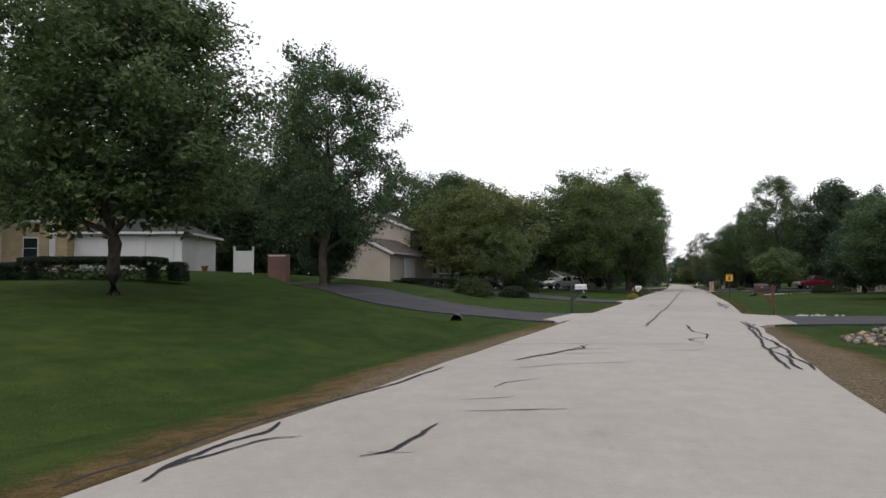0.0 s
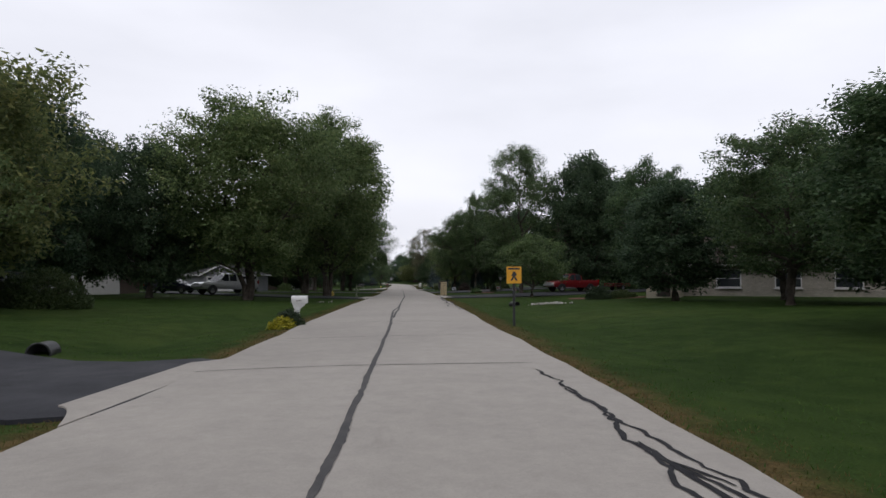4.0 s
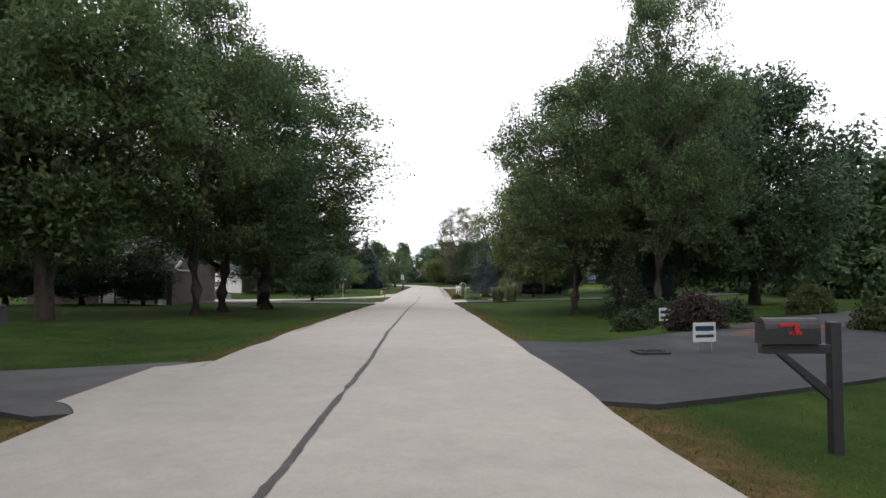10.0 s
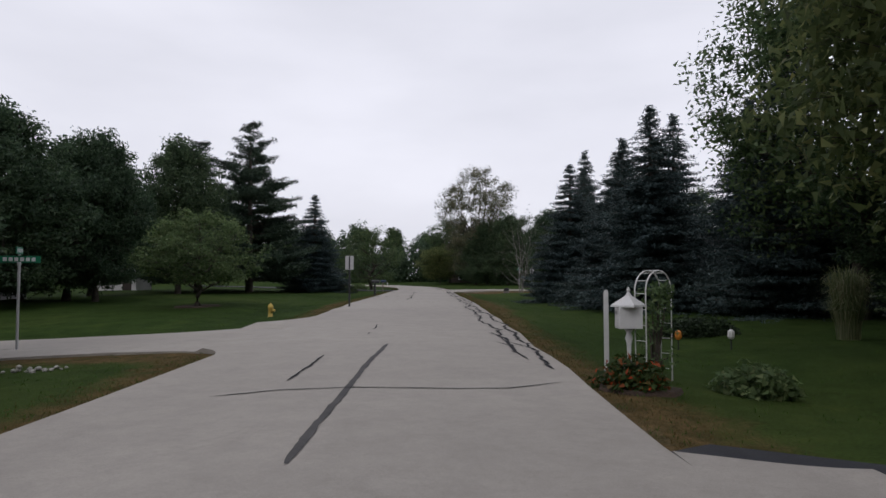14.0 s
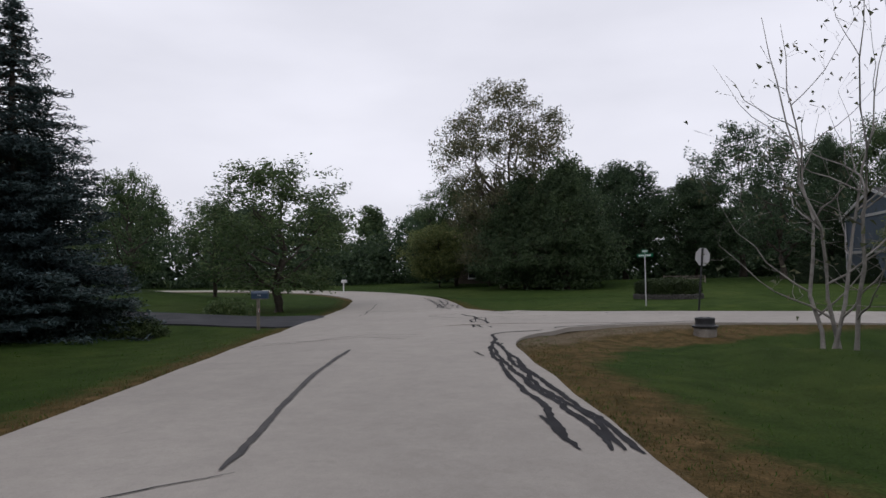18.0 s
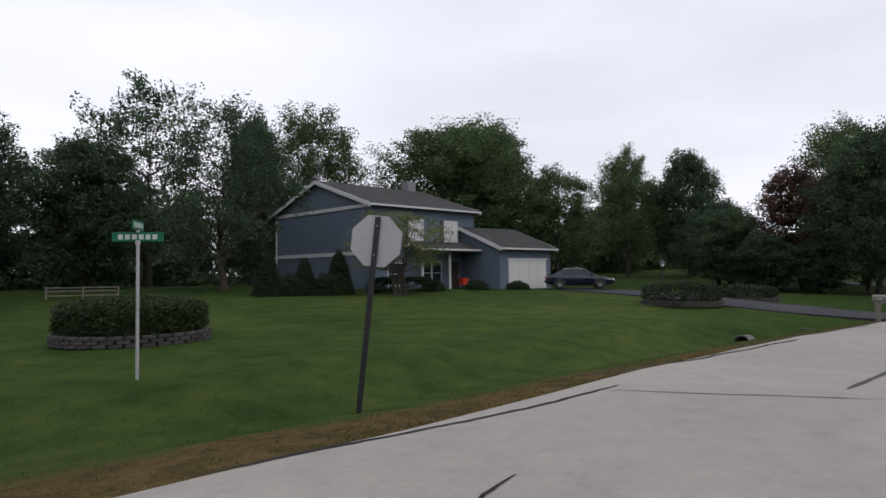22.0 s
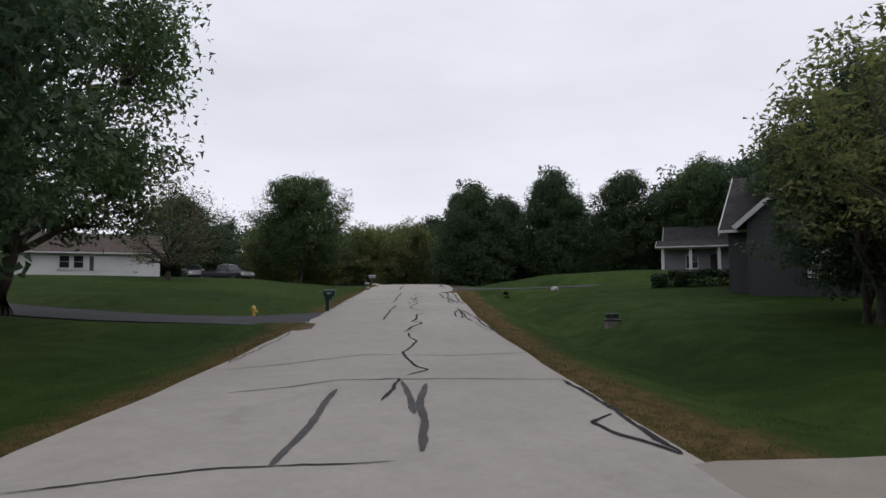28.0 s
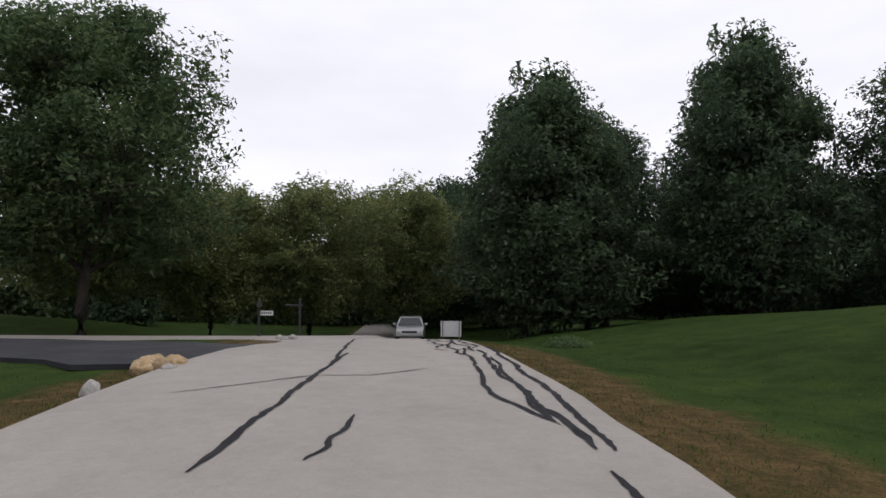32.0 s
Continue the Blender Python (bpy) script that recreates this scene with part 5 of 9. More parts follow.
tar([(-3.50, 243.22), (-3.18, 242.82), (-2.98, 243.70)], 0.04, 603)
tar([(0.17, 241.18), (0.43, 241.30), (0.99, 241.81), (1.63, 241.66), (2.17, 241.64), (2.38, 242.17), (2.12, 243.48)], 0.08, 604)
tar([(2.32, 241.69), (2.81, 242.00)], 0.06, 605)
tar([(3.05, 240.48), (3.43, 240.87), (3.59, 241.16)], 0.08, 606)
tar([(1.65, 239.49), (2.29, 239.32), (2.75, 239.33), (3.08, 239.57)], 0.06, 607)
tar([(6.28, 238.91), (6.10, 238.52), (6.15, 238.23), (6.19, 237.99)], 0.08, 608)
tar([(-0.96, 260.14), (-0.16, 251.23), (-0.10, 246.67), (0.50, 245.50)], 0.07, 609)
tar([(-0.69, 259.99), (-0.22, 251.27), (0.26, 247.37), (-0.15, 246.27)], 0.07, 610)
tar([(0.03, 251.13), (-0.03, 248.05), (0.53, 244.75)], 0.07, 611)
tar([(6.96, 239.93), (7.73, 239.72), (8.29, 239.55), (8.87, 239.33), (10.01, 239.01), (11.57, 238.68), (13.08, 238.44)], 0.08, 612)
tar([(12.47, 238.48), (12.98, 236.89), (13.57, 235.24)], 0.05, 613)
tar([(13.57, 239.19), (14.24, 239.01), (15.23, 238.76), (16.60, 238.41), (18.79, 237.92), (22.63, 237.09)], 0.09, 615)
tar([(25.94, 236.85), (28.10, 233.07), (27.56, 230.12)], 0.03, 616)
tar([(28.59, 235.58), (28.83, 234.36), (29.85, 232.89)], 0.03, 618)
tar([(26.64, 236.46), (26.84, 234.63), (27.26, 233.24)], 0.04, 619)
tar([(28.84, 232.86), (28.27, 232.25)], 0.03, 620)
tar([(28.05, 232.93), (27.73, 231.56), (26.93, 230.66)], 0.04, 621)
tar([(30.62, 230.88), (30.20, 229.91)], 0.03, 622)
tar([(36.29, 228.64), (31.80, 229.91), (28.61, 230.57)], 0.08, 623)
tar([(34.98, 228.72), (28.27, 230.05), (24.51, 230.80), (22.35, 231.23), (20.95, 231.64), (20.08, 231.71)], 0.10, 624)
tar([(26.74, 230.39), (23.66, 230.82), (21.80, 231.22), (20.67, 231.39), (20.04, 231.38)], 0.08, 625)
tar([(23.44, 231.23), (22.97, 231.25), (22.16, 231.28)], 0.08, 626)
tar([(22.70, 232.11), (22.38, 231.61), (22.24, 231.31)], 0.04, 627)
tar([(20.11, 238.10), (20.98, 237.88), (21.98, 237.61), (23.65, 237.25), (25.77, 236.71), (27.31, 236.47), (30.33, 235.63)], 0.09, 628)
tar([(28.39, 233.08), (28.46, 232.84), (28.36, 232.59)], 0.06, 631)
tar([(28.63, 236.13), (28.74, 235.18), (28.77, 234.70), (28.97, 234.02), (29.36, 233.04)], 0.06, 632)
tar([(28.19, 236.32), (29.02, 236.15), (30.19, 235.91), (31.13, 235.62)], 0.10, 633)
tar([(30.50, 231.30), (30.67, 231.07), (30.77, 230.26), (30.18, 229.38)], 0.05, 634)
tar([(33.05, 231.13), (32.69, 231.14), (32.45, 229.83)], 0.05, 635)
tar([(37.40, 230.82), (36.71, 228.45)], 0.04, 636)
tar([(36.75, 228.58), (33.79, 229.44), (31.14, 230.07), (29.61, 230.38), (28.50, 230.57)], 0.09, 637)
tar([(36.97, 228.34), (33.73, 229.24), (31.93, 229.68), (31.34, 229.78)], 0.08, 638)
tar([(37.20, 228.10), (32.87, 229.20), (30.26, 229.67), (28.26, 230.23), (27.47, 230.41)], 0.11, 639)
tar([(38.44, 227.73), (34.47, 228.40), (31.51, 229.31), (30.18, 229.38)], 0.09, 640)
tar([(31.07, 229.83), (29.63, 229.74), (28.30, 229.86), (27.24, 230.18)], 0.10, 641)
tar([(30.18, 229.38), (28.71, 229.69), (27.89, 229.85), (27.16, 229.92)], 0.08, 642)
tar([(30.05, 231.21), (29.04, 231.40), (28.17, 231.68)], 0.03, 643)
tar([(60.93, 226.82), (61.74, 226.62), (62.90, 226.35), (64.17, 226.14), (64.84, 225.96)], 0.13, 644, worn=True)
tar([(61.11, 225.48), (62.28, 225.21), (62.58, 225.18), (63.64, 224.97), (65.00, 224.60)], 0.14, 645, worn=True)
tar([(62.84, 225.24), (64.10, 225.03), (65.37, 224.91)], 0.12, 646, worn=True)
tar([(63.77, 225.47), (64.61, 225.14), (65.67, 224.87), (65.65, 225.24)], 0.08, 647)
tar([(65.95, 224.72), (66.51, 224.21), (66.94, 224.38), (68.90, 224.23), (71.48, 223.47), (73.79, 223.25)], 0.09, 648)
tar([(67.55, 227.90), (68.02, 226.73), (69.12, 224.98), (68.43, 223.30), (68.74, 221.42)], 0.05, 649)
tar([(65.02, 227.50), (65.27, 226.56), (65.76, 225.86), (65.00, 222.27)], 0.05, 650)
tar([(60.80, 228.76), (61.08, 227.19), (60.85, 225.78)], 0.05, 651)
tar([(64.96, 222.34), (63.65, 222.59), (62.13, 222.92), (60.51, 223.26)], 0.10, 652)
tar([(62.31, 222.93), (61.93, 223.38), (61.46, 223.43), (60.96, 223.28), (60.51, 223.26)], 0.10, 653)
tar([(74.15, 223.25), (74.50, 223.11), (74.25, 222.94)], 0.13, 654)
tar([(74.61, 223.10), (75.52, 222.79), (76.54, 222.28), (77.10, 222.09), (77.78, 222.36), (78.07, 222.14), (80.50, 221.53), (81.06, 221.14)], 0.12, 655)
tar([(82.43, 220.84), (83.35, 221.24), (84.58, 221.02), (87.65, 220.04)], 0.09, 656)
tar([(74.88, 223.01), (75.25, 222.51)], 0.04, 657)
tar([(78.52, 223.19), (82.55, 222.31), (85.46, 221.53)], 0.10, 658)
tar([(84.78, 223.97), (85.46, 221.53)], 0.03, 659)
tar([(82.25, 219.47), (80.48, 220.05), (79.04, 220.31)], 0.09, 660)
tar([(83.34, 219.12), (80.41, 219.79), (78.51, 220.25)], 0.09, 661)
tar([(82.42, 219.29), (78.94, 219.94), (77.39, 220.23)], 0.10, 662)
tar([(82.18, 219.24), (78.86, 219.67), (77.22, 219.99), (74.75, 220.46), (73.39, 220.61)], 0.10, 663)
tar([(77.27, 220.19), (76.04, 220.45), (74.65, 220.58), (73.49, 220.79)], 0.03, 664)
tar([(86.98, 223.26), (86.85, 222.64), (86.91, 222.05), (87.29, 221.65), (87.50, 221.38), (87.90, 221.23), (89.94, 220.77), (92.24, 220.30), (96.22, 219.36)], 0.10, 665)
tar([(86.92, 221.96), (86.95, 221.53), (87.13, 221.39)], 0.06, 666)
tar([(90.24, 223.06), (90.55, 222.44), (91.20, 220.55)], 0.04, 667)
tar([(93.33, 221.51), (93.62, 219.35)], 0.03, 668)
tar([(86.66, 220.73), (87.04, 220.70), (87.44, 220.54)], 0.12, 669)
tar([(87.55, 220.45), (87.97, 220.06), (88.35, 219.90), (88.96, 220.03), (89.61, 219.86), (91.53, 219.38), (91.42, 219.09), (92.07, 219.00)], 0.10, 670)
tar([(92.05, 218.96), (92.58, 219.30), (93.74, 218.95), (94.99, 218.11), (95.88, 218.05)], 0.08, 671)
tar([(89.67, 220.03), (90.78, 219.76)], 0.10, 672)
tar([(86.22, 218.57), (87.09, 218.58), (88.44, 218.26), (89.18, 218.11), (90.15, 218.12), (91.57, 217.78), (94.08, 217.37), (95.71, 216.82)], 0.11, 673)
tar([(86.17, 218.40), (87.10, 218.25), (88.35, 218.01), (89.32, 217.90), (90.59, 217.79), (92.54, 217.24), (96.25, 216.38)], 0.11, 674)
tar([(87.01, 218.35), (88.95, 218.05), (90.29, 217.77), (91.36, 217.26)], 0.09, 675)
tar([(86.04, 218.14), (87.13, 217.97), (89.42, 217.54), (92.77, 216.72), (96.13, 216.13)], 0.12, 676)
tar([(99.84, 218.84), (100.79, 218.66), (102.53, 218.32), (104.82, 217.83), (108.66, 216.95)], 0.12, 677)
tar([(100.03, 216.68), (100.44, 216.64), (100.86, 216.35), (101.12, 216.30)], 0.13, 678)
tar([(99.99, 217.71), (100.55, 217.63), (101.23, 217.41)], 0.02, 679)
tar([(104.02, 215.02), (105.99, 214.51), (108.72, 213.75), (112.40, 213.09)], 0.10, 680)
tar([(103.92, 214.56), (105.14, 214.49), (108.02, 213.85), (111.71, 213.12)], 0.10, 681)
tar([(103.77, 214.44), (106.87, 213.99), (111.27, 213.10)], 0.07, 682)
tar([(112.98, 216.20), (113.92, 216.02), (115.74, 215.62), (118.14, 215.08), (121.53, 214.26)], 0.12, 683)
tar([(113.10, 215.33), (113.44, 215.16), (113.83, 215.11), (113.91, 215.00), (114.76, 214.82)], 0.10, 684)
tar([(116.61, 216.95), (117.22, 215.96), (117.81, 215.09), (117.64, 214.26), (118.36, 213.24)], 0.05, 685)
tar([(113.93, 212.84), (114.67, 212.93), (115.59, 213.03), (117.02, 212.76), (119.24, 212.21), (122.75, 211.49)], 0.11, 686)
tar([(113.00, 212.90), (114.04, 212.70), (114.79, 212.68), (115.92, 212.47), (117.25, 212.34), (119.18, 211.91), (122.11, 211.33)], 0.12, 687)
tar([(114.06, 212.82), (114.97, 212.75), (116.92, 212.27), (120.26, 211.57)], 0.10, 688)
tar([(112.92, 212.71), (113.99, 212.51), (115.24, 212.28), (116.87, 212.02), (119.12, 211.61), (123.28, 210.77)], 0.12, 689)
# lines along the stretches between
tar([(-1.49, 25.6), (-1.46, 28), (-1.44, 30.8)], 0.12, 6, worn=True)
tar([(-1.3, 36.5), (-1.2, 41), (-1.16, 46), (-1.1, 52), (-1.1, 58), (-1.16, 64.6)], 0.12, 1, worn=True)
tar(offset_path(ROAD_A, SA(181.5), SA(186), 0.6), 0.06, 4)
tar([(-1.8, 202.5), (-1.7, 205.2), (-1.77, 208.1), (-1.72, 209.2)], 0.11, 5, 0.05)
tar(offset_path(ROAD_B, SB(35), SB(58), 0.1), 0.12, 7, 0.05, worn=True)
tar(offset_path(ROAD_B, SB(119), SB(132), 0.3), 0.11, 8)
for k, y in enumerate([46.5, 52, 57.5, 147, 192.5, 199, 243.5]):
    tar([(-4.1 + 0.6 * (k % 3), y - 0.4), (-1.2, y), (1.7 - 0.5 * (k % 2), y + 0.35)], 0.045, 40 + k)
for k, x in enumerate([39.5, 44, 50.5, 56]):
    c = np.interp(x, ROAD_B[:, 0], ROAD_B[:, 1])
    tar([(x + 0.5, c + 2.6), (x, c), (x - 0.5, c - (2.6 if k % 3 else 0.6))], 0.045, 70 + k)
# braided lines along the edges there
seed = 200
for line, s0, s1, offs, width in [(ROAD_A, SA(37), SA(47), (-2.4, -2.75), 0.08), (ROAD_A, SA(176), SA(209), (-2.55, -2.85), 0.10), (ROAD_B, SB(38), SB(60), (-2.85,), 0.09), (ROAD_B, SB(121), SB(132), (-2.0, -2.3, -2.6, -2.9), 0.11),
                                  (ROAD_A, SA(246), SA(258), (-2.0, -2.25, -2.5, -2.8), 0.09), (ROAD_B, SB(36), SB(62), (2.9,), 0.06), (ROAD_B, SB(66), SB(100), (2.95,), 0.04)]:
    for off in offs:
        seed += 1
        tar(offset_path(line, s0 + seed % 3, s1 - seed % 4, off, 0.9), width, seed, 0.09)
        rnd = np.random.RandomState(seed)
        for q in np.arange(s0 + 1, s1 - 2, 2.1):
            if len(offs) > 1 and rnd.rand() < 0.5:
                tar([offset_path(line, q, q + 0.1, off)[0], offset_path(line, q + 0.7, q + 0.8, off + 0.28)[0]], width * 0.8, seed * 31 + int(q))
tagged(mesh_object("crack_seal", *SEALANT[False], M_TAR), "black crack sealant lines winding over the road", "road marks", kind="stuff")
tagged(mesh_object("seam_seal", *SEALANT[True], M_TARWORN), "faded grey sealant along the road's middle seam", "road marks", kind="stuff")


def corner_patch(name, pts, material, label, seed, lift=0.045):
    """A ragged patch of gravel or soil on the ground, from a rough outline round its middle."""
    rnd = np.random.RandomState(seed)
    c = np.mean(pts, axis=0)
    ring = interp_line([(x, y, 0) for x, y in pts + [pts[0]]], 0.25)[:-1, :2]
    ring = c + (ring - c) * (1 + 0.06 * rnd.randn(len(ring)))[:, None]
    rows = []
    for a in (0.0, 0.2, 0.4, 0.6, 0.8, 0.93, 1.0):
        p = c + (ring - c) * a
        rows.append(np.c_[p, surf_z(p) + (lift * (0.7 + 0.3 * rnd.rand(len(p))) if a < 1 else -0.03)])
    n = len(ring)
    v = np.concatenate(rows)
    f = [(i * n + j, i * n + (j + 1) % n, (i + 1) * n + (j + 1) % n, (i + 1) * n + j) for i in range(6) for j in range(n)]
    ob = mesh_object(name, v, f, material, smooth=True)
    return tagged(ob, label, "ground patch", kind="structure")


# grass blades beside the roads
def grass(seed, count, line_set, label, reach=7.0, mat=None, size=0.09):
    rnd = np.random.RandomState(seed)
    P = []
    for line, half, s0, s1 in line_set:
        s, t, nrm = road_frame(line)
        m = int(count * (s1 - s0) / sum(q[3] - q[2] for q in line_set))
        q = rnd.uniform(s0, s1, m)
        off = (half + 0.15 + reach * rnd.rand(m) ** 1.7) * rnd.choice([-1, 1], m)
        P.append(np.c_[np.interp(q, s, line[:, 0]) + np.interp(q, s, nrm[:, 0]) * off, np.interp(q, s, line[:, 1]) + np.interp(q, s, nrm[:, 1]) * off])
    p = np.concatenate(P)
    _, e = road_height(p)
    keep = (e > 0.1) & ~((p[:, 1] > 2) & (p[:, 1] < 24) & (e < 1.6))
    for _, half, line in DRIVE_LINES:
        d, _, _ = near_line(p, line)
        keep &= d > half + 0.15
    p = p[keep]
    c = np.c_[p, surf_z(p)]
    n = len(c)
    k = 4
    c = np.repeat(c, k, axis=0) + np.c_[rnd.randn(n * k, 2) * 0.07, np.zeros(n * k)]
    h = size * rnd.uniform(0.5, 1.4, n * k)
    a = rnd.rand(n * k) * 6.283
    w = np.stack([np.cos(a), np.sin(a), 0 * a], 1) * (h * 0.16)[:, None]
    tip = c + np.c_[rnd.randn(n * k, 2) * (h * 0.45)[:, None], h]
    v = np.stack([c - w, c + w, tip], 1).reshape(-1, 3)
    i = np.arange(n * k) * 3
    me = bpy.data.meshes.new("grass")
    me.from_pydata(v, [], np.stack([i, i + 1, i + 2], 1))
    me.materials.append(mat)
    tagged(new("grass", me), label, "grass", kind="stuff")


M_BLADE = leafy("grass_blades", (0.030, 0.075, 0.012), (0.058, 0.120, 0.018), (0.095, 0.14, 0.03), 0.4)
M_STRAW = leafy("dry_grass_blades", (0.085, 0.06, 0.023), (0.165, 0.117, 0.05), (0.055, 0.075, 0.022), 0.4)
GRASS_ROADS = [(ROAD_A, 3.0, SA(0), SA(262)), (ROAD_B, 3.08, SB(8), SB(132))]
grass(51, 52000, GRASS_ROADS, "short mown grass blades", 7.5, M_BLADE, 0.035)
grass(52, 42000, GRASS_ROADS, "dry straw blades along the road's edge", 0.9, M_STRAW, 0.032)

# ---- builders for things ----
def add_box(bm, c, size, bevel=0.0, rot=0.0):
    r = bmesh.ops.create_cube(bm, size=1.0)
    m = Matrix.Translation(c) @ Matrix.Rotation(rot, 4, 'Z') @ Matrix.Diagonal((*size, 1))
    bmesh.ops.transform(bm, matrix=m, verts=r["verts"])
    if bevel:
        edges = list({e for v in r["verts"] for e in v.link_edges})
        bmesh.ops.bevel(bm, geom=edges, offset=bevel, segments=2, affect='EDGES', profile=0.6)


def add_cyl(bm, a, b, r0, r1=None, seg=12):
    a, b = Vector(a), Vector(b)
    d = b - a
    r = bmesh.ops.create_cone(bm, cap_ends=True, segments=seg, radius1=r0, radius2=r0 if r1 is None else r1, depth=d.length)
    bmesh.ops.transform(bm, matrix=Matrix.Translation((a + b) / 2) @ d.to_track_quat("Z", "Y").to_matrix().to_4x4(), verts=r["verts"])


def add_lathe(bm, profile, seg=14, centre=(0, 0, 0)):
    rings = []
    for r, z in profile:
        rings.append([bm.verts.new((centre[0] + r * math.cos(2 * math.pi * i / seg), centre[1] + r * math.sin(2 * math.pi * i / seg), centre[2] + z)) for i in range(seg)])
    for a, b in zip(rings, rings[1:]):
        for i in range(seg):
            bm.faces.new((a[i], a[(i + 1) % seg], b[(i + 1) % seg], b[i]))
    bm.faces.new(rings[0][::-1])
    bm.faces.new(rings[-1])


def add_prism(bm, outline, y0, y1, axis="y"):
    """Extrudes an outline of (x, z) along y, or of (y, z) along x."""
    def vert(p, d):
        return bm.verts.new((p[0], d, p[1]) if axis == "y" else (d, p[0], p[1]))
    a = [vert(p, y0) for p in outline]
    b = [vert(p, y1) for p in outline]
    n = len(outline)
    for i in range(n):
        bm.faces.new((a[i], a[(i + 1) % n], b[(i + 1) % n], b[i]))
    bm.faces.new(a[::-1])
    bm.faces.new(b)


def part(name, bm, material, parent, label="", smooth=False):
    bmesh.ops.recalc_face_normals(bm, faces=bm.faces)
    me = bpy.data.meshes.new(name)
    bm.to_mesh(me)
    bm.free()
    me.materials.append(material)
    if smooth:
        me.polygons.foreach_set("use_smooth", [True] * len(me.polygons))
    ob = new(name, me)
    ob.parent = parent
    if label:
        ob["label"] = label
    return ob


def box_part(name, c, size, material, parent, label="", bevel=0.01, rot=0.0):
    bm = bmesh.new()
    add_box(bm, c, size, bevel, rot)
    return part(name, bm, material, parent, label)


def cyl_part(name, a, b, r0, material, parent, label="", r1=None, seg=12):
    bm = bmesh.new()
    add_cyl(bm, a, b, r0, r1, seg)
    return part(name, bm, material, parent, label, smooth=False)


def thing(name, label, category, m, group=""):
    return_ob = new(name)
    return_ob.matrix_basis = m
    return tagged(return_ob, label, category, group)


def stand(x, y, turn=0.0, sink=0.02):
    return pose(x, y, gz(x, y) - sink, 0, 0, turn)


def siding(name, c, pitch=0.15):
    """Horizontal boards: a saw-tooth relief by height, a thin darker line at each board's foot, slight fading in
    places.
    """
    m, n, l, b = nodes_of(name)
    p = world_pos(n)
    sep = n.new("ShaderNodeSeparateXYZ")
    l.new(p, sep.inputs[0])
    div = n.new("ShaderNodeMath")
    div.operation = 'DIVIDE'
    div.inputs[1].default_value = pitch
    l.new(sep.outputs["Z"], div.inputs[0])
    fr = n.new("ShaderNodeMath")
    fr.operation = 'FRACT'
    l.new(div.outputs[0], fr.inputs[0])
    big = noise_node(n, l, p, 0.7, 4.0)
    fine = noise_node(n, l, p, 25.0, 3.0)
    r = ramp_node(n, l, big.outputs["Fac"], [(0.3, tuple(v * 0.86 for v in c)), (0.7, c)])
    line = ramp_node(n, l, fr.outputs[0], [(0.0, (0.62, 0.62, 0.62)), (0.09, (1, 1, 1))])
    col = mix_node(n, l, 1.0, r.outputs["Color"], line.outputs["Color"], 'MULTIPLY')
    g = ramp_node(n, l, fine.outputs["Fac"], [(0.3, (0.93, 0.93, 0.93)), (0.7, (1.03, 1.03, 1.03))])
    col = mix_node(n, l, 1.0, col, g.outputs["Color"], 'MULTIPLY')
    l.new(col, b.inputs["Base Color"])
    b.inputs["Roughness"].default_value = 0.65
    bumped(n, l, b, fr.outputs[0], 0.5, 0.015)
    return m


def brickwork(name, c1, c2, mortar):
    m, n, l, b = nodes_of(name)
    t = n.new("ShaderNodeTexBrick")
    t.inputs["Color1"].default_value, t.inputs["Color2"].default_value, t.inputs["Mortar"].default_value = (*c1, 1), (*c2, 1), (*mortar, 1)
    t.inputs["Scale"].default_value = 1.0
    t.inputs["Brick Width"].default_value, t.inputs["Row Height"].default_value, t.inputs["Mortar Size"].default_value = 0.22, 0.075, 0.008
    co = coords(n)
    mp = n.new("ShaderNodeMapping")
    mp.inputs["Rotation"].default_value = (radians(90), 0, 0)
    l.new(co, mp.inputs["Vector"])
    l.new(mp.outputs["Vector"], t.inputs["Vector"])
    no = noise_node(n, l, co, 1.3, 4.0)
    r = ramp_node(n, l, no.outputs["Fac"], [(0.3, (0.82, 0.82, 0.82)), (0.7, (1.05, 1.05, 1.05))])
    l.new(mix_node(n, l, 1.0, t.outputs["Color"], r.outputs["Color"], 'MULTIPLY'), b.inputs["Base Color"])
    b.inputs["Roughness"].default_value = 0.85
    bumped(n, l, b, t.outputs["Fac"], 0.4, -0.01)
    return m


def glass_dark(name, c=(0.02, 0.024, 0.028)):
    m, n, l, b = nodes_of(name)
    b.inputs["Base Color"].default_value = (*c, 1)
    b.inputs["Roughness"].default_value = 0.06
    b.inputs["Specular IOR Level"].default_value = 0.35
    no = noise_node(n, l, world_pos(n), 0.8, 2.0)
    bumped(n, l, b, no.outputs["Fac"], 0.05, 0.02)
    return m


def paint_car(name, c, metal=0.35):
    m = plain(name, c, 0.28, metal, 0.6)
    return m


M_WHITE = plain("white_paint", (0.66, 0.66, 0.65), 0.55)
M_TRIM = plain("white_trim", (0.62, 0.62, 0.62), 0.5)
M_SHINGLE = surface("dark_shingles", (0.018, 0.0175, 0.018), (0.04, 0.038, 0.037), 1.5, 16.0, 0.95, 0.0, 0.6, 0.02)
M_SHINGLE_B = surface("brown_shingles", (0.055, 0.041, 0.034), (0.095, 0.07, 0.058), 1.5, 16.0, 0.95, 0.0, 0.6, 0.02)
M_PANE = glass_dark("window_glass")
M_YBRICK = brickwork("yellow_brick", (0.40, 0.31, 0.165), (0.33, 0.25, 0.135), (0.30, 0.27, 0.22))
M_RBRICK = brickwork("red_brick", (0.17, 0.07, 0.05), (0.12, 0.05, 0.04), (0.2, 0.17, 0.15))
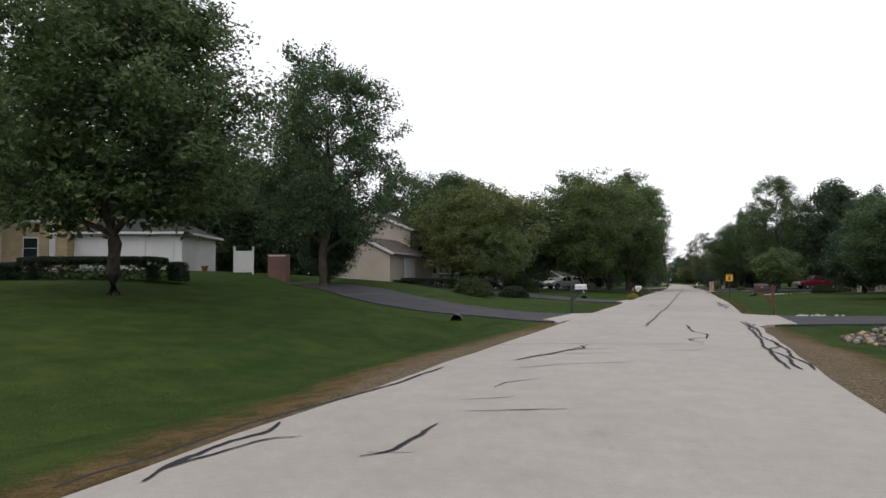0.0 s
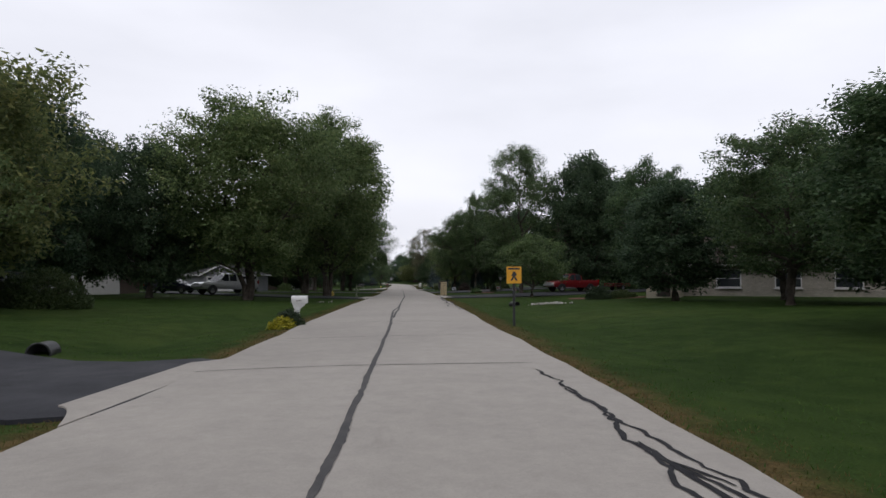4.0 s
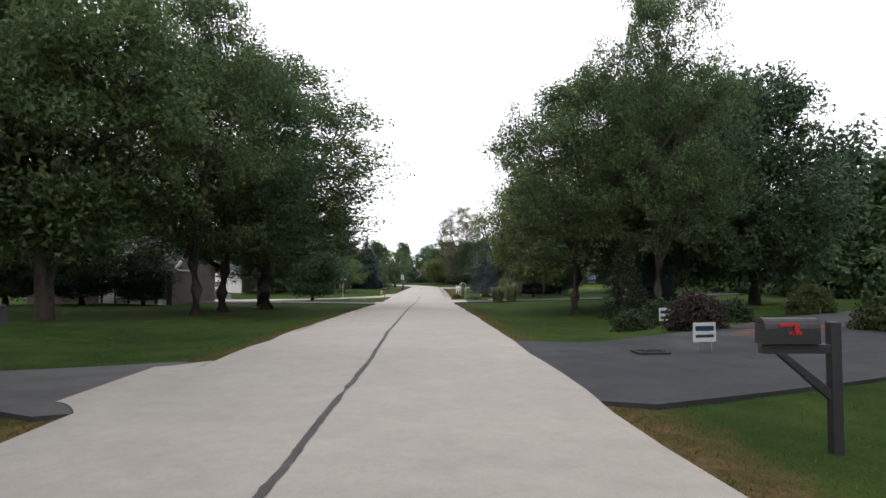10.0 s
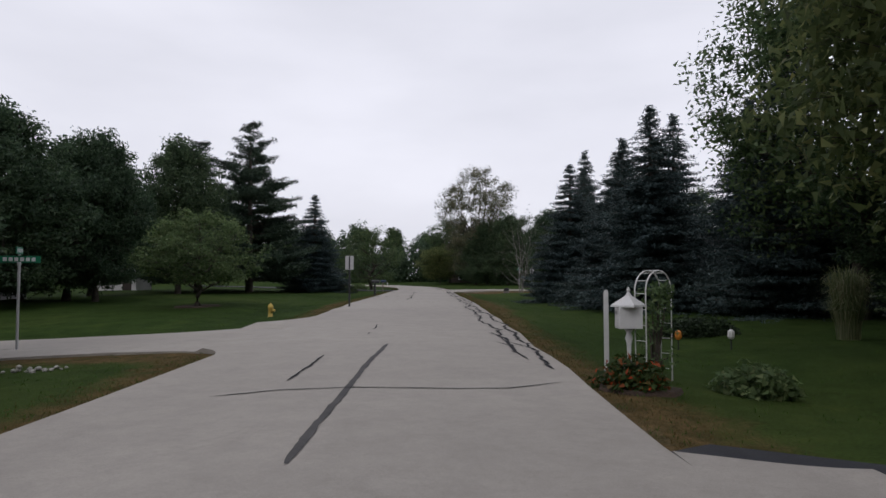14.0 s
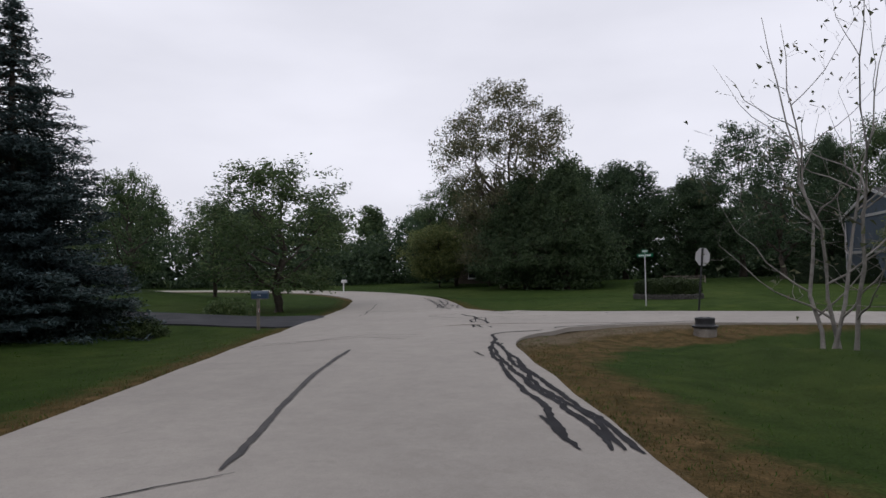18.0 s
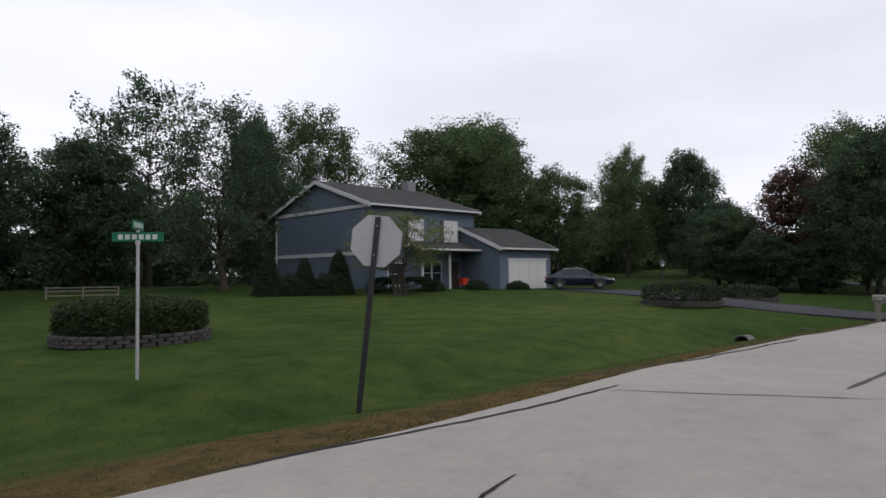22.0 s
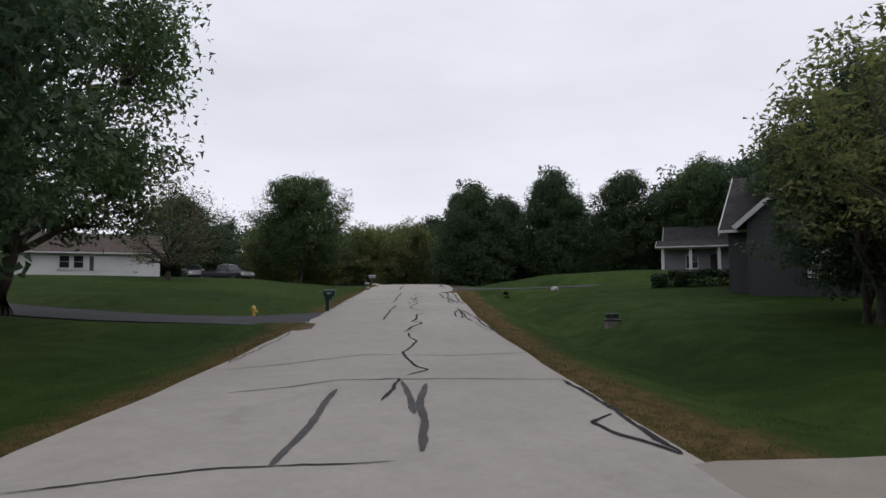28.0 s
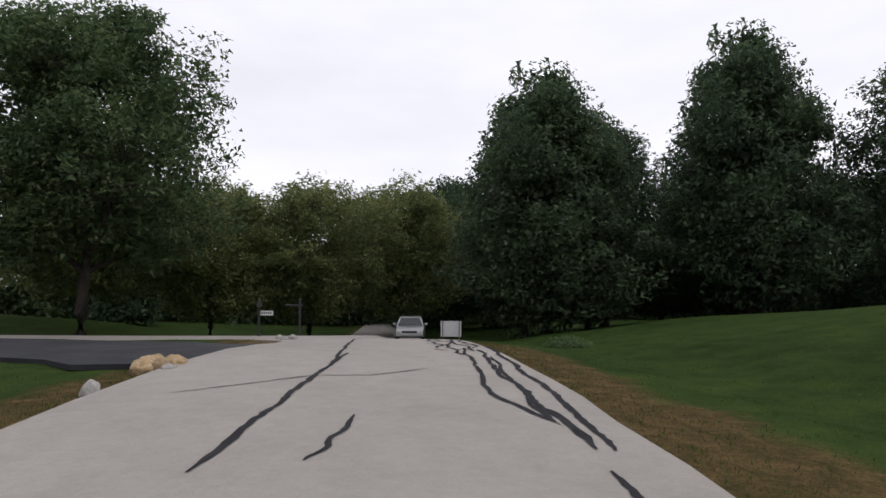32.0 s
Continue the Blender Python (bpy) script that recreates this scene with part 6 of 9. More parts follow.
M_STONEW = brickwork("pale_stone", (0.36, 0.33, 0.28), (0.28, 0.26, 0.22), (0.22, 0.2, 0.18))
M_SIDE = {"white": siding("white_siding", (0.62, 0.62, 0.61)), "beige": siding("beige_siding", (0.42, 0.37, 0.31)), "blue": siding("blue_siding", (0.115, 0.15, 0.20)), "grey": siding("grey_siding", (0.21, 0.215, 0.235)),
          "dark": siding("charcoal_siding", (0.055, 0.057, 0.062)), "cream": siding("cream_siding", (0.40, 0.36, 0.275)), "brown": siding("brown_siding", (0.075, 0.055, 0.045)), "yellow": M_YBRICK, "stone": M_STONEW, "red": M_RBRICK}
M_DARKWOOD = surface("dark_timber", (0.03, 0.022, 0.018), (0.05, 0.038, 0.03), 3.0, 40.0, 0.8, 0.0, 0.3)
M_CHIM = surface("chimney_stone", (0.16, 0.14, 0.12), (0.26, 0.24, 0.21), 3.0, 25.0, 0.9, 0.0, 0.5)


def frame_of(a, b, z=None):
    """Local frame of a house: x from a to b along its front, y away from the viewer, on the ground."""
    a, b = Vector((*a, 0)), Vector((*b, 0))
    x = (b - a).normalized()
    zz = gz(*((a + b) / 2).to_2d()) if z is None else z
    m = Matrix.Identity(4)
    m.col[0][:3], m.col[1][:3], m.col[2][:3] = x, Vector((0, 0, 1)).cross(x), (0, 0, 1)
    m.translation = (a.x, a.y, zz)
    return m


def house(label, m, blocks, openings, extras=()):
    """blocks: x0, x1, y0, y1, base, eaves, ridge axis ('x', 'y' or 'h' for hipped), roof rise, wall key, roof material."""
    h = thing("house", label, "house", m)
    for x0, x1, y0, y1, zb, ze, axis, rise, wall, roof in blocks:
        bm = bmesh.new()
        th = 0.2
        if axis == "h" or axis == "flat":
            add_box(bm, ((x0 + x1) / 2, (y0 + y1) / 2, (zb + ze) / 2), (x1 - x0, y1 - y0, ze - zb))
        elif axis == "x":
            ym = (y0 + y1) / 2
            add_prism(bm, [(y0, zb), (y1, zb), (y1, ze), (ym, ze + rise), (y0, ze)], x0, x1, "x")
        else:
            xm = (x0 + x1) / 2
            add_prism(bm, [(x0, zb), (x1, zb), (x1, ze), (xm, ze + rise), (x0, ze)], y0, y1, "y")
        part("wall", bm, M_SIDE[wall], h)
        o = 0.45
        bm = bmesh.new()
        if axis == "h":
            w, d = (x1 - x0) / 2 + o, (y1 - y0) / 2 + o
            cx, cy = (x0 + x1) / 2, (y0 + y1) / 2
            if w > d:
                top = [(cx - w + d, cy), (cx + w - d, cy)]
            else:
                top = [(cx, cy - d + w), (cx, cy + d - w)]
            low = [bm.verts.new((cx + sx * w, cy + sy * d, ze)) for sx, sy in ((-1, -1), (1, -1), (1, 1), (-1, 1))]
            up = [bm.verts.new((x, y, ze + rise)) for x, y in top]
            if w > d:
                for f in ((low[0], low[1], up[1], up[0]), (low[1], low[2], up[1]), (low[2], low[3], up[0], up[1]), (low[3], low[0], up[0])):
                    bm.faces.new(f)
            else:
                for f in ((low[0], low[1], up[0]), (low[1], low[2], up[1], up[0]), (low[2], low[3], up[1]), (low[3], low[0], up[0], up[1])):
                    bm.faces.new(f)
            bm.faces.new(low[::-1])
            part("roof", bm, roof, h)
            bm = bmesh.new()
            for c, s in (((cx, cy - d, ze - 0.06), (2 * w, 0.1, 0.16)), ((cx, cy + d, ze - 0.06), (2 * w, 0.1, 0.16)), ((cx - w, cy, ze - 0.06), (0.1, 2 * d - 0.1, 0.16)), ((cx + w, cy, ze - 0.06), (0.1, 2 * d - 0.1, 0.16))):
                add_box(bm, c, s)
            part("gutter", bm, M_TRIM, h, "white gutter")
        elif axis != "flat":
            lo, hi = (y0, y1) if axis == "x" else (x0, x1)
            e0, e1 = (x0, x1) if axis == "x" else (y0, y1)
            mid, half = (lo + hi) / 2, (hi - lo) / 2
            k = rise / half
            for sgn in (-1, 1):
                bm = bmesh.new()
                ed = mid + sgn * (half + o)
                add_prism(bm, [(mid, ze + rise + 0.02), (ed, ze - k * o + 0.02), (ed, ze - k * o + th), (mid, ze + rise + th + 0.02)], e0 - o * 0.7, e1 + o * 0.7, axis)
                part("roof", bm, roof, h)
                for ee in (e0 - o * 0.7 - 0.03, e1 + o * 0.7 + 0.03):
                    bm = bmesh.new()
                    add_prism(bm, [(mid, ze + rise - 0.06), (ed, ze - k * o - 0.08), (ed, ze - k * o + th), (mid, ze + rise + th)], ee - 0.03, ee + 0.03, axis)
                    part("bargeboard", bm, M_TRIM, h, "white bargeboard")
                bm = bmesh.new()
                g = (ed + sgn * 0.06, ze - k * o + 0.1)
                add_box(bm, ((e0 + e1) / 2, g[0], g[1]) if axis == "x" else (g[0], (e0 + e1) / 2, g[1]), (e1 - e0 + o * 1.4, 0.12, 0.13) if axis == "x" else (0.12, e1 - e0 + o * 1.4, 0.13))
                part("gutter", bm, M_TRIM, h, "white gutter")
    for kind, face, u, z, w, hh, at in openings:
        # face 'f' front (plane y = at), 'r' right side (plane x = at), 'l' left side
        def put(name, du, dz, sw, sh, out, thick, mat, parent, label=""):
            d = out
            c = {"f": (u + du, at - d, z + dz), "r": (at + d, u + du, z + dz), "l": (at - d, u + du, z + dz)}[face]
            s = (sw, thick, sh) if face == "f" else (thick, sw, sh)
            return box_part(name, c, s, mat, parent, label, 0.0)
        if kind == "window":
            fr = put("window", 0, hh / 2, w + 0.16, hh + 0.16, 0.02, 0.08, M_TRIM, h, "white framed window")
            put("pane", 0, hh * 0.26, w, hh * 0.46, 0.065, 0.02, M_PANE, fr)
            put("pane", 0, hh * 0.75, w, hh * 0.46, 0.065, 0.02, M_PANE, fr)
            put("sill", 0, -0.1, w + 0.3, 0.06, 0.07, 0.14, M_TRIM, fr)
        elif kind == "blind":
            fr = put("window", 0, hh / 2, w + 0.16, hh + 0.16, 0.02, 0.08, M_TRIM, h, "white framed window with a drawn blind")
            for k in (-1, 1):
                put("blind", k * w / 4, hh / 2, w / 2 - 0.05, hh, 0.065, 0.02, M_WHITE, fr)
            put("shutter", -w / 2 - 0.3, hh / 2, 0.36, hh + 0.1, 0.03, 0.06, M_SIDE["dark"], fr)
        elif kind == "garage":
            d = put("garage_door", 0, hh / 2, w, hh, 0.015, 0.06, M_WHITE, h, "white panelled garage door")
            for r in range(4):
                for c in range(4):
                    put("panel", (c - 1.5) * w / 4, hh * (r + 0.5) / 4, w / 4 - 0.12, hh / 4 - 0.1, 0.05, 0.03, M_WHITE, d)
            put("door_frame", 0, hh + 0.08, w + 0.3, 0.14, 0.03, 0.1, M_TRIM, h)
        elif kind == "lights":
            d = put("garage_door", 0, hh / 2, w, hh, 0.015, 0.06, M_WHITE, h, "white garage door with a row of small windows")
            for c in range(4):
                put("pane", (c - 1.5) * w / 4, hh * 0.86, w / 4 - 0.25, 0.26, 0.05, 0.03, M_PANE, d)
                for r in range(3):
                    put("panel", (c - 1.5) * w / 4, hh * (r * 0.24 + 0.13), w / 4 - 0.14, hh * 0.2, 0.05, 0.03, M_WHITE, d)
        elif kind == "door":
            d = put("door", 0, hh / 2, w, hh, 0.02, 0.06, M_DARKWOOD, h, "dark front door")
            put("handle", w * 0.38, hh * 0.48, 0.05, 0.12, 0.08, 0.05, M_TRIM, d)
        elif kind == "band":
            put("trim_band", 0, hh / 2, w, hh, 0.03, 0.06, M_TRIM, h, "white trim band")
        elif kind == "beam":
            put("timber", 0, hh / 2, w, hh, 0.03, 0.06, M_DARKWOOD, h, "dark timber on a pale wall")
        elif kind == "pilaster":
            put("pilaster", 0, hh / 2, w, hh, 0.08, 0.2, M_TRIM, h, "white pilaster")
    for name, c, s, mat, lab in extras:
        box_part(name, c, s, mat, h, lab, 0.01)
    return h


# yellow brick house with white garage
house("yellow brick house with white pilasters and white garage", frame_of((-40.1, 32.5), (-31.9, 35.7), gz(-30.2, 36) + 0.1), [
    (0.2, 7.6, 0, 7, -0.4, 2.65, "h", 1.9, "white", M_SHINGLE), (-11, 0.2, -0.9, 8, -0.4, 5.5, "h", 2.0, "yellow", M_SHINGLE)],
    [("garage", "f", 2.9, 0, 4.4, 2.1, 0), ("band", "f", 6.3, 0.05, 1.5, 2.05, 0), ("window", "f", -2.2, 0.8, 0.9, 1.4, -0.9), ("window", "f", -7.2, 0.8, 1.2, 1.5, -0.9), ("window", "f", -2.2, 3.4, 0.9, 1.2, -0.9), ("window", "f", -7.2, 3.4, 1.2, 1.2, -0.9),
     ("pilaster", "f", -0.7, 0, 0.36, 5.4, -0.9), ("pilaster", "f", -4.4, 0, 0.36, 5.4, -0.9), ("pilaster", "f", -10.4, 0, 0.36, 5.4, -0.9)])
# beige house with a side garage
house("beige sided house with brown roof and garage wing", frame_of((-31.3, 54.0), (-25.9, 54.0)), [
    (0, 5.4, 0, 7.5, -0.4, 2.7, "y", 1.3, "beige", M_SHINGLE_B), (-6.5, 4.2, 7.5, 16, -0.4, 5.4, "y", 2.1, "beige", M_SHINGLE_B)],
    [("garage", "r", 4.6, 0, 2.6, 2.1, 5.4), ("window", "r", 10, 3.2, 1.0, 1.2, 4.2), ("window", "r", 12.6, 3.2, 1.0, 1.2, 4.2), ("window", "r", 14.4, 0.8, 1.0, 1.3, 4.2)])
# brick shed among the trees
house("small red brick shed", frame_of((-31.6, 43.2), (-30.3, 43.7)), [(0, 1.4, 0, 1.6, -0.3, 2.3, "flat", 0, "red", M_SHINGLE)], [("band", "f", 0.7, 2.12, 1.4, 0.1, 0)])
# long cream ranch house
house("long cream ranch house with gabled porch", frame_of((18.5, 85.0), (32.5, 76.9), gz(22, 84)), [
    (0.5, 16, 1.5, 9, -0.4, 2.5, "x", 2.0, "stone", M_SHINGLE_B), (-0.3, 2.2, -0.8, 2.5, -0.4, 2.5, "y", 1.2, "cream", M_SHINGLE_B)],
    [("door", "f", 1.0, 0, 0.95, 2.05, -0.8), ("window", "f", 5.4, 0.7, 1.6, 1.3, 1.5), ("window", "f", 9.4, 0.7, 1.6, 1.3, 1.5), ("window", "f", 13.2, 0.7, 1.6, 1.3, 1.5)],
    [("chimney", (2.6, 5, 4.9), (1.1, 0.8, 1.6), M_CHIM, "stone chimney"), ("chimney_cap", (2.6, 5, 5.75), (1.4, 1.1, 0.1), M_TRIM, "white chimney cap")])
# brown house behind the maples
house("brown house with pale gable and stone base", frame_of((-33.5, 96.6), (-25.5, 100.6)), [(0, 8, 0, 8, -0.4, 2.7, "y", 2.6, "brown", M_SHINGLE), (-7, 0, 1, 9, -0.4, 2.6, "x", 2.2, "stone", M_SHINGLE)],
      [("garage", "f", 4.2, 0, 4.2, 2.1, 0), ("window", "f", -3.4, 0.8, 1.6, 1.3, 1)])
# grey ranch with gabled garage
house("grey ranch house with white double garage door", frame_of((-29.0, 121.2), (-19.1, 121.0), gz(-24.5, 120) - 0.05), [
    (-0.6, 8.6, 1.6, 9, -0.4, 2.15, "h", 1.35, "grey", M_SHINGLE), (2.2, 7.1, 0, 5, -0.4, 2.15, "y", 1.25, "grey", M_SHINGLE)],
    [("lights", "f", 4.65, 0, 3.7, 1.9, 0), ("window", "f", 4.65, 2.4, 0.36, 0.5, 0), ("window", "f", 7.9, 0.8, 0.4, 0.9, 1.6)])
# half-timbered house
house("half-timbered white house with dark beams", frame_of((-30.1, 159.0), (-19.3, 158.4)), [(0, 11, 0, 8, -0.4, 2.6, "x", 2.4, "brown", M_SHINGLE), (6.2, 10.6, -1.2, 3, -0.4, 2.7, "y", 1.8, "white", M_SHINGLE)],
      [("beam", "f", 6.4, 0, 0.16, 2.7, -1.2), ("beam", "f", 7.4, 0, 0.14, 2.9, -1.2), ("beam", "f", 8.4, 0, 0.14, 3.6, -1.2), ("beam", "f", 9.4, 0, 0.14, 2.9, -1.2), ("beam", "f", 10.4, 0, 0.16, 2.7, -1.2), ("beam", "f", 8.4, 1.4, 4.2, 0.14, -1.21), ("window", "f", 7.9, 0.5, 0.7, 0.8, -1.2), ("window", "f", 3, 0.8, 1.4, 1.2, 0)])
# white garage house on the side street
house("white house with wide gabled garage", frame_of((-33.6, 197.4), (-25.6, 197.2), gz(-29.4, 196.6) + 0.02), [(0, 8.0, 0, 9, -0.6, 2.35, "y", 1.4, "white", M_SHINGLE), (-8.5, 0, 2.0, 9, -0.6, 2.4, "x", 1.8, "white", M_SHINGLE)],
      [("garage", "f", 3.8, 0, 4.8, 2.1, 0), ("band", "f", 4.0, 2.25, 7.6, 0.12, 0), ("window", "f", -4, 0.8, 1.2, 1.2, 2.0)])
house("low white garden shed beside trees", frame_of((-30.8, 224.4), (-27.0, 224.3)), [(0, 3.8, 0, 3, -0.2, 1.9, "x", 0.8, "white", M_SHINGLE)], [("door", "f", 3.0, 0, 0.8, 1.7, 0)])
# distant house behind the cottonwood
house("two-storey brown house half hidden by trees", frame_of((2.5, 298), (11, 297)), [(0, 9, 0, 8, -0.3, 5.2, "y", 2.4, "brown", M_SHINGLE)], [("window", "f", 2.4, 3.2, 1.0, 1.3, 0), ("window", "f", 6.4, 3.2, 1.0, 1.3, 0), ("window", "f", 2.4, 0.7, 1.0, 1.3, 0)])
# blue house at the corner
house("two-storey blue house with white bands and garage wing", frame_of((43.9, 257.7), (49.7, 256.5), gz(47, 256) + 0.02), [
    (0, 5.9, 0, 7.2, -0.4, 3.0, "x", 1.45, "blue", M_SHINGLE), (-8.5, 1.4, 3.8, 16, -0.5, 5.85, "x", 2.0, "blue", M_SHINGLE), (-5.4, 0, 2.2, 3.8, 2.75, 2.92, "x", 0.3, "blue", M_SHINGLE)],
    [("garage", "f", 3.1, 0, 4.4, 2.1, 0), ("blind", "f", -1.1, 3.55, 1.25, 1.45, 3.8), ("blind", "f", -4.5, 3.55, 1.25, 1.45, 3.8), ("window", "f", -2.6, 0.45, 0.8, 1.6, 3.8), ("window", "f", -3.6, 0.45, 0.8, 1.6, 3.8), ("window", "f", -6.4, 0.45, 1.3, 1.5, 3.8), ("door", "f", -0.8, 0, 0.95, 2.05, 3.8),
     ("band", "l", 9.9, 2.5, 12.2, 0.26, -8.5), ("band", "l", 9.9, 5.68, 12.2, 0.24, -8.5)],
    [("chimney", (0.2, 9.9, 8.0), (0.8, 0.8, 1.5), M_SIDE["grey"], "grey chimney"), ("downpipe", (-8.62, 15.7, 2.6), (0.1, 0.1, 5.8), M_TRIM, "white downpipe"), ("porch_post", (-5.2, 2.4, 1.2), (0.14, 0.14, 3.0), M_TRIM, ""), ("porch_post", (-2.6, 2.4, 1.2), (0.14, 0.14, 3.0), M_TRIM, ""), ("planter_box", (-0.9, 2.7, 0.62), (0.55, 0.45, 0.5), plain("orange_plastic", (0.62, 0.06, 0.02), 0.5), "orange-red planter")])
# dark grey house behind the many-stemmed tree
house("large charcoal house with white gable edges", frame_of((81.5, 206.5), (70.5, 195.8), gz(76, 200)), [(0, 15.5, 0, 9, -0.5, 3.0, "x", 2.8, "dark", M_SHINGLE), (1.0, 7, -1.6, 3, -0.5, 3.2, "y", 2.6, "dark", M_SHINGLE)],
      [("blind", "f", 4, 0.7, 1.3, 1.4, -1.6), ("window", "f", 10, 0.7, 1.4, 1.3, 0), ("band", "f", 12, 0, 7, 0.3, 0)], [("porch_post", (8.6, -1.0, 1.3), (0.2, 0.2, 2.8), M_TRIM, ""), ("porch_post", (14.6, -1.0, 1.3), (0.2, 0.2, 2.8), M_TRIM, "")])
# white ranch on the hill
house("long white ranch house on a rise", frame_of((122.8, 256.5), (127.2, 238.2), gz(125, 247) + 0.7), [(0, 18, 0, 8, -1.6, 2.5, "x", 1.9, "white", M_SHINGLE_B)],
      [("window", "f", 2.4, 0.9, 0.8, 1.2, 0), ("window", "f", 3.6, 0.9, 0.8, 1.2, 0), ("window", "f", 4.8, 0.9, 0.8, 1.2, 0), ("window", "f", 9.5, 0.9, 0.8, 1.2, 0), ("window", "f", 10.7, 0.9, 0.8, 1.2, 0), ("blind", "f", 12.6, 0.7, 0.95, 1.3, 0)])
# house with porch columns
house("house with white columned porch under a low roof", frame_of((122.0, 184.0), (112.5, 171.0), gz(118, 178)), [(0, 17, 2.4, 11, -0.6, 3.0, "x", 2.6, "grey", M_SHINGLE), (-0.5, 12, 0, 2.4, 2.75, 3.0, "x", 0.5, "white", M_SHINGLE)],
      [("window", "f", 3, 0.5, 1.2, 1.6, 2.4), ("window", "f", 8, 0.5, 1.2, 1.6, 2.4), ("door", "f", 5.5, 0, 1.0, 2.1, 2.4)],
      [("porch_column", (x, 0.25, 1.3), (0.34, 0.34, 3.0), M_TRIM, "white porch column") for x in (-0.1, 2.9, 5.9, 8.9, 11.6)])

# ---- roadside things ----
M_IRON = plain("dark_painted_steel", (0.035, 0.036, 0.04), 0.5, 0.3)
M_GALV = plain("galvanised_steel", (0.34, 0.35, 0.36), 0.45, 0.6)
M_BLACKP = plain("black_plastic", (0.022, 0.022, 0.024), 0.45)
M_GREYP = plain("taupe_plastic", (0.20, 0.18, 0.165), 0.55)
M_GREENP = plain("dark_green_plastic", (0.012, 0.035, 0.026), 0.4)
M_BLUEP = plain("navy_paint", (0.012, 0.04, 0.085), 0.4)
M_REDP = plain("red_paint", (0.42, 0.018, 0.018), 0.45)
M_MAROON = surface("maroon_paint", (0.075, 0.014, 0.014), (0.11, 0.024, 0.022), 6.0, 60.0, 0.6, 0.0, 0.2)
M_YELLOW = surface("hydrant_yellow", (0.46, 0.31, 0.045), (0.60, 0.45, 0.11), 9.0, 45.0, 0.55, 0.0, 0.15)
M_SIGNY = plain("sign_yellow", (0.75, 0.36, 0.01), 0.45)
M_SIGNG = plain("sign_green", (0.0, 0.16, 0.075), 0.45)
M_ALU = plain("bare_aluminium", (0.52, 0.52, 0.53), 0.5, 0.35)
M_PALEWOOD = surface("weathered_green_timber", (0.17, 0.20, 0.13), (0.25, 0.27, 0.19), 5.0, 50.0, 0.85, 0.0, 0.4)
M_POSTWOOD = surface("grey_timber", (0.12, 0.105, 0.085), (0.2, 0.175, 0.145), 6.0, 55.0, 0.85, 0.0, 0.4)
M_REDWOOD = surface("red_brown_timber", (0.10, 0.035, 0.02), (0.16, 0.06, 0.035), 6.0, 55.0, 0.8, 0.0, 0.4)
M_DARKRUB = plain("tyre_rubber", (0.02, 0.02, 0.021), 0.85)
M_RIM = plain("alloy_rim", (0.42, 0.43, 0.44), 0.3, 0.8)
M_LAMPR = plain("red_lens", (0.3, 0.01, 0.01), 0.2, 0.0, 0.5)
M_LAMPW = plain("clear_lens", (0.7, 0.7, 0.68), 0.15, 0.0, 0.6)
M_SOIL = surface("bare_soil", (0.035, 0.022, 0.014), (0.07, 0.045, 0.03), 4.0, 45.0, 0.95, 0.0, 0.8, 0.03)
M_MULCH = surface("red_brown_mulch", (0.07, 0.03, 0.02), (0.15, 0.07, 0.045), 7.0, 45.0, 0.95, 0.0, 0.9, 0.03)
M_ROCK = surface("pale_fieldstone", (0.19, 0.17, 0.155), (0.32, 0.295, 0.27), 4.0, 30.0, 0.85, 0.0, 0.5, 0.02, where="object", vary=0.45)
M_WROCK = surface("white_limestone", (0.34, 0.325, 0.30), (0.47, 0.455, 0.425), 5.0, 30.0, 0.85, 0.0, 0.5, 0.02, where="object", vary=0.2)
M_TROCK = surface("tan_sandstone", (0.34, 0.22, 0.10), (0.52, 0.40, 0.24), 5.0, 30.0, 0.85, 0.0, 0.5, 0.02, where="object", vary=0.35)
M_EDGE = surface("grey_edging_stone", (0.036, 0.035, 0.032), (0.075, 0.072, 0.066), 6.0, 40.0, 0.9, 0.0, 0.5, 0.01, where="object", vary=0.35)
M_CORR = surface("corrugated_culvert_steel", (0.09, 0.085, 0.08), (0.2, 0.19, 0.18), 5.0, 40.0, 0.7, 0.4, 0.3)
M_HEDGE2 = leafy("juniper_tips", (0.018, 0.03, 0.012), (0.04, 0.06, 0.021), (0.06, 0.082, 0.03), 0.25)
M_HEDGE = leafy("clipped_hedge_leaves", (0.015, 0.026, 0.014), (0.033, 0.053, 0.026), (0.046, 0.07, 0.032), 0.2)
M_SHRUB = leafy("shrub_leaves", (0.028, 0.045, 0.016), (0.07, 0.098, 0.035), (0.10, 0.115, 0.05), 0.3)
M_PURPLE = leafy("purple_shrub_leaves", (0.03, 0.018, 0.018), (0.065, 0.04, 0.036), (0.05, 0.055, 0.03), 0.3)
M_REDFL = leafy("red_flowers", (0.03, 0.055, 0.015), (0.05, 0.075, 0.02), (0.42, 0.06, 0.02), 0.3)
M_YELFL = leafy("yellow_green_flowers", (0.22, 0.2, 0.02), (0.42, 0.38, 0.03), (0.08, 0.12, 0.02), 0.3)
LEFT_A, RIGHT_A, NORTH_B, SOUTH_B = 0.0, 180.0, -102.0, 78.0


def bars(parent, c, w, h, n, material, facing="x", rows=1):
    """Writing that cannot be read or is private: plain bars."""
    for r in range(rows):
        for k in range(n):
            dx = (k - (n - 1) / 2) * w / n
            dz = ((rows - 1) / 2 - r) * h * 1.7
            p = (c[0], c[1] + dx, c[2] + dz) if facing == "x" else (c[0] + dx, c[1], c[2] + dz)
            s = (0.004, w / n * 0.62, h) if facing == "x" else (w / n * 0.62, 0.004, h)
            box_part("lettering_bar", p, s, material, parent, "", 0.0)


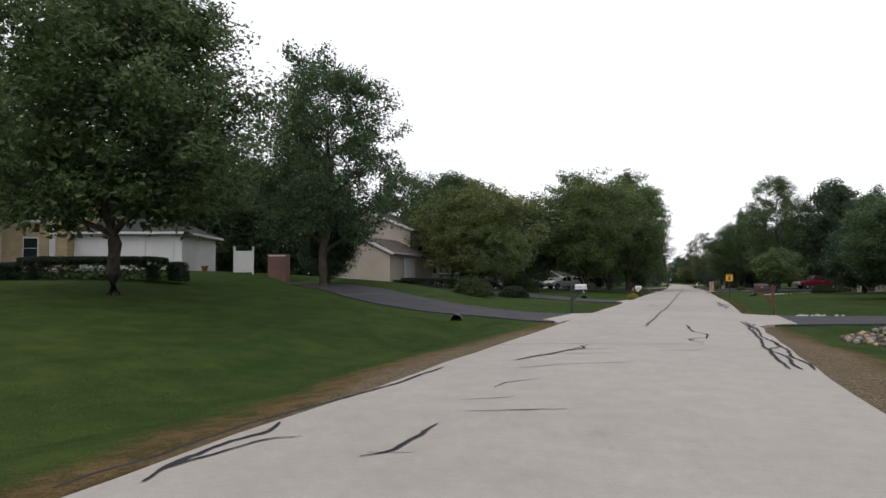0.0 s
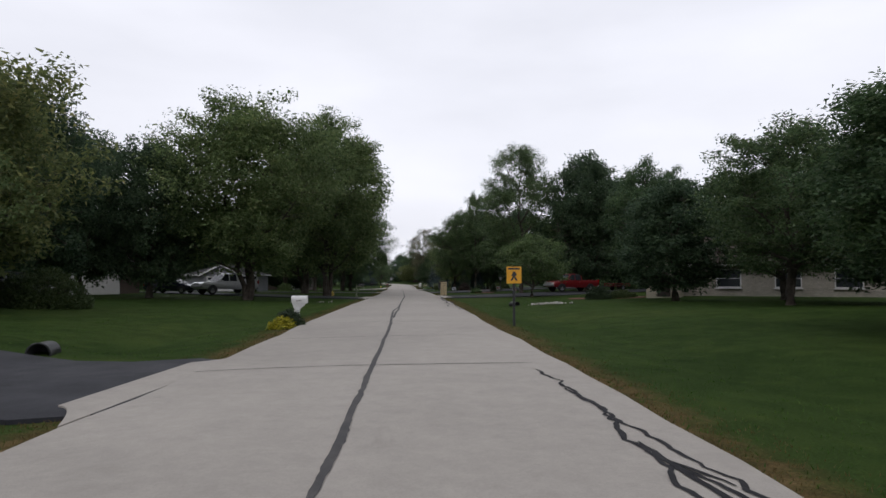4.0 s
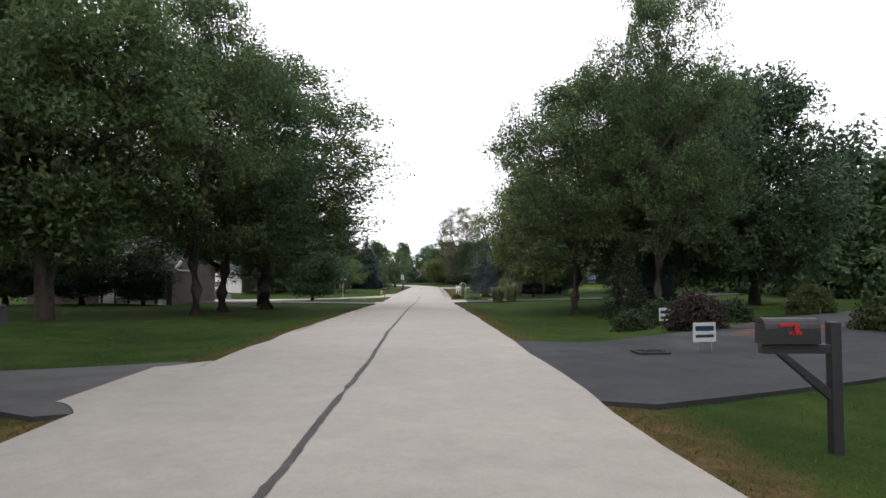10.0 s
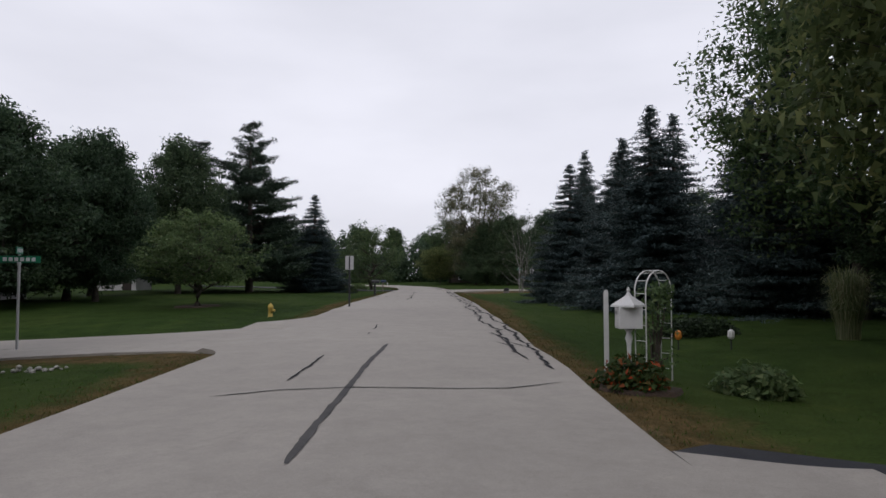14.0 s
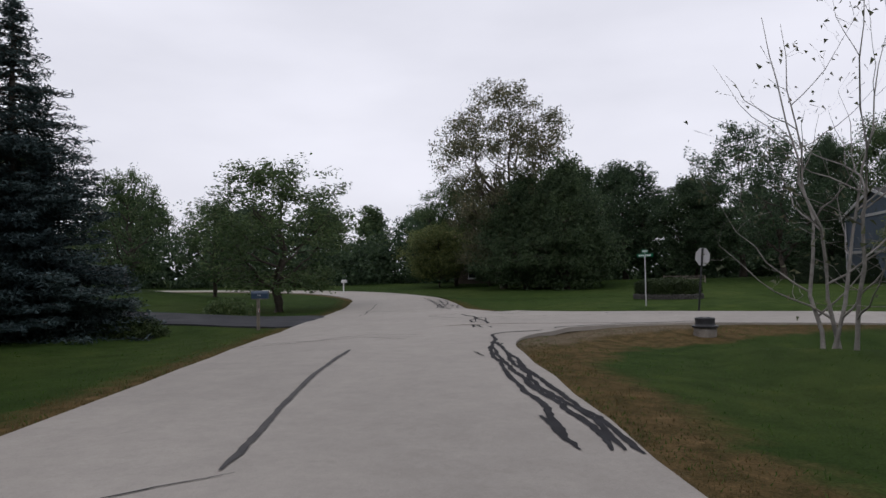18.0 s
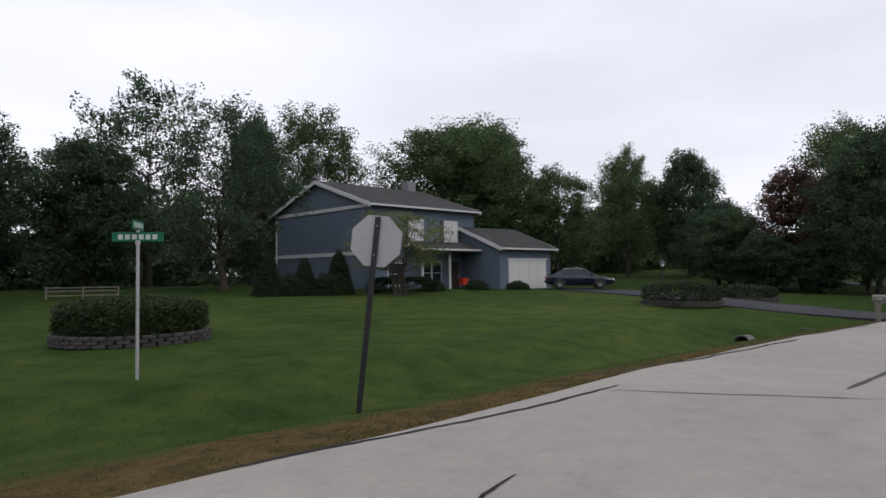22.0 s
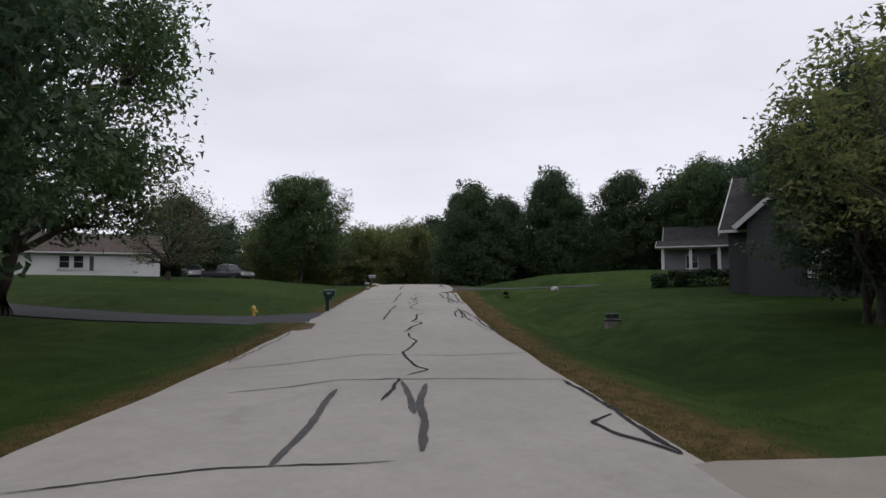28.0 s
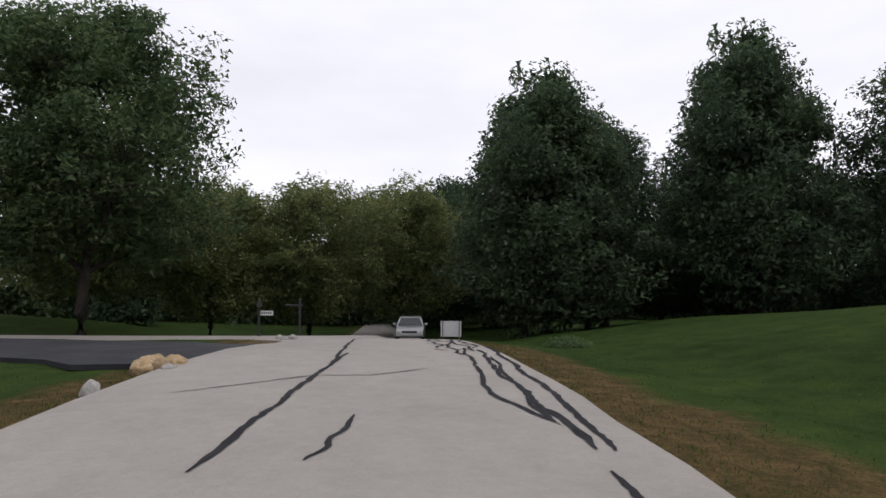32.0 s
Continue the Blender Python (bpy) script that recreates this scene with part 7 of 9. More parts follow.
def arch_box(bm, x0, x1, half, z0, z1, seg=8):
    r = half
    out = [(half, z0)] + [(half * math.cos(math.pi * i / seg), z1 - r + r * math.sin(math.pi * i / seg)) for i in range(seg + 1)] + [(-half, z0)]
    add_prism(bm, out, x0, x1, "x")


def mailbox(label, x, y, turn, box_mat, post_mat, height=1.05, post="square", plate=None, flag=True, tilt=0.0, scale=1.0, number=M_TRIM, side_number=True, door_mat=None):
    """A roadside mailbox; its door faces along local x, towards the road."""
    m = thing("mailbox", label, "mailbox", stand(x, y, turn) @ Matrix.Rotation(radians(tilt), 4, 'X'), "roadside mailboxes")
    z = height
    L, w, hh = 0.50 * scale, 0.095 * scale, 0.24 * scale
    bm = bmesh.new()
    arch_box(bm, -L / 2, L / 2, w, z, z + hh)
    body = part("box", bm, box_mat, m)
    bm = bmesh.new()
    arch_box(bm, L / 2 + 0.002, L / 2 + 0.022, w * 1.04, z - 0.005, z + hh * 1.02)
    door = part("door", bm, door_mat or box_mat, m)
    box_part("pull", (L / 2 + 0.035, 0, z + hh * 0.82), (0.03, 0.03, 0.015), post_mat, door, "", 0.0)
    for k in range(2):
        bm = bmesh.new()
        arch_box(bm, -L / 2 + 0.1 + k * 0.22, -L / 2 + 0.115 + k * 0.22, w * 1.02, z - 0.002, z + hh * 1.012)
        part("rib", bm, box_mat, body)
    if flag:
        f = box_part("flag", (0.06, w + 0.012, z + hh * 0.75), (0.16, 0.008, 0.03), M_REDP, m, "red signal flag", 0.0)
        box_part("flag_blade", (-0.02, w + 0.013, z + hh * 0.62), (0.045, 0.008, 0.075), M_REDP, f, "", 0.0)
    if side_number:
        for sgn in (-1, 1):
            for k in range(4):
                box_part("lettering_bar", (-0.06 + k * 0.032, sgn * (w + 0.003), z + hh * 0.42), (0.02, 0.004, 0.036), number, body, "", 0.0)
    if post == "square":
        box_part("post", (-0.05, 0, z / 2 - 0.15), (0.09, 0.09, z + 0.3), post_mat, m, "", 0.006)
        box_part("platform", (0, 0, z - 0.015), (L * 0.9, w * 1.9, 0.026), post_mat, m, "", 0.004)
    elif post == "thin":
        cyl_part("post", (-0.05, 0, -0.3), (-0.05, 0, z - 0.01), 0.024, post_mat, m)
        box_part("platform", (0, 0, z - 0.012), (L * 0.85, w * 1.7, 0.02), post_mat, m, "", 0.003)
    elif post == "arm":
        box_part("post", (-0.42, 0, z * 0.5 - 0.05), (0.1, 0.1, z + 0.5), post_mat, m, "", 0.008)
        box_part("arm", (-0.1, 0, z - 0.05), (0.75, 0.085, 0.085), post_mat, m, "", 0.006)
        bm = bmesh.new()
        add_prism(bm, [(-0.39, z - 0.55), (-0.39, z - 0.44), (0.04, z - 0.1), (0.12, z - 0.1)], -0.035, 0.035, "y")
        part("brace", bm, post_mat, m)
    elif post == "pedestal":
        bm = bmesh.new()
        add_box(bm, (-0.04, 0, z / 2 - 0.2), (0.16, 0.15, z + 0.35), 0.02)
        part("post", bm, post_mat, m)
        box_part("collar", (-0.04, 0, 0.06), (0.2, 0.19, 0.1), post_mat, m, "", 0.02)
    if plate:
        pl = box_part("number_plate", (L / 2 - 0.1, 0, z - 0.1), (0.012, 0.36, 0.11), plate, m, "white number plate", 0.003)
        bars(pl, (L / 2 - 0.09, 0, z - 0.1), 0.3, 0.07, 5, M_BLACKP)
    return m


def moulded_mailbox(label, x, y, turn, mat, height=1.02, number=M_TRIM, tilt=0.0):
    """One moulded plastic piece: a broad pedestal that curves into a deep hooded box."""
    m = thing("mailbox", label, "mailbox", stand(x, y, turn) @ Matrix.Rotation(radians(tilt), 4, 'X') @ Matrix.Diagonal((0.84, 0.84, 0.84, 1)), "roadside mailboxes")
    bm = bmesh.new()
    add_prism(bm, [(-0.20, -0.3), (-0.20, height - 0.28), (-0.28, height), (0.22, height), (0.18, height - 0.1), (0.02, height - 0.22), (-0.02, height - 0.4), (-0.02, -0.3)], -0.085, 0.085, "y")
    part("pedestal", bm, mat, m)
    bm = bmesh.new()
    arch_box(bm, -0.31, 0.27, 0.13, height, height + 0.29)
    b = part("box", bm, mat, m)
    bm = bmesh.new()
    arch_box(bm, 0.272, 0.30, 0.138, height - 0.01, height + 0.3)
    d = part("door", bm, mat, m)
    box_part("pull", (0.31, 0, height + 0.23), (0.025, 0.05, 0.02), mat, d, "", 0.0)
    box_part("flag", (0.0, 0.142, height + 0.2), (0.2, 0.01, 0.035), M_REDP, m, "red signal flag", 0.0)
    for sgn in (-1, 1):
        pl = box_part("number_panel", (-0.02, sgn * 0.133, height + 0.1), (0.26, 0.006, 0.09), mat, b, "", 0.0)
        for k in range(4):
            box_part("lettering_bar", (-0.1 + k * 0.055, sgn * 0.139, height + 0.1), (0.036, 0.004, 0.055), number, pl, "", 0.0)
    return m


mailbox("white mailbox on dark post with number plate", -4.95, 29.9, LEFT_A, M_TRIM, M_IRON, 1.12, "arm", M_TRIM, number=M_GREYP)
mailbox("black mailbox on tall maroon timber post", 2.6, 29.7, RIGHT_A, M_BLACKP, M_MAROON, 1.12, "arm", number=M_GALV)
moulded_mailbox("white mailbox beside yellow flowers", -4.1, 57.3, LEFT_A, M_WHITE, 0.9, M_GREYP)
mailbox("black mailbox on pale green timber post", -4.75, 96.9, LEFT_A, M_BLACKP, M_PALEWOOD, 1.06, "arm")
mailbox("dark mailbox on thin steel post", -4.8, 117.6, LEFT_A, M_BLACKP, M_IRON, 1.06, "thin")
mailbox("black mailbox with red numbers on braced post", 3.75, 116.2, RIGHT_A, M_BLACKP, M_IRON, 1.02, "arm", number=M_REDP)
mailbox("dark red mailbox on weathered post", -4.3, 170.2, LEFT_A, M_MAROON, M_POSTWOOD, 1.0, "square", door_mat=M_BLACKP)
mailbox("black mailbox on thick dark post", -5.1, 218.4, LEFT_A, M_BLACKP, M_IRON, 0.98, "pedestal", scale=1.2)
mailbox("navy blue mailbox on wooden post with reflector", -5.8, 235.0, LEFT_A, M_BLUEP, M_POSTWOOD, 1.0, "square", flag=False)
mailbox("small white mailbox on white post", -8.1, 271.7, LEFT_A - 40, M_TRIM, M_TRIM, 1.0, "square")
moulded_mailbox("taupe moulded plastic mailbox on its pedestal", 34.6, 235.4, NORTH_B, M_GREYP, 1.0)
mailbox("dark green mailbox on plain green post", 45.0, 233.3, NORTH_B, M_GREENP, M_GREENP, 1.02, "square")
moulded_mailbox("black moulded mailbox leaning on its pedestal", 83.7, 224.75, NORTH_B, M_GREENP, 1.0, tilt=7)
mailbox("grey mailbox on weathered timber post", 105.6, 220.0, NORTH_B, M_GALV, M_POSTWOOD, 0.82, "square", number=M_BLACKP)
refl = thing("reflector", "round red reflector on a mailbox post", "reflector", stand(-5.8, 234.95, LEFT_A))
cyl_part("lens", (0.0, 0, 0.62), (0.02, 0, 0.62), 0.045, M_LAMPR, refl)
cyl_part("backing", (-0.02, 0, 0.62), (0.0, 0, 0.62), 0.055, M_ALU, refl)

# brick pillar with its mailbox
pillar = thing("brick_pillar", "yellow brick gate pillar with stone cap", "pillar", stand(3.3, 101.9, 0, 0.05))
box_part("core", (0, 0, 0.72), (0.55, 0.55, 1.44), M_EDGE, pillar, "mortar core", 0.0)
box_part("cap", (0, 0, 1.50), (0.70, 0.70, 0.08), M_EDGE, pillar, "grey stone cap", 0.012)
M_ROMAN = surface("buff_roman_brick", (0.42, 0.33, 0.19), (0.55, 0.45, 0.28), 7.0, 60.0, 0.85, 0.0, 0.5, 0.008, where="object", vary=0.3)
bm = bmesh.new()
add_box(bm, (0, 0, 0), (0.285, 0.06, 0.062), 0.004)
b0 = part("brick", bm, M_ROMAN, pillar)
brick_mesh = b0.data
courses = [(c, f, k) for c in range(20) for f in range(4) for k in range(2)]
for i, (c, f, k) in enumerate(courses):
    ob = b0 if i == 0 else new("brick", brick_mesh)
    ob.parent = pillar
    off = (k - 0.5) * 0.295 + (0.012 if c % 2 else -0.012)
    ob.matrix_basis = Matrix.Rotation(f * math.pi / 2, 4, 'Z') @ Matrix.Translation((off, -0.285 - 0.003 * ((i * 7) % 3), 0.045 + c * 0.0725))
pm = thing("mailbox", "dark upright mailbox fixed to a brick pillar", "mailbox", stand(2.88, 101.75, 0), "roadside mailboxes")
box_part("box", (0, 0, 1.05), (0.2, 0.32, 0.56), M_BLACKP, pm, "", 0.012)
box_part("lid", (-0.015, 0, 1.35), (0.24, 0.35, 0.05), M_BLACKP, pm, "", 0.015)
box_part("flap", (-0.104, 0, 1.2), (0.012, 0.26, 0.1), M_IRON, pm, "", 0.004)
box_part("bracket", (0.02, 0, 0.74), (0.2, 0.2, 0.06), M_IRON, pm, "", 0.006)

# ornamental mailbox, garden arch, stake and flowers
om = thing("mailbox", "white ornamental mailbox on a turned column", "mailbox", stand(2.62, 175.4, RIGHT_A) @ Matrix.Diagonal((0.86, 0.86, 0.93, 1)), "roadside mailboxes")
bm = bmesh.new()
add_lathe(bm, [(0.10, -0.2), (0.10, 0.05), (0.06, 0.09), (0.045, 0.2), (0.06, 0.3), (0.035, 0.36), (0.04, 0.62), (0.065, 0.70), (0.04, 0.78), (0.075, 0.84)], 14)
part("column", bm, M_WHITE, om, "", True)
b = box_part("box", (0, 0, 1.02), (0.4, 0.28, 0.34), M_WHITE, om, "", 0.015)
box_part("door", (0.205, 0, 0.98), (0.012, 0.2, 0.2), M_WHITE, om, "", 0.004)
bm = bmesh.new()
add_lathe(bm, [(0.31, 1.19), (0.30, 1.22), (0.16, 1.30), (0.06, 1.36), (0.02, 1.42), (0.035, 1.45), (0.012, 1.5)], 4)
part("roof", bm, M_WHITE, om)
box_part("crest", (0.215, 0, 1.1), (0.01, 0.08, 0.06), M_GALV, b, "", 0.0)
arch = thing("garden_arch", "white wire garden arch with climbing plant", "arch", stand(3.05, 175.6, 40) @ Matrix.Diagonal((1.15, 1.0, 0.88, 1)))
for sgn in (-0.09, 0.09):
    av, af = [], []
    tube(av, af, [(-0.3, sgn, -0.2), (-0.3, sgn, 1.55)] + [(-0.3 * math.cos(a), sgn, 1.55 + 0.34 * math.sin(a)) for a in np.linspace(0.2, 2.94, 9)] + [(0.3, sgn, 1.55), (0.3, sgn, -0.2)], [0.012] * 13, 6)
    mesh_object("hoop", av, af, M_WHITE, arch)
for k in range(6):
    for sx in (-0.3, 0.3):
        cyl_part("rung", (sx, -0.09, 0.2 + k * 0.26), (sx, 0.09, 0.2 + k * 0.26), 0.007, M_WHITE, arch, "", None, 6)
for k in range(5):
    a = 0.5 + k * 0.53
    cyl_part("rung", (-0.3 * math.cos(a), -0.09, 1.55 + 0.34 * math.sin(a)), (-0.3 * math.cos(a), 0.09, 1.55 + 0.34 * math.sin(a)), 0.007, M_WHITE, arch, "", None, 6)
stake = thing("stake", "tall white plastic marker stake", "stake", stand(2.42, 175.9, 0))
box_part("shaft", (0, 0, 0.55), (0.07, 0.04, 1.5), M_WHITE, stake, "", 0.006)
box_part("tip", (0, 0, 1.31), (0.05, 0.03, 0.04), M_WHITE, stake, "", 0.006)


def leaf_cloud(name, c, size, mat, seed, per, spread, parent, lift=0.6, long=1.6, droop=0.2):
    rnd = np.random.RandomState(seed)
    ob = new(name, leaf_mesh(name, np.array(c), np.full(len(c), size), mat, rnd, per, np.full(len(c), spread), droop, long, lift))
    ob.parent = parent
    return ob


def shrub(label, x, y, rx, ry, h, mat, seed, shape="round", turn=0.0, leaf=0.048, count=None, name="shrub", group="", edging=None, per=12):
    """A shrub: short branching stems, a shell of small leaves and a fuller inside."""
    rnd = np.random.RandomState(seed)
    s = thing(name, label, name.replace("_", " "), stand(x, y, turn, 0.03), group)
    n = count or int(90 + 210 * (rx * ry + (rx + ry) * h * 0.5))
    d = rnd.randn(n, 3)
    d /= np.linalg.norm(d, axis=1)[:, None]
    d[:, 2] = np.abs(d[:, 2]) if shape in ("round", "cone") else d[:, 2]
    if shape == "round":
        r = rnd.uniform(0.72, 0.98, n) * (1 + 0.10 * np.sin(d[:, 0] * 5 + seed) * np.sin(d[:, 1] * 6))
        c = d * r[:, None] * np.array([rx, ry, h * 0.92]) + np.array([0, 0, 0.06])
        low = rnd.rand(n) < 0.25
        c[low, 2] *= 0.4
    elif shape == "cone":
        u = rnd.rand(n) ** 1.4
        a = rnd.rand(n) * 6.283
        r = (1 - u) ** 0.7 * rnd.uniform(0.7, 1.0, n)
        c = np.c_[np.cos(a) * r * rx, np.sin(a) * r * ry, u * h]
    else:
        q = rnd.uniform(-1, 1, (n, 3))
        k = rnd.randint(0, 5, n)
        q[k < 2, 0] = np.sign(q[k < 2, 0]) * rnd.uniform(0.86, 1, (k < 2).sum())
        q[k == 2, 1] = np.sign(q[k == 2, 1]) * rnd.uniform(0.86, 1, (k == 2).sum())
        q[k > 2, 2] = rnd.uniform(0.86, 1, (k > 2).sum())
        f = 1 - 0.25 * np.clip(np.maximum(np.abs(q[:, :1]), np.abs(q[:, 1:2])), 0.6, 1) ** 4 * (q[:, 2:] > 0.5)
        if shape == "drum":
            a, rr = rnd.rand(n) * 6.283, np.where(rnd.rand(n) < 0.5, rnd.uniform(0.9, 1, n), rnd.rand(n) ** 0.5)
            top = rr < 0.9
            q = np.c_[np.cos(a) * rr, np.sin(a) * rr, np.where(top, rnd.uniform(0.8, 1.0, n), rnd.uniform(-1, 0.95, n))]
            q[:, 2] = np.where(top, q[:, 2] - 0.45 * rr ** 2, q[:, 2] * 0.75 - 0.2)
            f = 1
        c = q * np.array([rx, ry, h * 0.5]) * f + np.array([0, 0, h * 0.5])
        if edging:
            c[:, 2] += 0.3
    sv, sf = [], []
    for k in range(9):
        e = c[rnd.randint(0, n)] * 0.85
        tube(sv, sf, [(rnd.randn() * rx * 0.12, rnd.randn() * ry * 0.12, -0.1), tuple(e * 0.5 + np.array([0, 0, h * 0.1])), tuple(e)], [0.03, 0.018, 0.006], 4)
    mesh_object("branch", sv, sf, M_BARK, s)
    inner = c[: n // 3] * np.array([0.7, 0.7, 0.85])
    leaf_cloud("foliage", np.concatenate([c, inner]), leaf, mat, seed + 1, per, leaf * 1.5, s)
    if edging:
        ring = int(2 * math.pi * max(rx, ry) / 0.34)
        bm = bmesh.new()
        add_box(bm, (0, 0, 0), (0.31, 0.22, 0.085), 0.018)
        st = part("edging_stone", bm, M_EDGE, s, "grey edging stone")
        for c2 in range(3):
            for k in range(ring):
                a = 2 * math.pi * (k + 0.5 * c2) / ring
                ob = st if (c2, k) == (0, 0) else new("edging_stone", st.data)
                ob.parent = s
                ob.matrix_basis = Matrix.Translation((math.cos(a) * rx * 1.0, math.sin(a) * ry * 1.0, 0.06 + c2 * 0.09)) @ Matrix.Rotation(math.atan2(math.cos(a) * ry, -math.sin(a) * rx), 4, 'Z')
    return s


# clipped hedges and shrubs by the first houses
shrub("long clipped dark hedge before the brick house", -26.1, 22.0, 4.2, 0.6, 1.05, M_HEDGE, 601, "box", 21, name="hedge", count=3600, leaf=0.045)
shrub("low dark clipped hedge beside the beige house", -20.6, 50.4, 3.0, 0.6, 0.8, M_HEDGE, 602, "box", 8, name="hedge", count=2400, leaf=0.045)
shrub("grey-green rounded bush on the lawn", -13.6, 40.6, 1.5, 1.3, 1.35, M_SHRUB, 603)
shrub("dark low rounded bush on the lawn", -12.2, 46.0, 1.2, 1.0, 0.9, M_HEDGE, 604)
shrub("feathery grey-green bush beside a driveway", -16.2, 64.5, 2.0, 1.6, 1.9, M_SHRUB, 605)
shrub("yellow flowers round a mailbox", -4.45, 56.0, 0.36, 0.3, 0.36, M_YELFL, 606, name="flower_bed", leaf=0.05)
shrub("dark low bush beside a mailbox", -4.3, 56.6, 0.45, 0.4, 0.6, M_HEDGE, 607)
shrub("round clipped green shrub in a mulch bed", 14.6, 86.0, 1.1, 1.0, 1.1, M_HEDGE, 608)
shrub("low spreading green shrub in a bed", 16.6, 86.4, 1.2, 0.8, 0.7, M_SHRUB, 609)
shrub("low grey bush beside a white garage", -18.9, 113.5, 0.8, 0.8, 0.7, M_SHRUB, 610)
shrub("yellow-green bush behind the lawn", -17.5, 128.5, 1.0, 0.9, 1.1, M_LEAF["bright"], 611, leaf=0.09)
for k, (x, y, r, h) in enumerate([(8.6, 133.5, 1.0, 1.0), (12.4, 127.5, 0.8, 1.1), (10.2, 131.5, 0.7, 0.8), (14.5, 134.5, 0.9, 1.3), (7.0, 131.8, 0.7, 0.8)]):
    shrub("low shrub at the edge of a wooded garden", x, y, r, r * 0.9, h, M_SHRUB if k % 2 else M_HEDGE, 612 + k, group="shrubs by the wooded garden")
shrub("purple-leaved rounded shrub beside a driveway", 7.9, 128.8, 0.9, 0.8, 1.2, M_PURPLE, 618)
shrub("small flowering shrub in a mulch bed", 8.4, 118.2, 0.7, 0.5, 0.6, M_LEAF["bright"], 619, leaf=0.07)
shrub("upright dark shrub in a mulch bed", 11.0, 121.0, 0.45, 0.45, 1.5, M_HEDGE, 620, "cone")
shrub("tall clipped dark evergreen shrub", 8.8, 139.0, 1.2, 1.2, 3.4, M_HEDGE, 621, "cone", count=520)
shrub("red flowers under a white mailbox", 2.45, 174.7, 0.42, 0.4, 0.4, M_REDFL, 622, name="flower_bed", leaf=0.055)
shrub("climbing plant on a garden arch", 3.1, 175.7, 0.35, 0.16, 1.5, M_LEAF["bright"], 623, "box", 90, name="climber", leaf=0.05, count=60, per=7)
shrub("spiky green garden plants", 4.2, 174.9, 0.5, 0.35, 0.35, M_LEAF["bright"], 624, leaf=0.07)
shrub("green border plants beneath the spruces", 6.6, 183.0, 1.2, 0.6, 0.5, M_HEDGE, 625)
shrub("wild shrub at the driveway's edge", -9.5, 243.6, 1.0, 0.7, 0.7, M_LEAF["bright"], 626, leaf=0.08)
shrub("leafy border plants beside a driveway", -9.6, 234.4, 1.2, 0.8, 0.6, M_SHRUB, 627)
shrub("low wild shrub under birches", 10.0, 227.6, 0.7, 0.6, 0.7, M_SHRUB, 628)
# large clipped ring of juniper at the corner
shrub("wide clipped evergreen in a ring of stone", 13.0, 251.1, 1.8, 1.7, 0.85, M_HEDGE2, 630, "drum", leaf=0.036, count=2600, edging=True, name="clipped_shrub")
shrub("clipped evergreen mound edged with stone", 39.3, 244.2, 2.1, 1.5, 0.95, M_HEDGE, 631, "drum", 75, count=800, edging=True, name="clipped_shrub")
shrub("low clipped evergreen mound edged with stone", 49.6, 242.8, 2.0, 1.4, 0.75, M_HEDGE, 632, "drum", 75, count=700, edging=True, name="clipped_shrub")
# foundation shrubs before the blue house
for k, (x, y, r, h, sh) in enumerate([(28.2, 263.6, 1.0, 2.3, "cone"), (29.0, 262.9, 0.95, 1.3, "round"), (30.2, 262.9, 0.85, 2.1, "cone"), (30.9, 261.9, 0.9, 1.35, "round"), (32.0, 261.9, 1.0, 2.6, "cone"), (38.2, 259.4, 0.7, 0.7, "round"), (41.2, 258.0, 0.8, 0.7, "round"), (44.0, 256.4, 0.8, 0.6, "round")]):
    shrub("tall conical clipped evergreen shrub" if sh == "cone" else "round clipped evergreen shrub", x, y, r, r, h, M_HEDGE, 640 + k, sh, group="shrubs before the blue house", leaf=0.045, count=int(420 * (r + h)))
shrub("low dark clipped hedge before the blue house's windows", 36.0, 260.2, 2.3, 0.5, 0.95, M_HEDGE, 649, "box", -25, name="hedge", count=1300, leaf=0.045)
for k, (x, y) in enumerate([(66.6, 209.8), (70.0, 204.8), (75.0, 200.2)]):
    shrub("small round clipped shrub by the driveway", x, y, 0.65, 0.65, 0.95, M_HEDGE, 660 + k, group="shrubs along the concrete driveway")
shrub("long clipped hedge by the charcoal house", 86, 203, 4, 0.6, 0.8, M_HEDGE, 664, "box", 45, name="hedge", count=800, leaf=0.08)
for k, (x, y, rx, h) in enumerate([(128, 206.5, 1.0, 0.35)]):
    shrub("low weedy clump on the slope", x, y, rx, 0.7, h, M_LEAF["bright"], 670 + k, name="plant_clump")


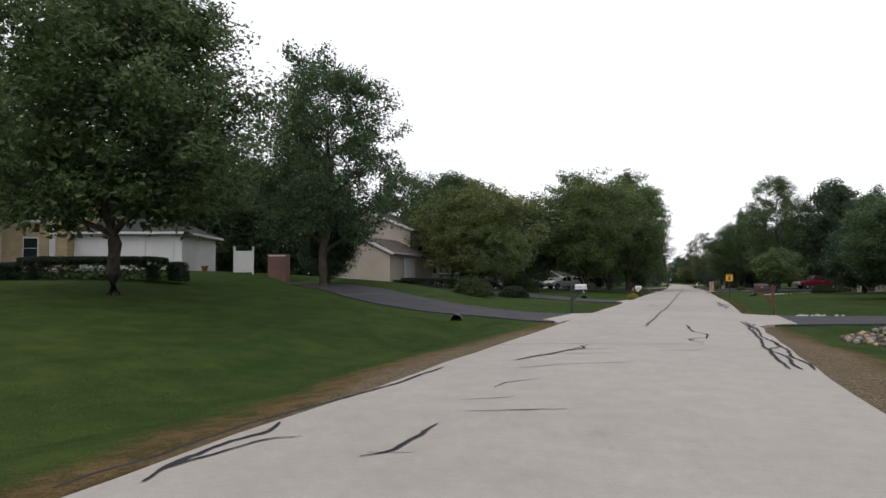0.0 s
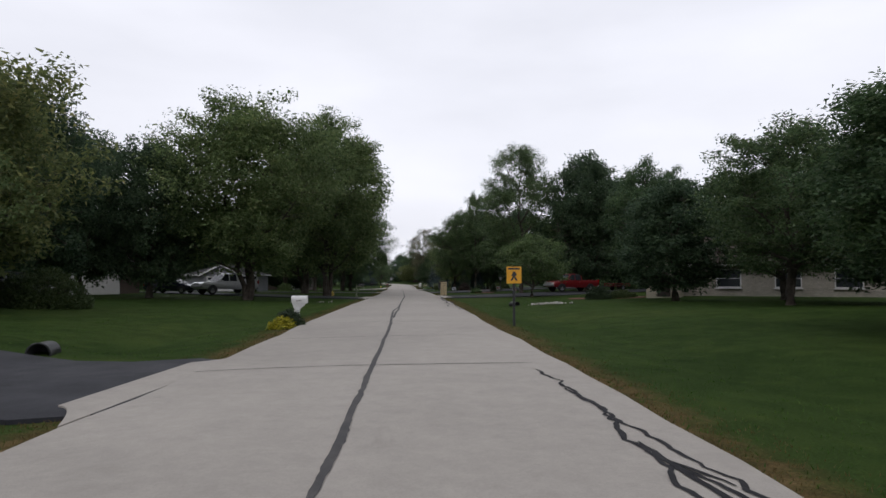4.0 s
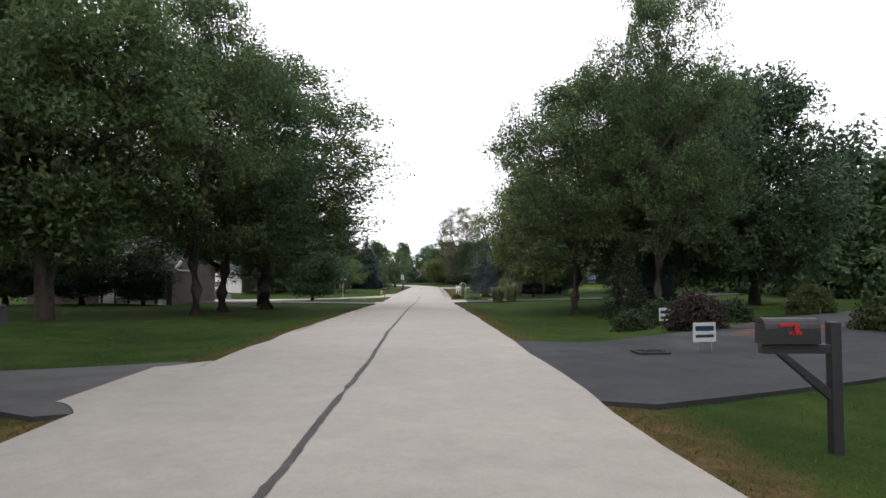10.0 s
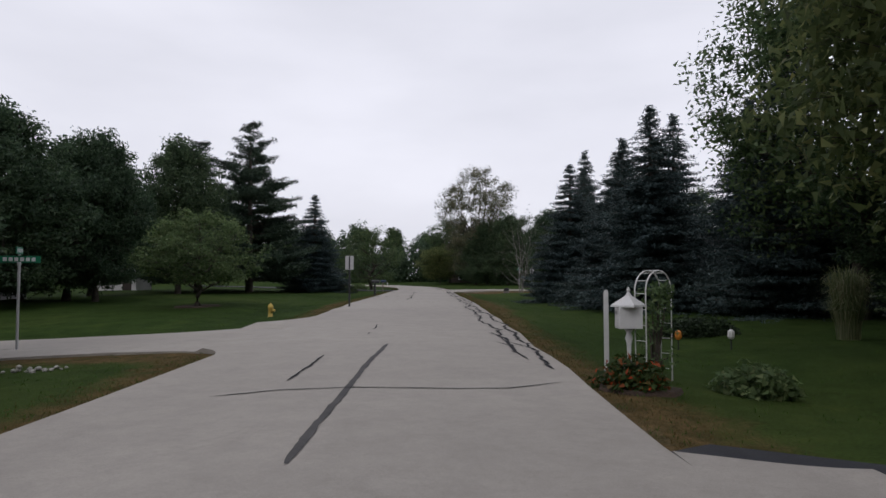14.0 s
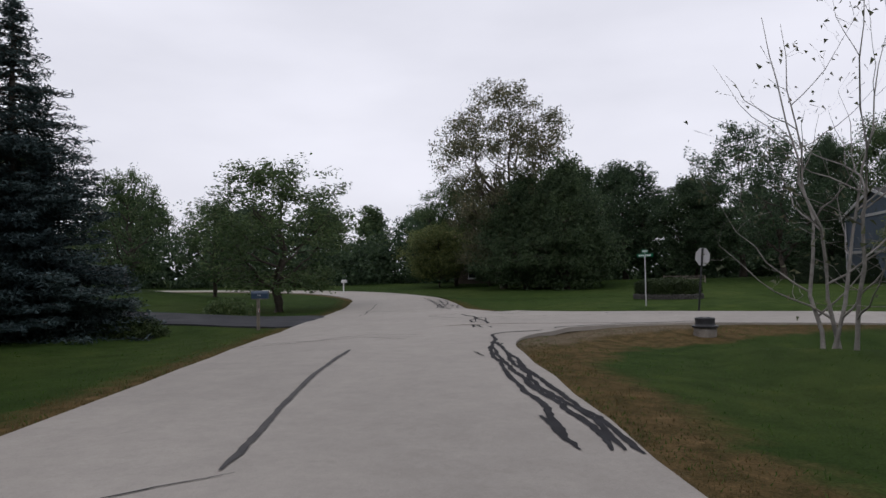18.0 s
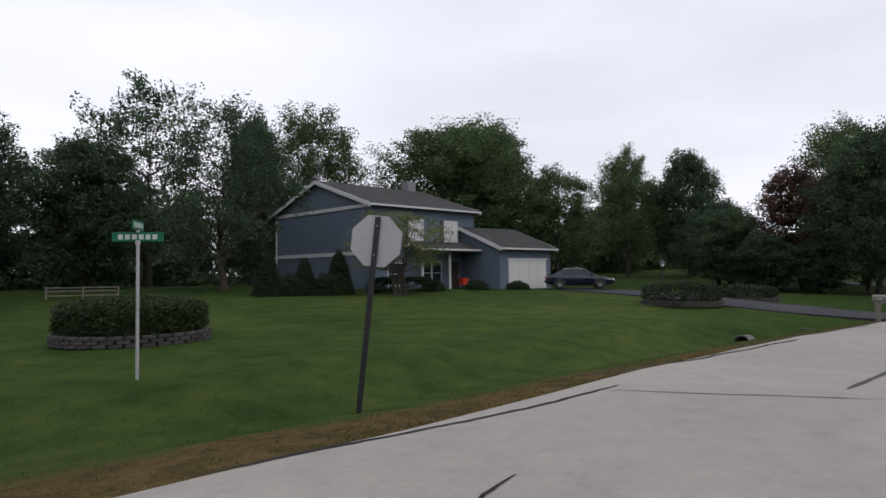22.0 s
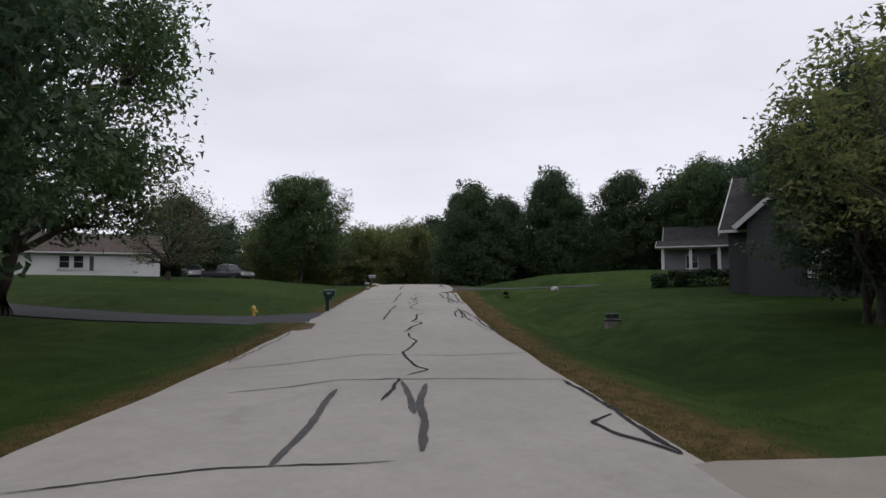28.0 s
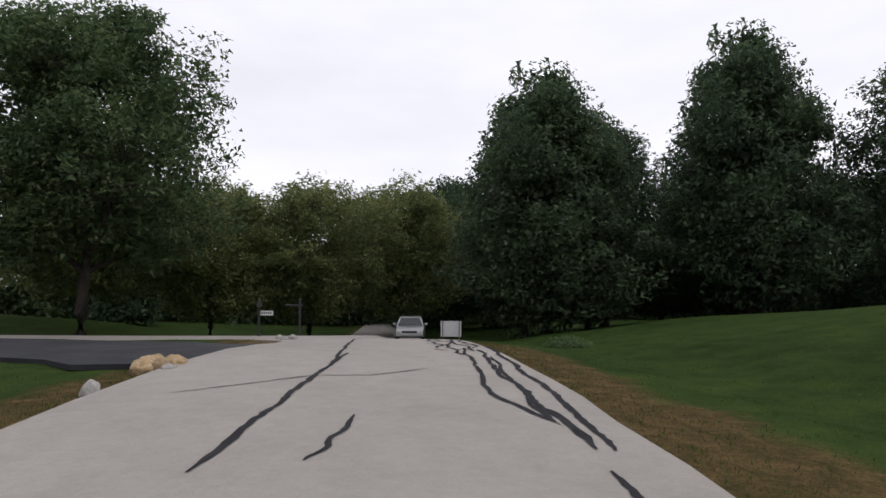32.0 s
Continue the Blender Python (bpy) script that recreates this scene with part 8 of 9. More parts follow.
def tall_grass(label, x, y, r, h, seed):
    t = thing("ornamental_grass", label, "tall grass", stand(x, y, 0))
    rnd = np.random.RandomState(seed)
    n = 1500
    a, q = rnd.rand(n) * 6.283, rnd.rand(n) ** 0.5 * r * 0.4
    root = np.c_[np.cos(a) * q, np.sin(a) * q, np.zeros(n)]
    lean = a + rnd.randn(n) * 0.6
    out = np.c_[np.cos(lean), np.sin(lean), 0 * a] * (r * rnd.rand(n) ** 0.8)[:, None]
    hh = h * rnd.uniform(0.45, 1.08, n)
    up = np.c_[0 * a, 0 * a, hh]
    low, mid = root + out * 0.10 + up * 0.45, root + out * 0.36 + up * 0.86
    tip = root + out * 1.0 + up * rnd.uniform(0.62, 1.05, n)[:, None]
    w = np.c_[-np.sin(lean), np.cos(lean), 0 * a] * 0.010
    v = np.stack([root - w, root + w, low + w, mid + w * 0.8, tip, mid - w * 0.8, low - w], 1).reshape(-1, 3)
    i = np.arange(n) * 7
    mesh_object("blades", v, np.concatenate([np.stack([i, i + 1, i + 2, i + 6], 1), np.stack([i + 6, i + 2, i + 3, i + 5], 1)]).tolist() + np.stack([i + 5, i + 3, i + 4], 1).tolist(), M_LEAF["reed"], t)
    bm = bmesh.new()
    add_lathe(bm, [(r * 0.3, -0.1), (r * 0.38, 0.05), (r * 0.2, 0.12)], 10)
    part("crown_base", bm, M_SOIL, t)


tall_grass("tall ornamental grass with pale plumes", 5.6, 165.3, 0.95, 1.45, 1)
tall_grass("tall ornamental grass with pale plumes", 6.9, 166.4, 0.9, 1.6, 2)
tall_grass("tall ornamental grass under a maple", 7.2, 173.4, 1.1, 2.3, 4)
tall_grass("clump of reedy ornamental grass", 9.4, 181.0, 0.6, 1.7, 3)


def bed(label, x, y, rx, ry, mat, seed, turn=0.0):
    pts = [(x + math.cos(a) * rx * math.cos(radians(turn)) - math.sin(a) * ry * math.sin(radians(turn)), y + math.cos(a) * rx * math.sin(radians(turn)) + math.sin(a) * ry * math.cos(radians(turn))) for a in np.linspace(0, 5.6, 9)]
    return corner_patch("planting_bed", pts, mat, label, seed, 0.06)


bed("red-brown mulch bed in the lawn", 15.8, 87.2, 3.6, 1.2, M_MULCH, 11, -20)
bed("red-brown mulch bed with shrubs", 9.6, 119.4, 2.3, 0.8, M_MULCH, 12, 45)
bed("bare soil bed before the trees", 10.2, 127.6, 2.6, 1.0, M_MULCH, 13, 30)
bed("dark soil round a small tree", -12.0, 198.3, 1.1, 1.1, M_SOIL, 14)
bed("dark soil at the side street's corner", -14, 181.0, 4.5, 0.7, M_SOIL, 15)
bed("dark soil round the mailbox flowers", 2.55, 174.7, 0.6, 0.5, M_SOIL, 16)


# rocks
def rock_mesh(seed, flat=0.75):
    rnd = random.Random(seed)
    bm = bmesh.new()
    bmesh.ops.create_icosphere(bm, subdivisions=1, radius=1.0)
    axes = [Vector((rnd.gauss(0, 1), rnd.gauss(0, 1), rnd.gauss(0, 1))).normalized() for _ in range(6)]
    for v in bm.verts:
        k = 1.0
        for a in axes:
            d = v.co.normalized().dot(a)
            if d > 0.55:
                k = min(k, 0.72 / d + 0.05 * rnd.random())
        v.co *= k * rnd.uniform(0.9, 1.06)
        v.co.z *= flat
    bmesh.ops.bevel(bm, geom=bm.edges[:], offset=0.06, segments=1, affect='EDGES')
    me = bpy.data.meshes.new("rock")
    bm.to_mesh(me)
    bm.free()
    return me


ROCKS = {}
for key, mat in (("pale", M_ROCK), ("white", M_WROCK), ("tan", M_TROCK), ("brown", surface("brown_fieldstone", (0.07, 0.055, 0.045), (0.15, 0.12, 0.10), 4.0, 30.0, 0.85, 0.0, 0.5, 0.02, where="object", vary=0.4))):
    ROCKS[key] = []
    for s in range(5):
        me = rock_mesh(s * 7 + len(key))
        me.materials.append(mat)
        ROCKS[key].append(me)


def rock_bed(label, outline, count, size, key, seed, name="rock_bed"):
    """Loose stones piled in a bed; outline is a middle and two half lengths with a turn."""
    x, y, rx, ry, turn = outline
    r = random.Random(seed)
    t = thing(name, label, "rocks", stand(x, y, turn, 0.0))
    z0 = gz(x, y)
    for k in range(count):
        a, q = r.random() * 6.283, math.sqrt(r.random())
        p = (math.cos(a) * q * rx, math.sin(a) * q * ry)
        s = size * r.uniform(0.6, 1.5)
        wx, wy = x + p[0] * math.cos(radians(turn)) - p[1] * math.sin(radians(turn)), y + p[0] * math.sin(radians(turn)) + p[1] * math.cos(radians(turn))
        ob = new("rock", ROCKS[r.choice(key.split())][r.randrange(5)])
        ob.parent = t
        ob.matrix_basis = Matrix.Translation((p[0], p[1], gz(wx, wy) - z0 + s * 0.3 + (0.10 * r.random() * (1 - q)))) @ Matrix.Rotation(r.random() * 6.28, 4, 'Z') @ Matrix.Rotation(r.uniform(-0.4, 0.4), 4, 'X') @ Matrix.Diagonal((s, s * r.uniform(0.7, 1), s * 0.9, 1))
    return t


def rock(label, x, y, s, key, k, turn=0.0, tall=1.0, group="rocks along the road"):
    t = thing("rock", label, "rock", stand(x, y, turn, 0.0), group)
    ob = new("boulder", ROCKS[key][k % 5])
    ob.parent = t
    ob.matrix_basis = Matrix.Translation((0, 0, s * 0.4 * tall)) @ Matrix.Diagonal((s, s * 0.8, s * tall, 1))


rock_bed("bed of pale rounded fieldstones in the lawn", (5.6, 21.6, 2.9, 1.15, 50), 300, 0.092, "pale brown brown tan", 1)
rock_bed("row of small white stones by the driveway", (4.6, 28.9, 0.9, 0.22, -5), 34, 0.08, "white", 2)
rock_bed("white stones in a ditch by a culvert", (8.9, 77.6, 1.5, 0.5, 0), 90, 0.085, "white", 3)
rock_bed("flat white stones at the corner ditch", (-7.6, 177.4, 0.9, 0.25, 20), 26, 0.06, "white", 4)
rock_bed("grey stones round a driveway drain", (5.7, 170.9, 0.6, 0.4, 0), 40, 0.07, "white", 5)
rock_bed("flat stones beside the ditch", (-6.7, 86.2, 0.8, 0.25, 10), 14, 0.06, "pale", 6)
for k, (x, y, s, key, lab) in enumerate([(102.2, 220.75, 0.30, "pale", "grey-tan boulder beside the road"), (107.6, 219.3, 0.16, "white", "small white rock beside the road"), (110.4, 218.9, 0.15, "white", "small white rock beside the road"), (117.1, 218.0, 0.17, "white", "upright white rock beside the road"), (111.6, 218.6, 0.12, "tan", "small tan rock beside the road"),
                                         (134.0, 215.4, 0.32, "white", "white rock at the street corner"), (133.2, 215.7, 0.26, "white", "white rock at the street corner"), (134.8, 215.9, 0.25, "white", "white rock at the street corner"), (94.6, 209.6, 0.36, "white", "broad pale rock on the slope"), (95.4, 209.1, 0.18, "pale", "pale rock on the slope")]):
    rock(lab, x, y, s, key, k, k * 50.0, 1.25 if "upright" in lab else 0.9)
pile = rock_bed("pile of tan and white rocks by the driveway", (119.9, 217.65, 0.45, 0.35, 0), 12, 0.22, "tan", 9, "rock_pile")
for k, (px, py) in enumerate([(-0.5, -0.2), (-0.35, 0.3), (0.4, 0.3)]):
    ob = new("rock", ROCKS["white"][k])
    ob.parent = pile
    ob.matrix_basis = Matrix.Translation((px, py, 0.1)) @ Matrix.Diagonal((0.2, 0.16, 0.16, 1))


# hydrants
def hydrant(x, y, turn):
    h = thing("fire_hydrant", "yellow cast-iron fire hydrant on the grass", "fire hydrant", stand(x, y, turn, 0.05) @ Matrix.Diagonal((0.8, 0.8, 0.8, 1)), "fire hydrants")
    bm = bmesh.new()
    add_lathe(bm, [(0.15, 0.0), (0.15, 0.05), (0.105, 0.07), (0.10, 0.42), (0.135, 0.44), (0.135, 0.48), (0.115, 0.5)], 16)
    part("barrel", bm, M_YELLOW, h, "", True)
    bm = bmesh.new()
    add_lathe(bm, [(0.135, 0.502), (0.13, 0.55), (0.10, 0.62), (0.05, 0.66), (0.03, 0.66), (0.03, 0.71), (0.01, 0.715)], 16)
    part("bonnet", bm, M_YELLOW, h, "", True)
    for d in ((1, 0), (0, 1), (0, -1)):
        r = 0.075 if d == (1, 0) else 0.055
        c = cyl_part("nozzle", (d[0] * 0.09, d[1] * 0.09, 0.36), (d[0] * 0.18, d[1] * 0.18, 0.36), r, M_YELLOW, h)
        cyl_part("nozzle_cap", (d[0] * 0.182, d[1] * 0.182, 0.36), (d[0] * 0.22, d[1] * 0.22, 0.36), r * 0.8, M_YELLOW, c, "", None, 6)
    for k in range(6):
        a = k * 1.047
        cyl_part("bolt", (math.cos(a) * 0.125, math.sin(a) * 0.125, 0.05), (math.cos(a) * 0.125, math.sin(a) * 0.125, 0.085), 0.014, M_GALV, h, "", None, 6)


for x, y, turn in ((-7.3, 96.0, 0), (-6.4, 190.4, 0), (83.3, 227.9, NORTH_B)):
    hydrant(x, y, turn)


# culverts and drains
def culvert(label, x, y, turn, r=0.26, z=-0.05, dark=False):
    """A corrugated pipe that comes out of the ground along local x, with a hollow mouth."""
    c = thing("culvert", label, "drain pipe", stand(x, y, turn, 0.0))
    bm = bmesh.new()
    seg = 18
    prof = [(r * (1 + 0.05 * (k % 2)), -0.62 + k * 0.09) for k in range(7)] + [(r * 1.12, 0.0), (r * 1.1, 0.02), (r * 0.92, 0.0)] + [(r * 0.92, -0.6)]
    rings = [[bm.verts.new((d, q * math.cos(2 * math.pi * i / seg), z + r * 0.55 + q * math.sin(2 * math.pi * i / seg))) for i in range(seg)] for q, d in prof]
    for a, b in zip(rings, rings[1:]):
        for i in range(seg):
            bm.faces.new((a[i], a[(i + 1) % seg], b[(i + 1) % seg], b[i]))
    bm.faces.new(rings[-1])
    part("pipe", bm, M_BLACKP if dark else M_CORR, c, "", True)
    bm = bmesh.new()
    add_prism(bm, [(-0.05, z - r * 0.5), (0.45, z - r * 0.5), (0.5, z - r * 0.35), (-0.05, z - r * 0.35)], -r * 1.1, r * 1.1, "y")
    part("apron", bm, M_CORR, c, "steel apron below the pipe's mouth")


culvert("dark corrugated culvert end below a driveway", -8.6, 22.8, -75, 0.2, -0.08, True)
culvert("dark corrugated culvert end in the ditch", -7.4, 48.0, -80, 0.2, -0.08, True)
culvert("corrugated culvert with its mouth in the lawn", 6.9, 79.0, -65, 0.22, -0.08, True)
culvert("corrugated steel culvert end in the roadside ditch", 29.4, 239.6, 168, 0.3, -0.28)
culvert("dark culvert end in the grass slope", 95.8, 212.5, 165, 0.17, -0.02)


def drain_riser(label, x, y):
    """A round brick-and-mortar riser with an iron frame and lid on it."""
    d = thing("drain_riser", label, "drain", stand(x, y, 20, 0.12), "drain risers")
    bm = bmesh.new()
    add_lathe(bm, [(0.30, -0.1), (0.295, 0.1), (0.285, 0.27), (0.28, 0.33)], 20)
    for v in bm.verts:
        a = math.atan2(v.co.y, v.co.x)
        k = 1 + 0.035 * math.sin(a * 5 + v.co.z * 23) + 0.02 * math.sin(a * 11)
        v.co.x *= k
        v.co.y *= k
    part("riser", bm, M_CHIM, d, "rough mortared masonry riser", True)
    bm = bmesh.new()
    add_lathe(bm, [(0.33, 0.332), (0.34, 0.345), (0.34, 0.375), (0.32, 0.385), (0.265, 0.39), (0.25, 0.43), (0.25, 0.54), (0.262, 0.545), (0.262, 0.57), (0.24, 0.575)], 24)
    part("frame", bm, M_IRON, d, "flanged dark iron frame")
    bm = bmesh.new()
    add_lathe(bm, [(0.235, 0.577), (0.235, 0.59), (0.2, 0.596), (0.06, 0.596)], 24)
    lid = part("lid", bm, M_IRON, d, "round dark iron lid")
    for k in range(4):
        box_part("lid_rib", (math.cos(k * 1.571) * 0.12, math.sin(k * 1.571) * 0.12, 0.6), (0.1, 0.03, 0.012), M_IRON, lid, "", 0.002, k * 1.571)


drain_riser("dark iron-topped masonry drain riser in the ditch", 77.45, 214.75)
drain_riser("dark iron-topped masonry drain riser on the lawn", 6.9, 231.7)


def grate(label, x, y, turn, w=0.6, d=0.6, lift=0.0):
    g = thing("drain_grate", label, "drain", pose(x, y, gz(x, y) + lift, 0, 0, turn))
    bm = bmesh.new()
    for c, s in (((0, -d / 2, 0), (w, 0.05, 0.03)), ((0, d / 2, 0), (w, 0.05, 0.03)), ((-w / 2, 0, 0), (0.05, d - 0.05, 0.03)), ((w / 2, 0, 0), (0.05, d - 0.05, 0.03))):
        add_box(bm, c, s)
    part("rim", bm, M_IRON, g)
    for k in range(6):
        box_part("grate_bar", ((k - 2.5) * w / 6.5, 0, -0.002), (0.03, d - 0.06, 0.025), M_IRON, g, "", 0.0)


grate("dark round drain cover in an asphalt driveway", 5.9, 97.7, 0, 0.75, 0.75, 0.07)
grate("dark drain grate in an asphalt driveway", 4.8, 123.4, 0, 0.6, 0.6, 0.07)
grate("iron drain grate at the road's edge", 31.7, 237.6, -12, 0.5, 0.5, 0.02)


# signs
def sign_post(parent, h, mat=None, kind="channel"):
    mat = mat or M_IRON
    if kind == "pipe":
        return cyl_part("post", (0, 0, -0.4), (0, 0, h), 0.03, mat, parent)
    bm = bmesh.new()
    add_prism(bm, [(-0.038, -0.4), (0.038, -0.4), (0.038, h), (-0.038, h)], -0.004, 0.004, "y")
    for sx in (-0.034, 0.034):
        add_box(bm, (sx, 0.018, h / 2 - 0.2), (0.008, 0.032, h + 0.4))
    return part("post", bm, mat, parent)


def octagon(w):
    r = w / 2 / math.cos(math.pi / 8)
    return [(r * math.cos(math.pi / 8 + k * math.pi / 4), r * math.sin(math.pi / 8 + k * math.pi / 4)) for k in range(8)]


st = thing("stop_sign", "bare grey back of an octagonal stop sign", "road sign", stand(10.75, 241.5, -64) @ Matrix.Rotation(radians(6.3), 4, 'Y'))
sign_post(st, 2.85)
bm = bmesh.new()
add_prism(bm, [(x, z + 2.5) for x, z in octagon(0.74)], 0.045, 0.05, "y")
plate = part("plate", bm, M_ALU, st, "bare aluminium back of the plate")
bm = bmesh.new()
add_prism(bm, [(x, z + 2.5) for x, z in octagon(0.72)], 0.0505, 0.053, "y")
part("face", bm, M_REDP, st, "red sign face")
for z in (2.3, 2.72):
    cyl_part("bolt", (0, -0.006, z), (0, -0.016, z), 0.014, M_GALV, st, "", None, 6)


def street_sign(label, x, y, turn, h, cross=True):
    s = thing("street_sign", label, "street sign", stand(x, y, turn))
    sign_post(s, h, M_ALU, "pipe")
    cyl_part("cap", (0, 0, h), (0, 0, h + 0.07), 0.045, M_ALU, s)
    for k, (dz, rot, w) in enumerate(((0.13, 0, 0.85), (0.33, 90, 0.6)) if cross else ((0.13, 0, 0.75), (0.33, 90, 0.6))):
        bm = bmesh.new()
        add_box(bm, (0, 0, h + dz), (w if rot == 0 else 0.016, 0.016 if rot == 0 else w, 0.16), 0.004)
        b = part("blade", bm, M_SIGNG, s, "green name blade")
        for sgn in (-1, 1):
            for q in range(6):
                u = (q - 2.5) * w / 7.5
                c = (u, sgn * 0.011, h + dz) if rot == 0 else (sgn * 0.011, u, h + dz)
                sz = (w / 11, 0.004, 0.085) if rot == 0 else (0.004, w / 11, 0.085)
                box_part("lettering_bar", c, sz, M_TRIM, b, "", 0.0)
    cyl_part("bracket", (0, 0, h + 0.21), (0, 0, h + 0.25), 0.03, M_ALU, s)


street_sign("green street name blades on a white pole", 10.02, 245.9, -48, 2.35)
street_sign("green street name blades on a steel pole", -9.75, 180.9, 20, 2.0)

ped = thing("warning_sign", "yellow pedestrian warning sign on dark post", "road sign", stand(3.0, 57.0, 0))
sign_post(ped, 2.0)
pp = box_part("plate", (0, -0.03, 1.72), (0.5, 0.006, 0.56), M_SIGNY, ped, "", 0.0)
box_part("lettering_bar", (0, -0.036, 1.93), (0.38, 0.004, 0.06), M_BLACKP, pp, "", 0.0)
bm = bmesh.new()
add_prism(bm, [(-0.03, 1.84), (0.03, 1.84), (0.1, 1.72), (0.04, 1.68), (0.12, 1.54), (0.07, 1.52), (0.0, 1.62), (-0.08, 1.52), (-0.12, 1.55), (-0.04, 1.68), (-0.1, 1.7)], -0.038, -0.034, "y")
part("emblem", bm, M_BLACKP, pp, "plain black emblem")
back = thing("road_sign", "grey back of a rectangular road sign", "road sign", stand(-4.0, 194.5, 0))
sign_post(back, 2.3)
box_part("plate", (0, -0.03, 2.0), (0.36, 0.006, 0.6), M_ALU, back, "bare aluminium plate", 0.0)
box_part("stripe", (0, -0.036, 2.0), (0.06, 0.004, 0.56), M_IRON, back, "", 0.0)


def yard_sign(label, x, y, turn, w, h, panels, zb=0.25):
    s = thing("yard_sign", label, "yard sign", stand(x, y, turn), "yard signs")
    b = box_part("board", (0, 0, zb + h / 2), (w, 0.008, h), M_TRIM, s, "", 0.0)
    for sx in (-w * 0.3, w * 0.3):
        cyl_part("wire_leg", (sx, 0, -0.2), (sx, 0, zb + 0.05), 0.006, M_GALV, s, "", None, 6)
    for z, hh, mat in panels:
        for sgn in (-1, 1):
            box_part("lettering_bar", (0, sgn * 0.007, zb + z * h), (w * 0.8, 0.004, hh * h), mat, b, "", 0.0)


yard_sign("white and blue yard sign on wire legs", 7.8, 130.9, 20, 0.6, 0.42, [(0.68, 0.22, M_BLUEP), (0.25, 0.2, M_BLUEP)])
yard_sign("white yard sign with red lettering bars", 13.6, 119.6, 20, 0.6, 0.45, [(0.7, 0.2, M_REDP), (0.3, 0.25, M_REDP)])
yard_sign("white and blue yard sign by the trees", 6.0, 123.6, 15, 0.55, 0.4, [(0.7, 0.25, M_BLUEP), (0.3, 0.15, M_BLUEP)])
yard_sign("small red and white yard sign", 11.9, 122.6, 25, 0.55, 0.42, [(0.7, 0.2, M_REDP), (0.28, 0.16, M_IRON)])


def lettering(text, size, parent, m, material):
    cu = bpy.data.curves.new("lettering", 'FONT')
    cu.body, cu.size, cu.align_x, cu.align_y, cu.extrude = text, size, 'CENTER', 'CENTER', 0.002
    tmp = bpy.data.objects.new("lettering", cu)
    me = bpy.data.meshes.new_from_object(tmp)
    bpy.data.objects.remove(tmp)
    bpy.data.curves.remove(cu)
    me.materials.append(material)
    ob = new("lettering", me)
    ob.parent = parent
    ob.matrix_basis = m
    return ob


free = thing("notice_board", "white board sign with red lettering FREE", "sign", stand(138.6, 207.9, 78 + 180))
fb = box_part("board", (0, 0, 0.62), (1.0, 0.02, 0.75), M_TRIM, free, "", 0.004)
for sx in (-0.4, 0.4):
    box_part("leg", (sx, -0.04, 0.4), (0.05, 0.05, 1.2), M_POSTWOOD, free, "", 0.004)
lettering("FREE", 0.28, fb, Matrix.Translation((0, 0.014, 0.64)) @ Matrix.Rotation(math.pi, 4, 'Z') @ Matrix.Rotation(math.pi / 2, 4, 'X'), M_REDP)
for z, w in ((0.88, 0.8), (0.44, 0.85), (0.33, 0.7)):
    box_part("lettering_bar", (0, 0.013, z), (w, 0.004, 0.07), M_REDP if z > 0.8 else M_IRON, fb, "", 0.0)

ms = thing("mailbox", "dark mailbox with white side sign on a post", "mailbox", stand(136.6, 216.8, 180), "roadside mailboxes")
box_part("post", (0, 0, 0.7), (0.1, 0.1, 1.9), M_IRON, ms, "", 0.006)
box_part("sign_plate", (0, 0.3, 1.05), (0.02, 0.55, 0.2), M_TRIM, ms, "white name plate", 0.003)
bars(ms, (0.014, 0.3, 1.05), 0.45, 0.08, 5, M_BLACKP)
bm = bmesh.new()
arch_box(bm, -0.25, 0.25, 0.1, 1.3, 1.54)
part("box", bm, M_BLACKP, ms)
cs = thing("sign_post", "dark post with crossbar for a hanging sign", "post", stand(137.2, 215.1, 0))
box_part("post", (0, 0, 0.8), (0.1, 0.1, 2.1), M_IRON, cs, "", 0.006)
box_part("crossbar", (0, 0.25, 1.55), (0.07, 0.75, 0.07), M_IRON, cs, "", 0.005)


# lamps on posts
def post_lamp(label, x, y, h):
    p = thing("post_lamp", label, "lamp post", stand(x, y, 0))
    cyl_part("post", (0, 0, -0.3), (0, 0, h), 0.05, M_IRON, p)
    bm = bmesh.new()
    add_lathe(bm, [(0.07, h), (0.12, h + 0.03), (0.15, h + 0.3), (0.14, h + 0.31)], 8)
    part("lantern", bm, M_LAMPW, p)
    bm = bmesh.new()
    add_lathe(bm, [(0.3, h + 0.31), (0.12, h + 0.42), (0.03, h + 0.48), (0.01, h + 0.54)], 8)
    part("hood", bm, M_IRON, p, "dark metal hood")


post_lamp("black lantern beside a driveway", 51.0, 248.4, 1.95)
post_lamp("black lantern before the wooded garden", 12.8, 126.5, 1.5)

# low garden lights near the spruces
for k, (x, y) in enumerate([(5.2, 180.4), (6.2, 180.0)]):
    g = thing("garden_light", "small white and orange garden light", "garden light", stand(x, y, 0), "garden lights")
    cyl_part("stake", (0, 0, -0.1), (0, 0, 0.25), 0.015, M_IRON, g, "", None, 8)
    bm = bmesh.new()
    add_lathe(bm, [(0.05, 0.25), (0.08, 0.3), (0.07, 0.42), (0.02, 0.46)], 10)
    part("globe", bm, M_LAMPW if k else plain("amber_lens", (0.6, 0.22, 0.03), 0.3), g)


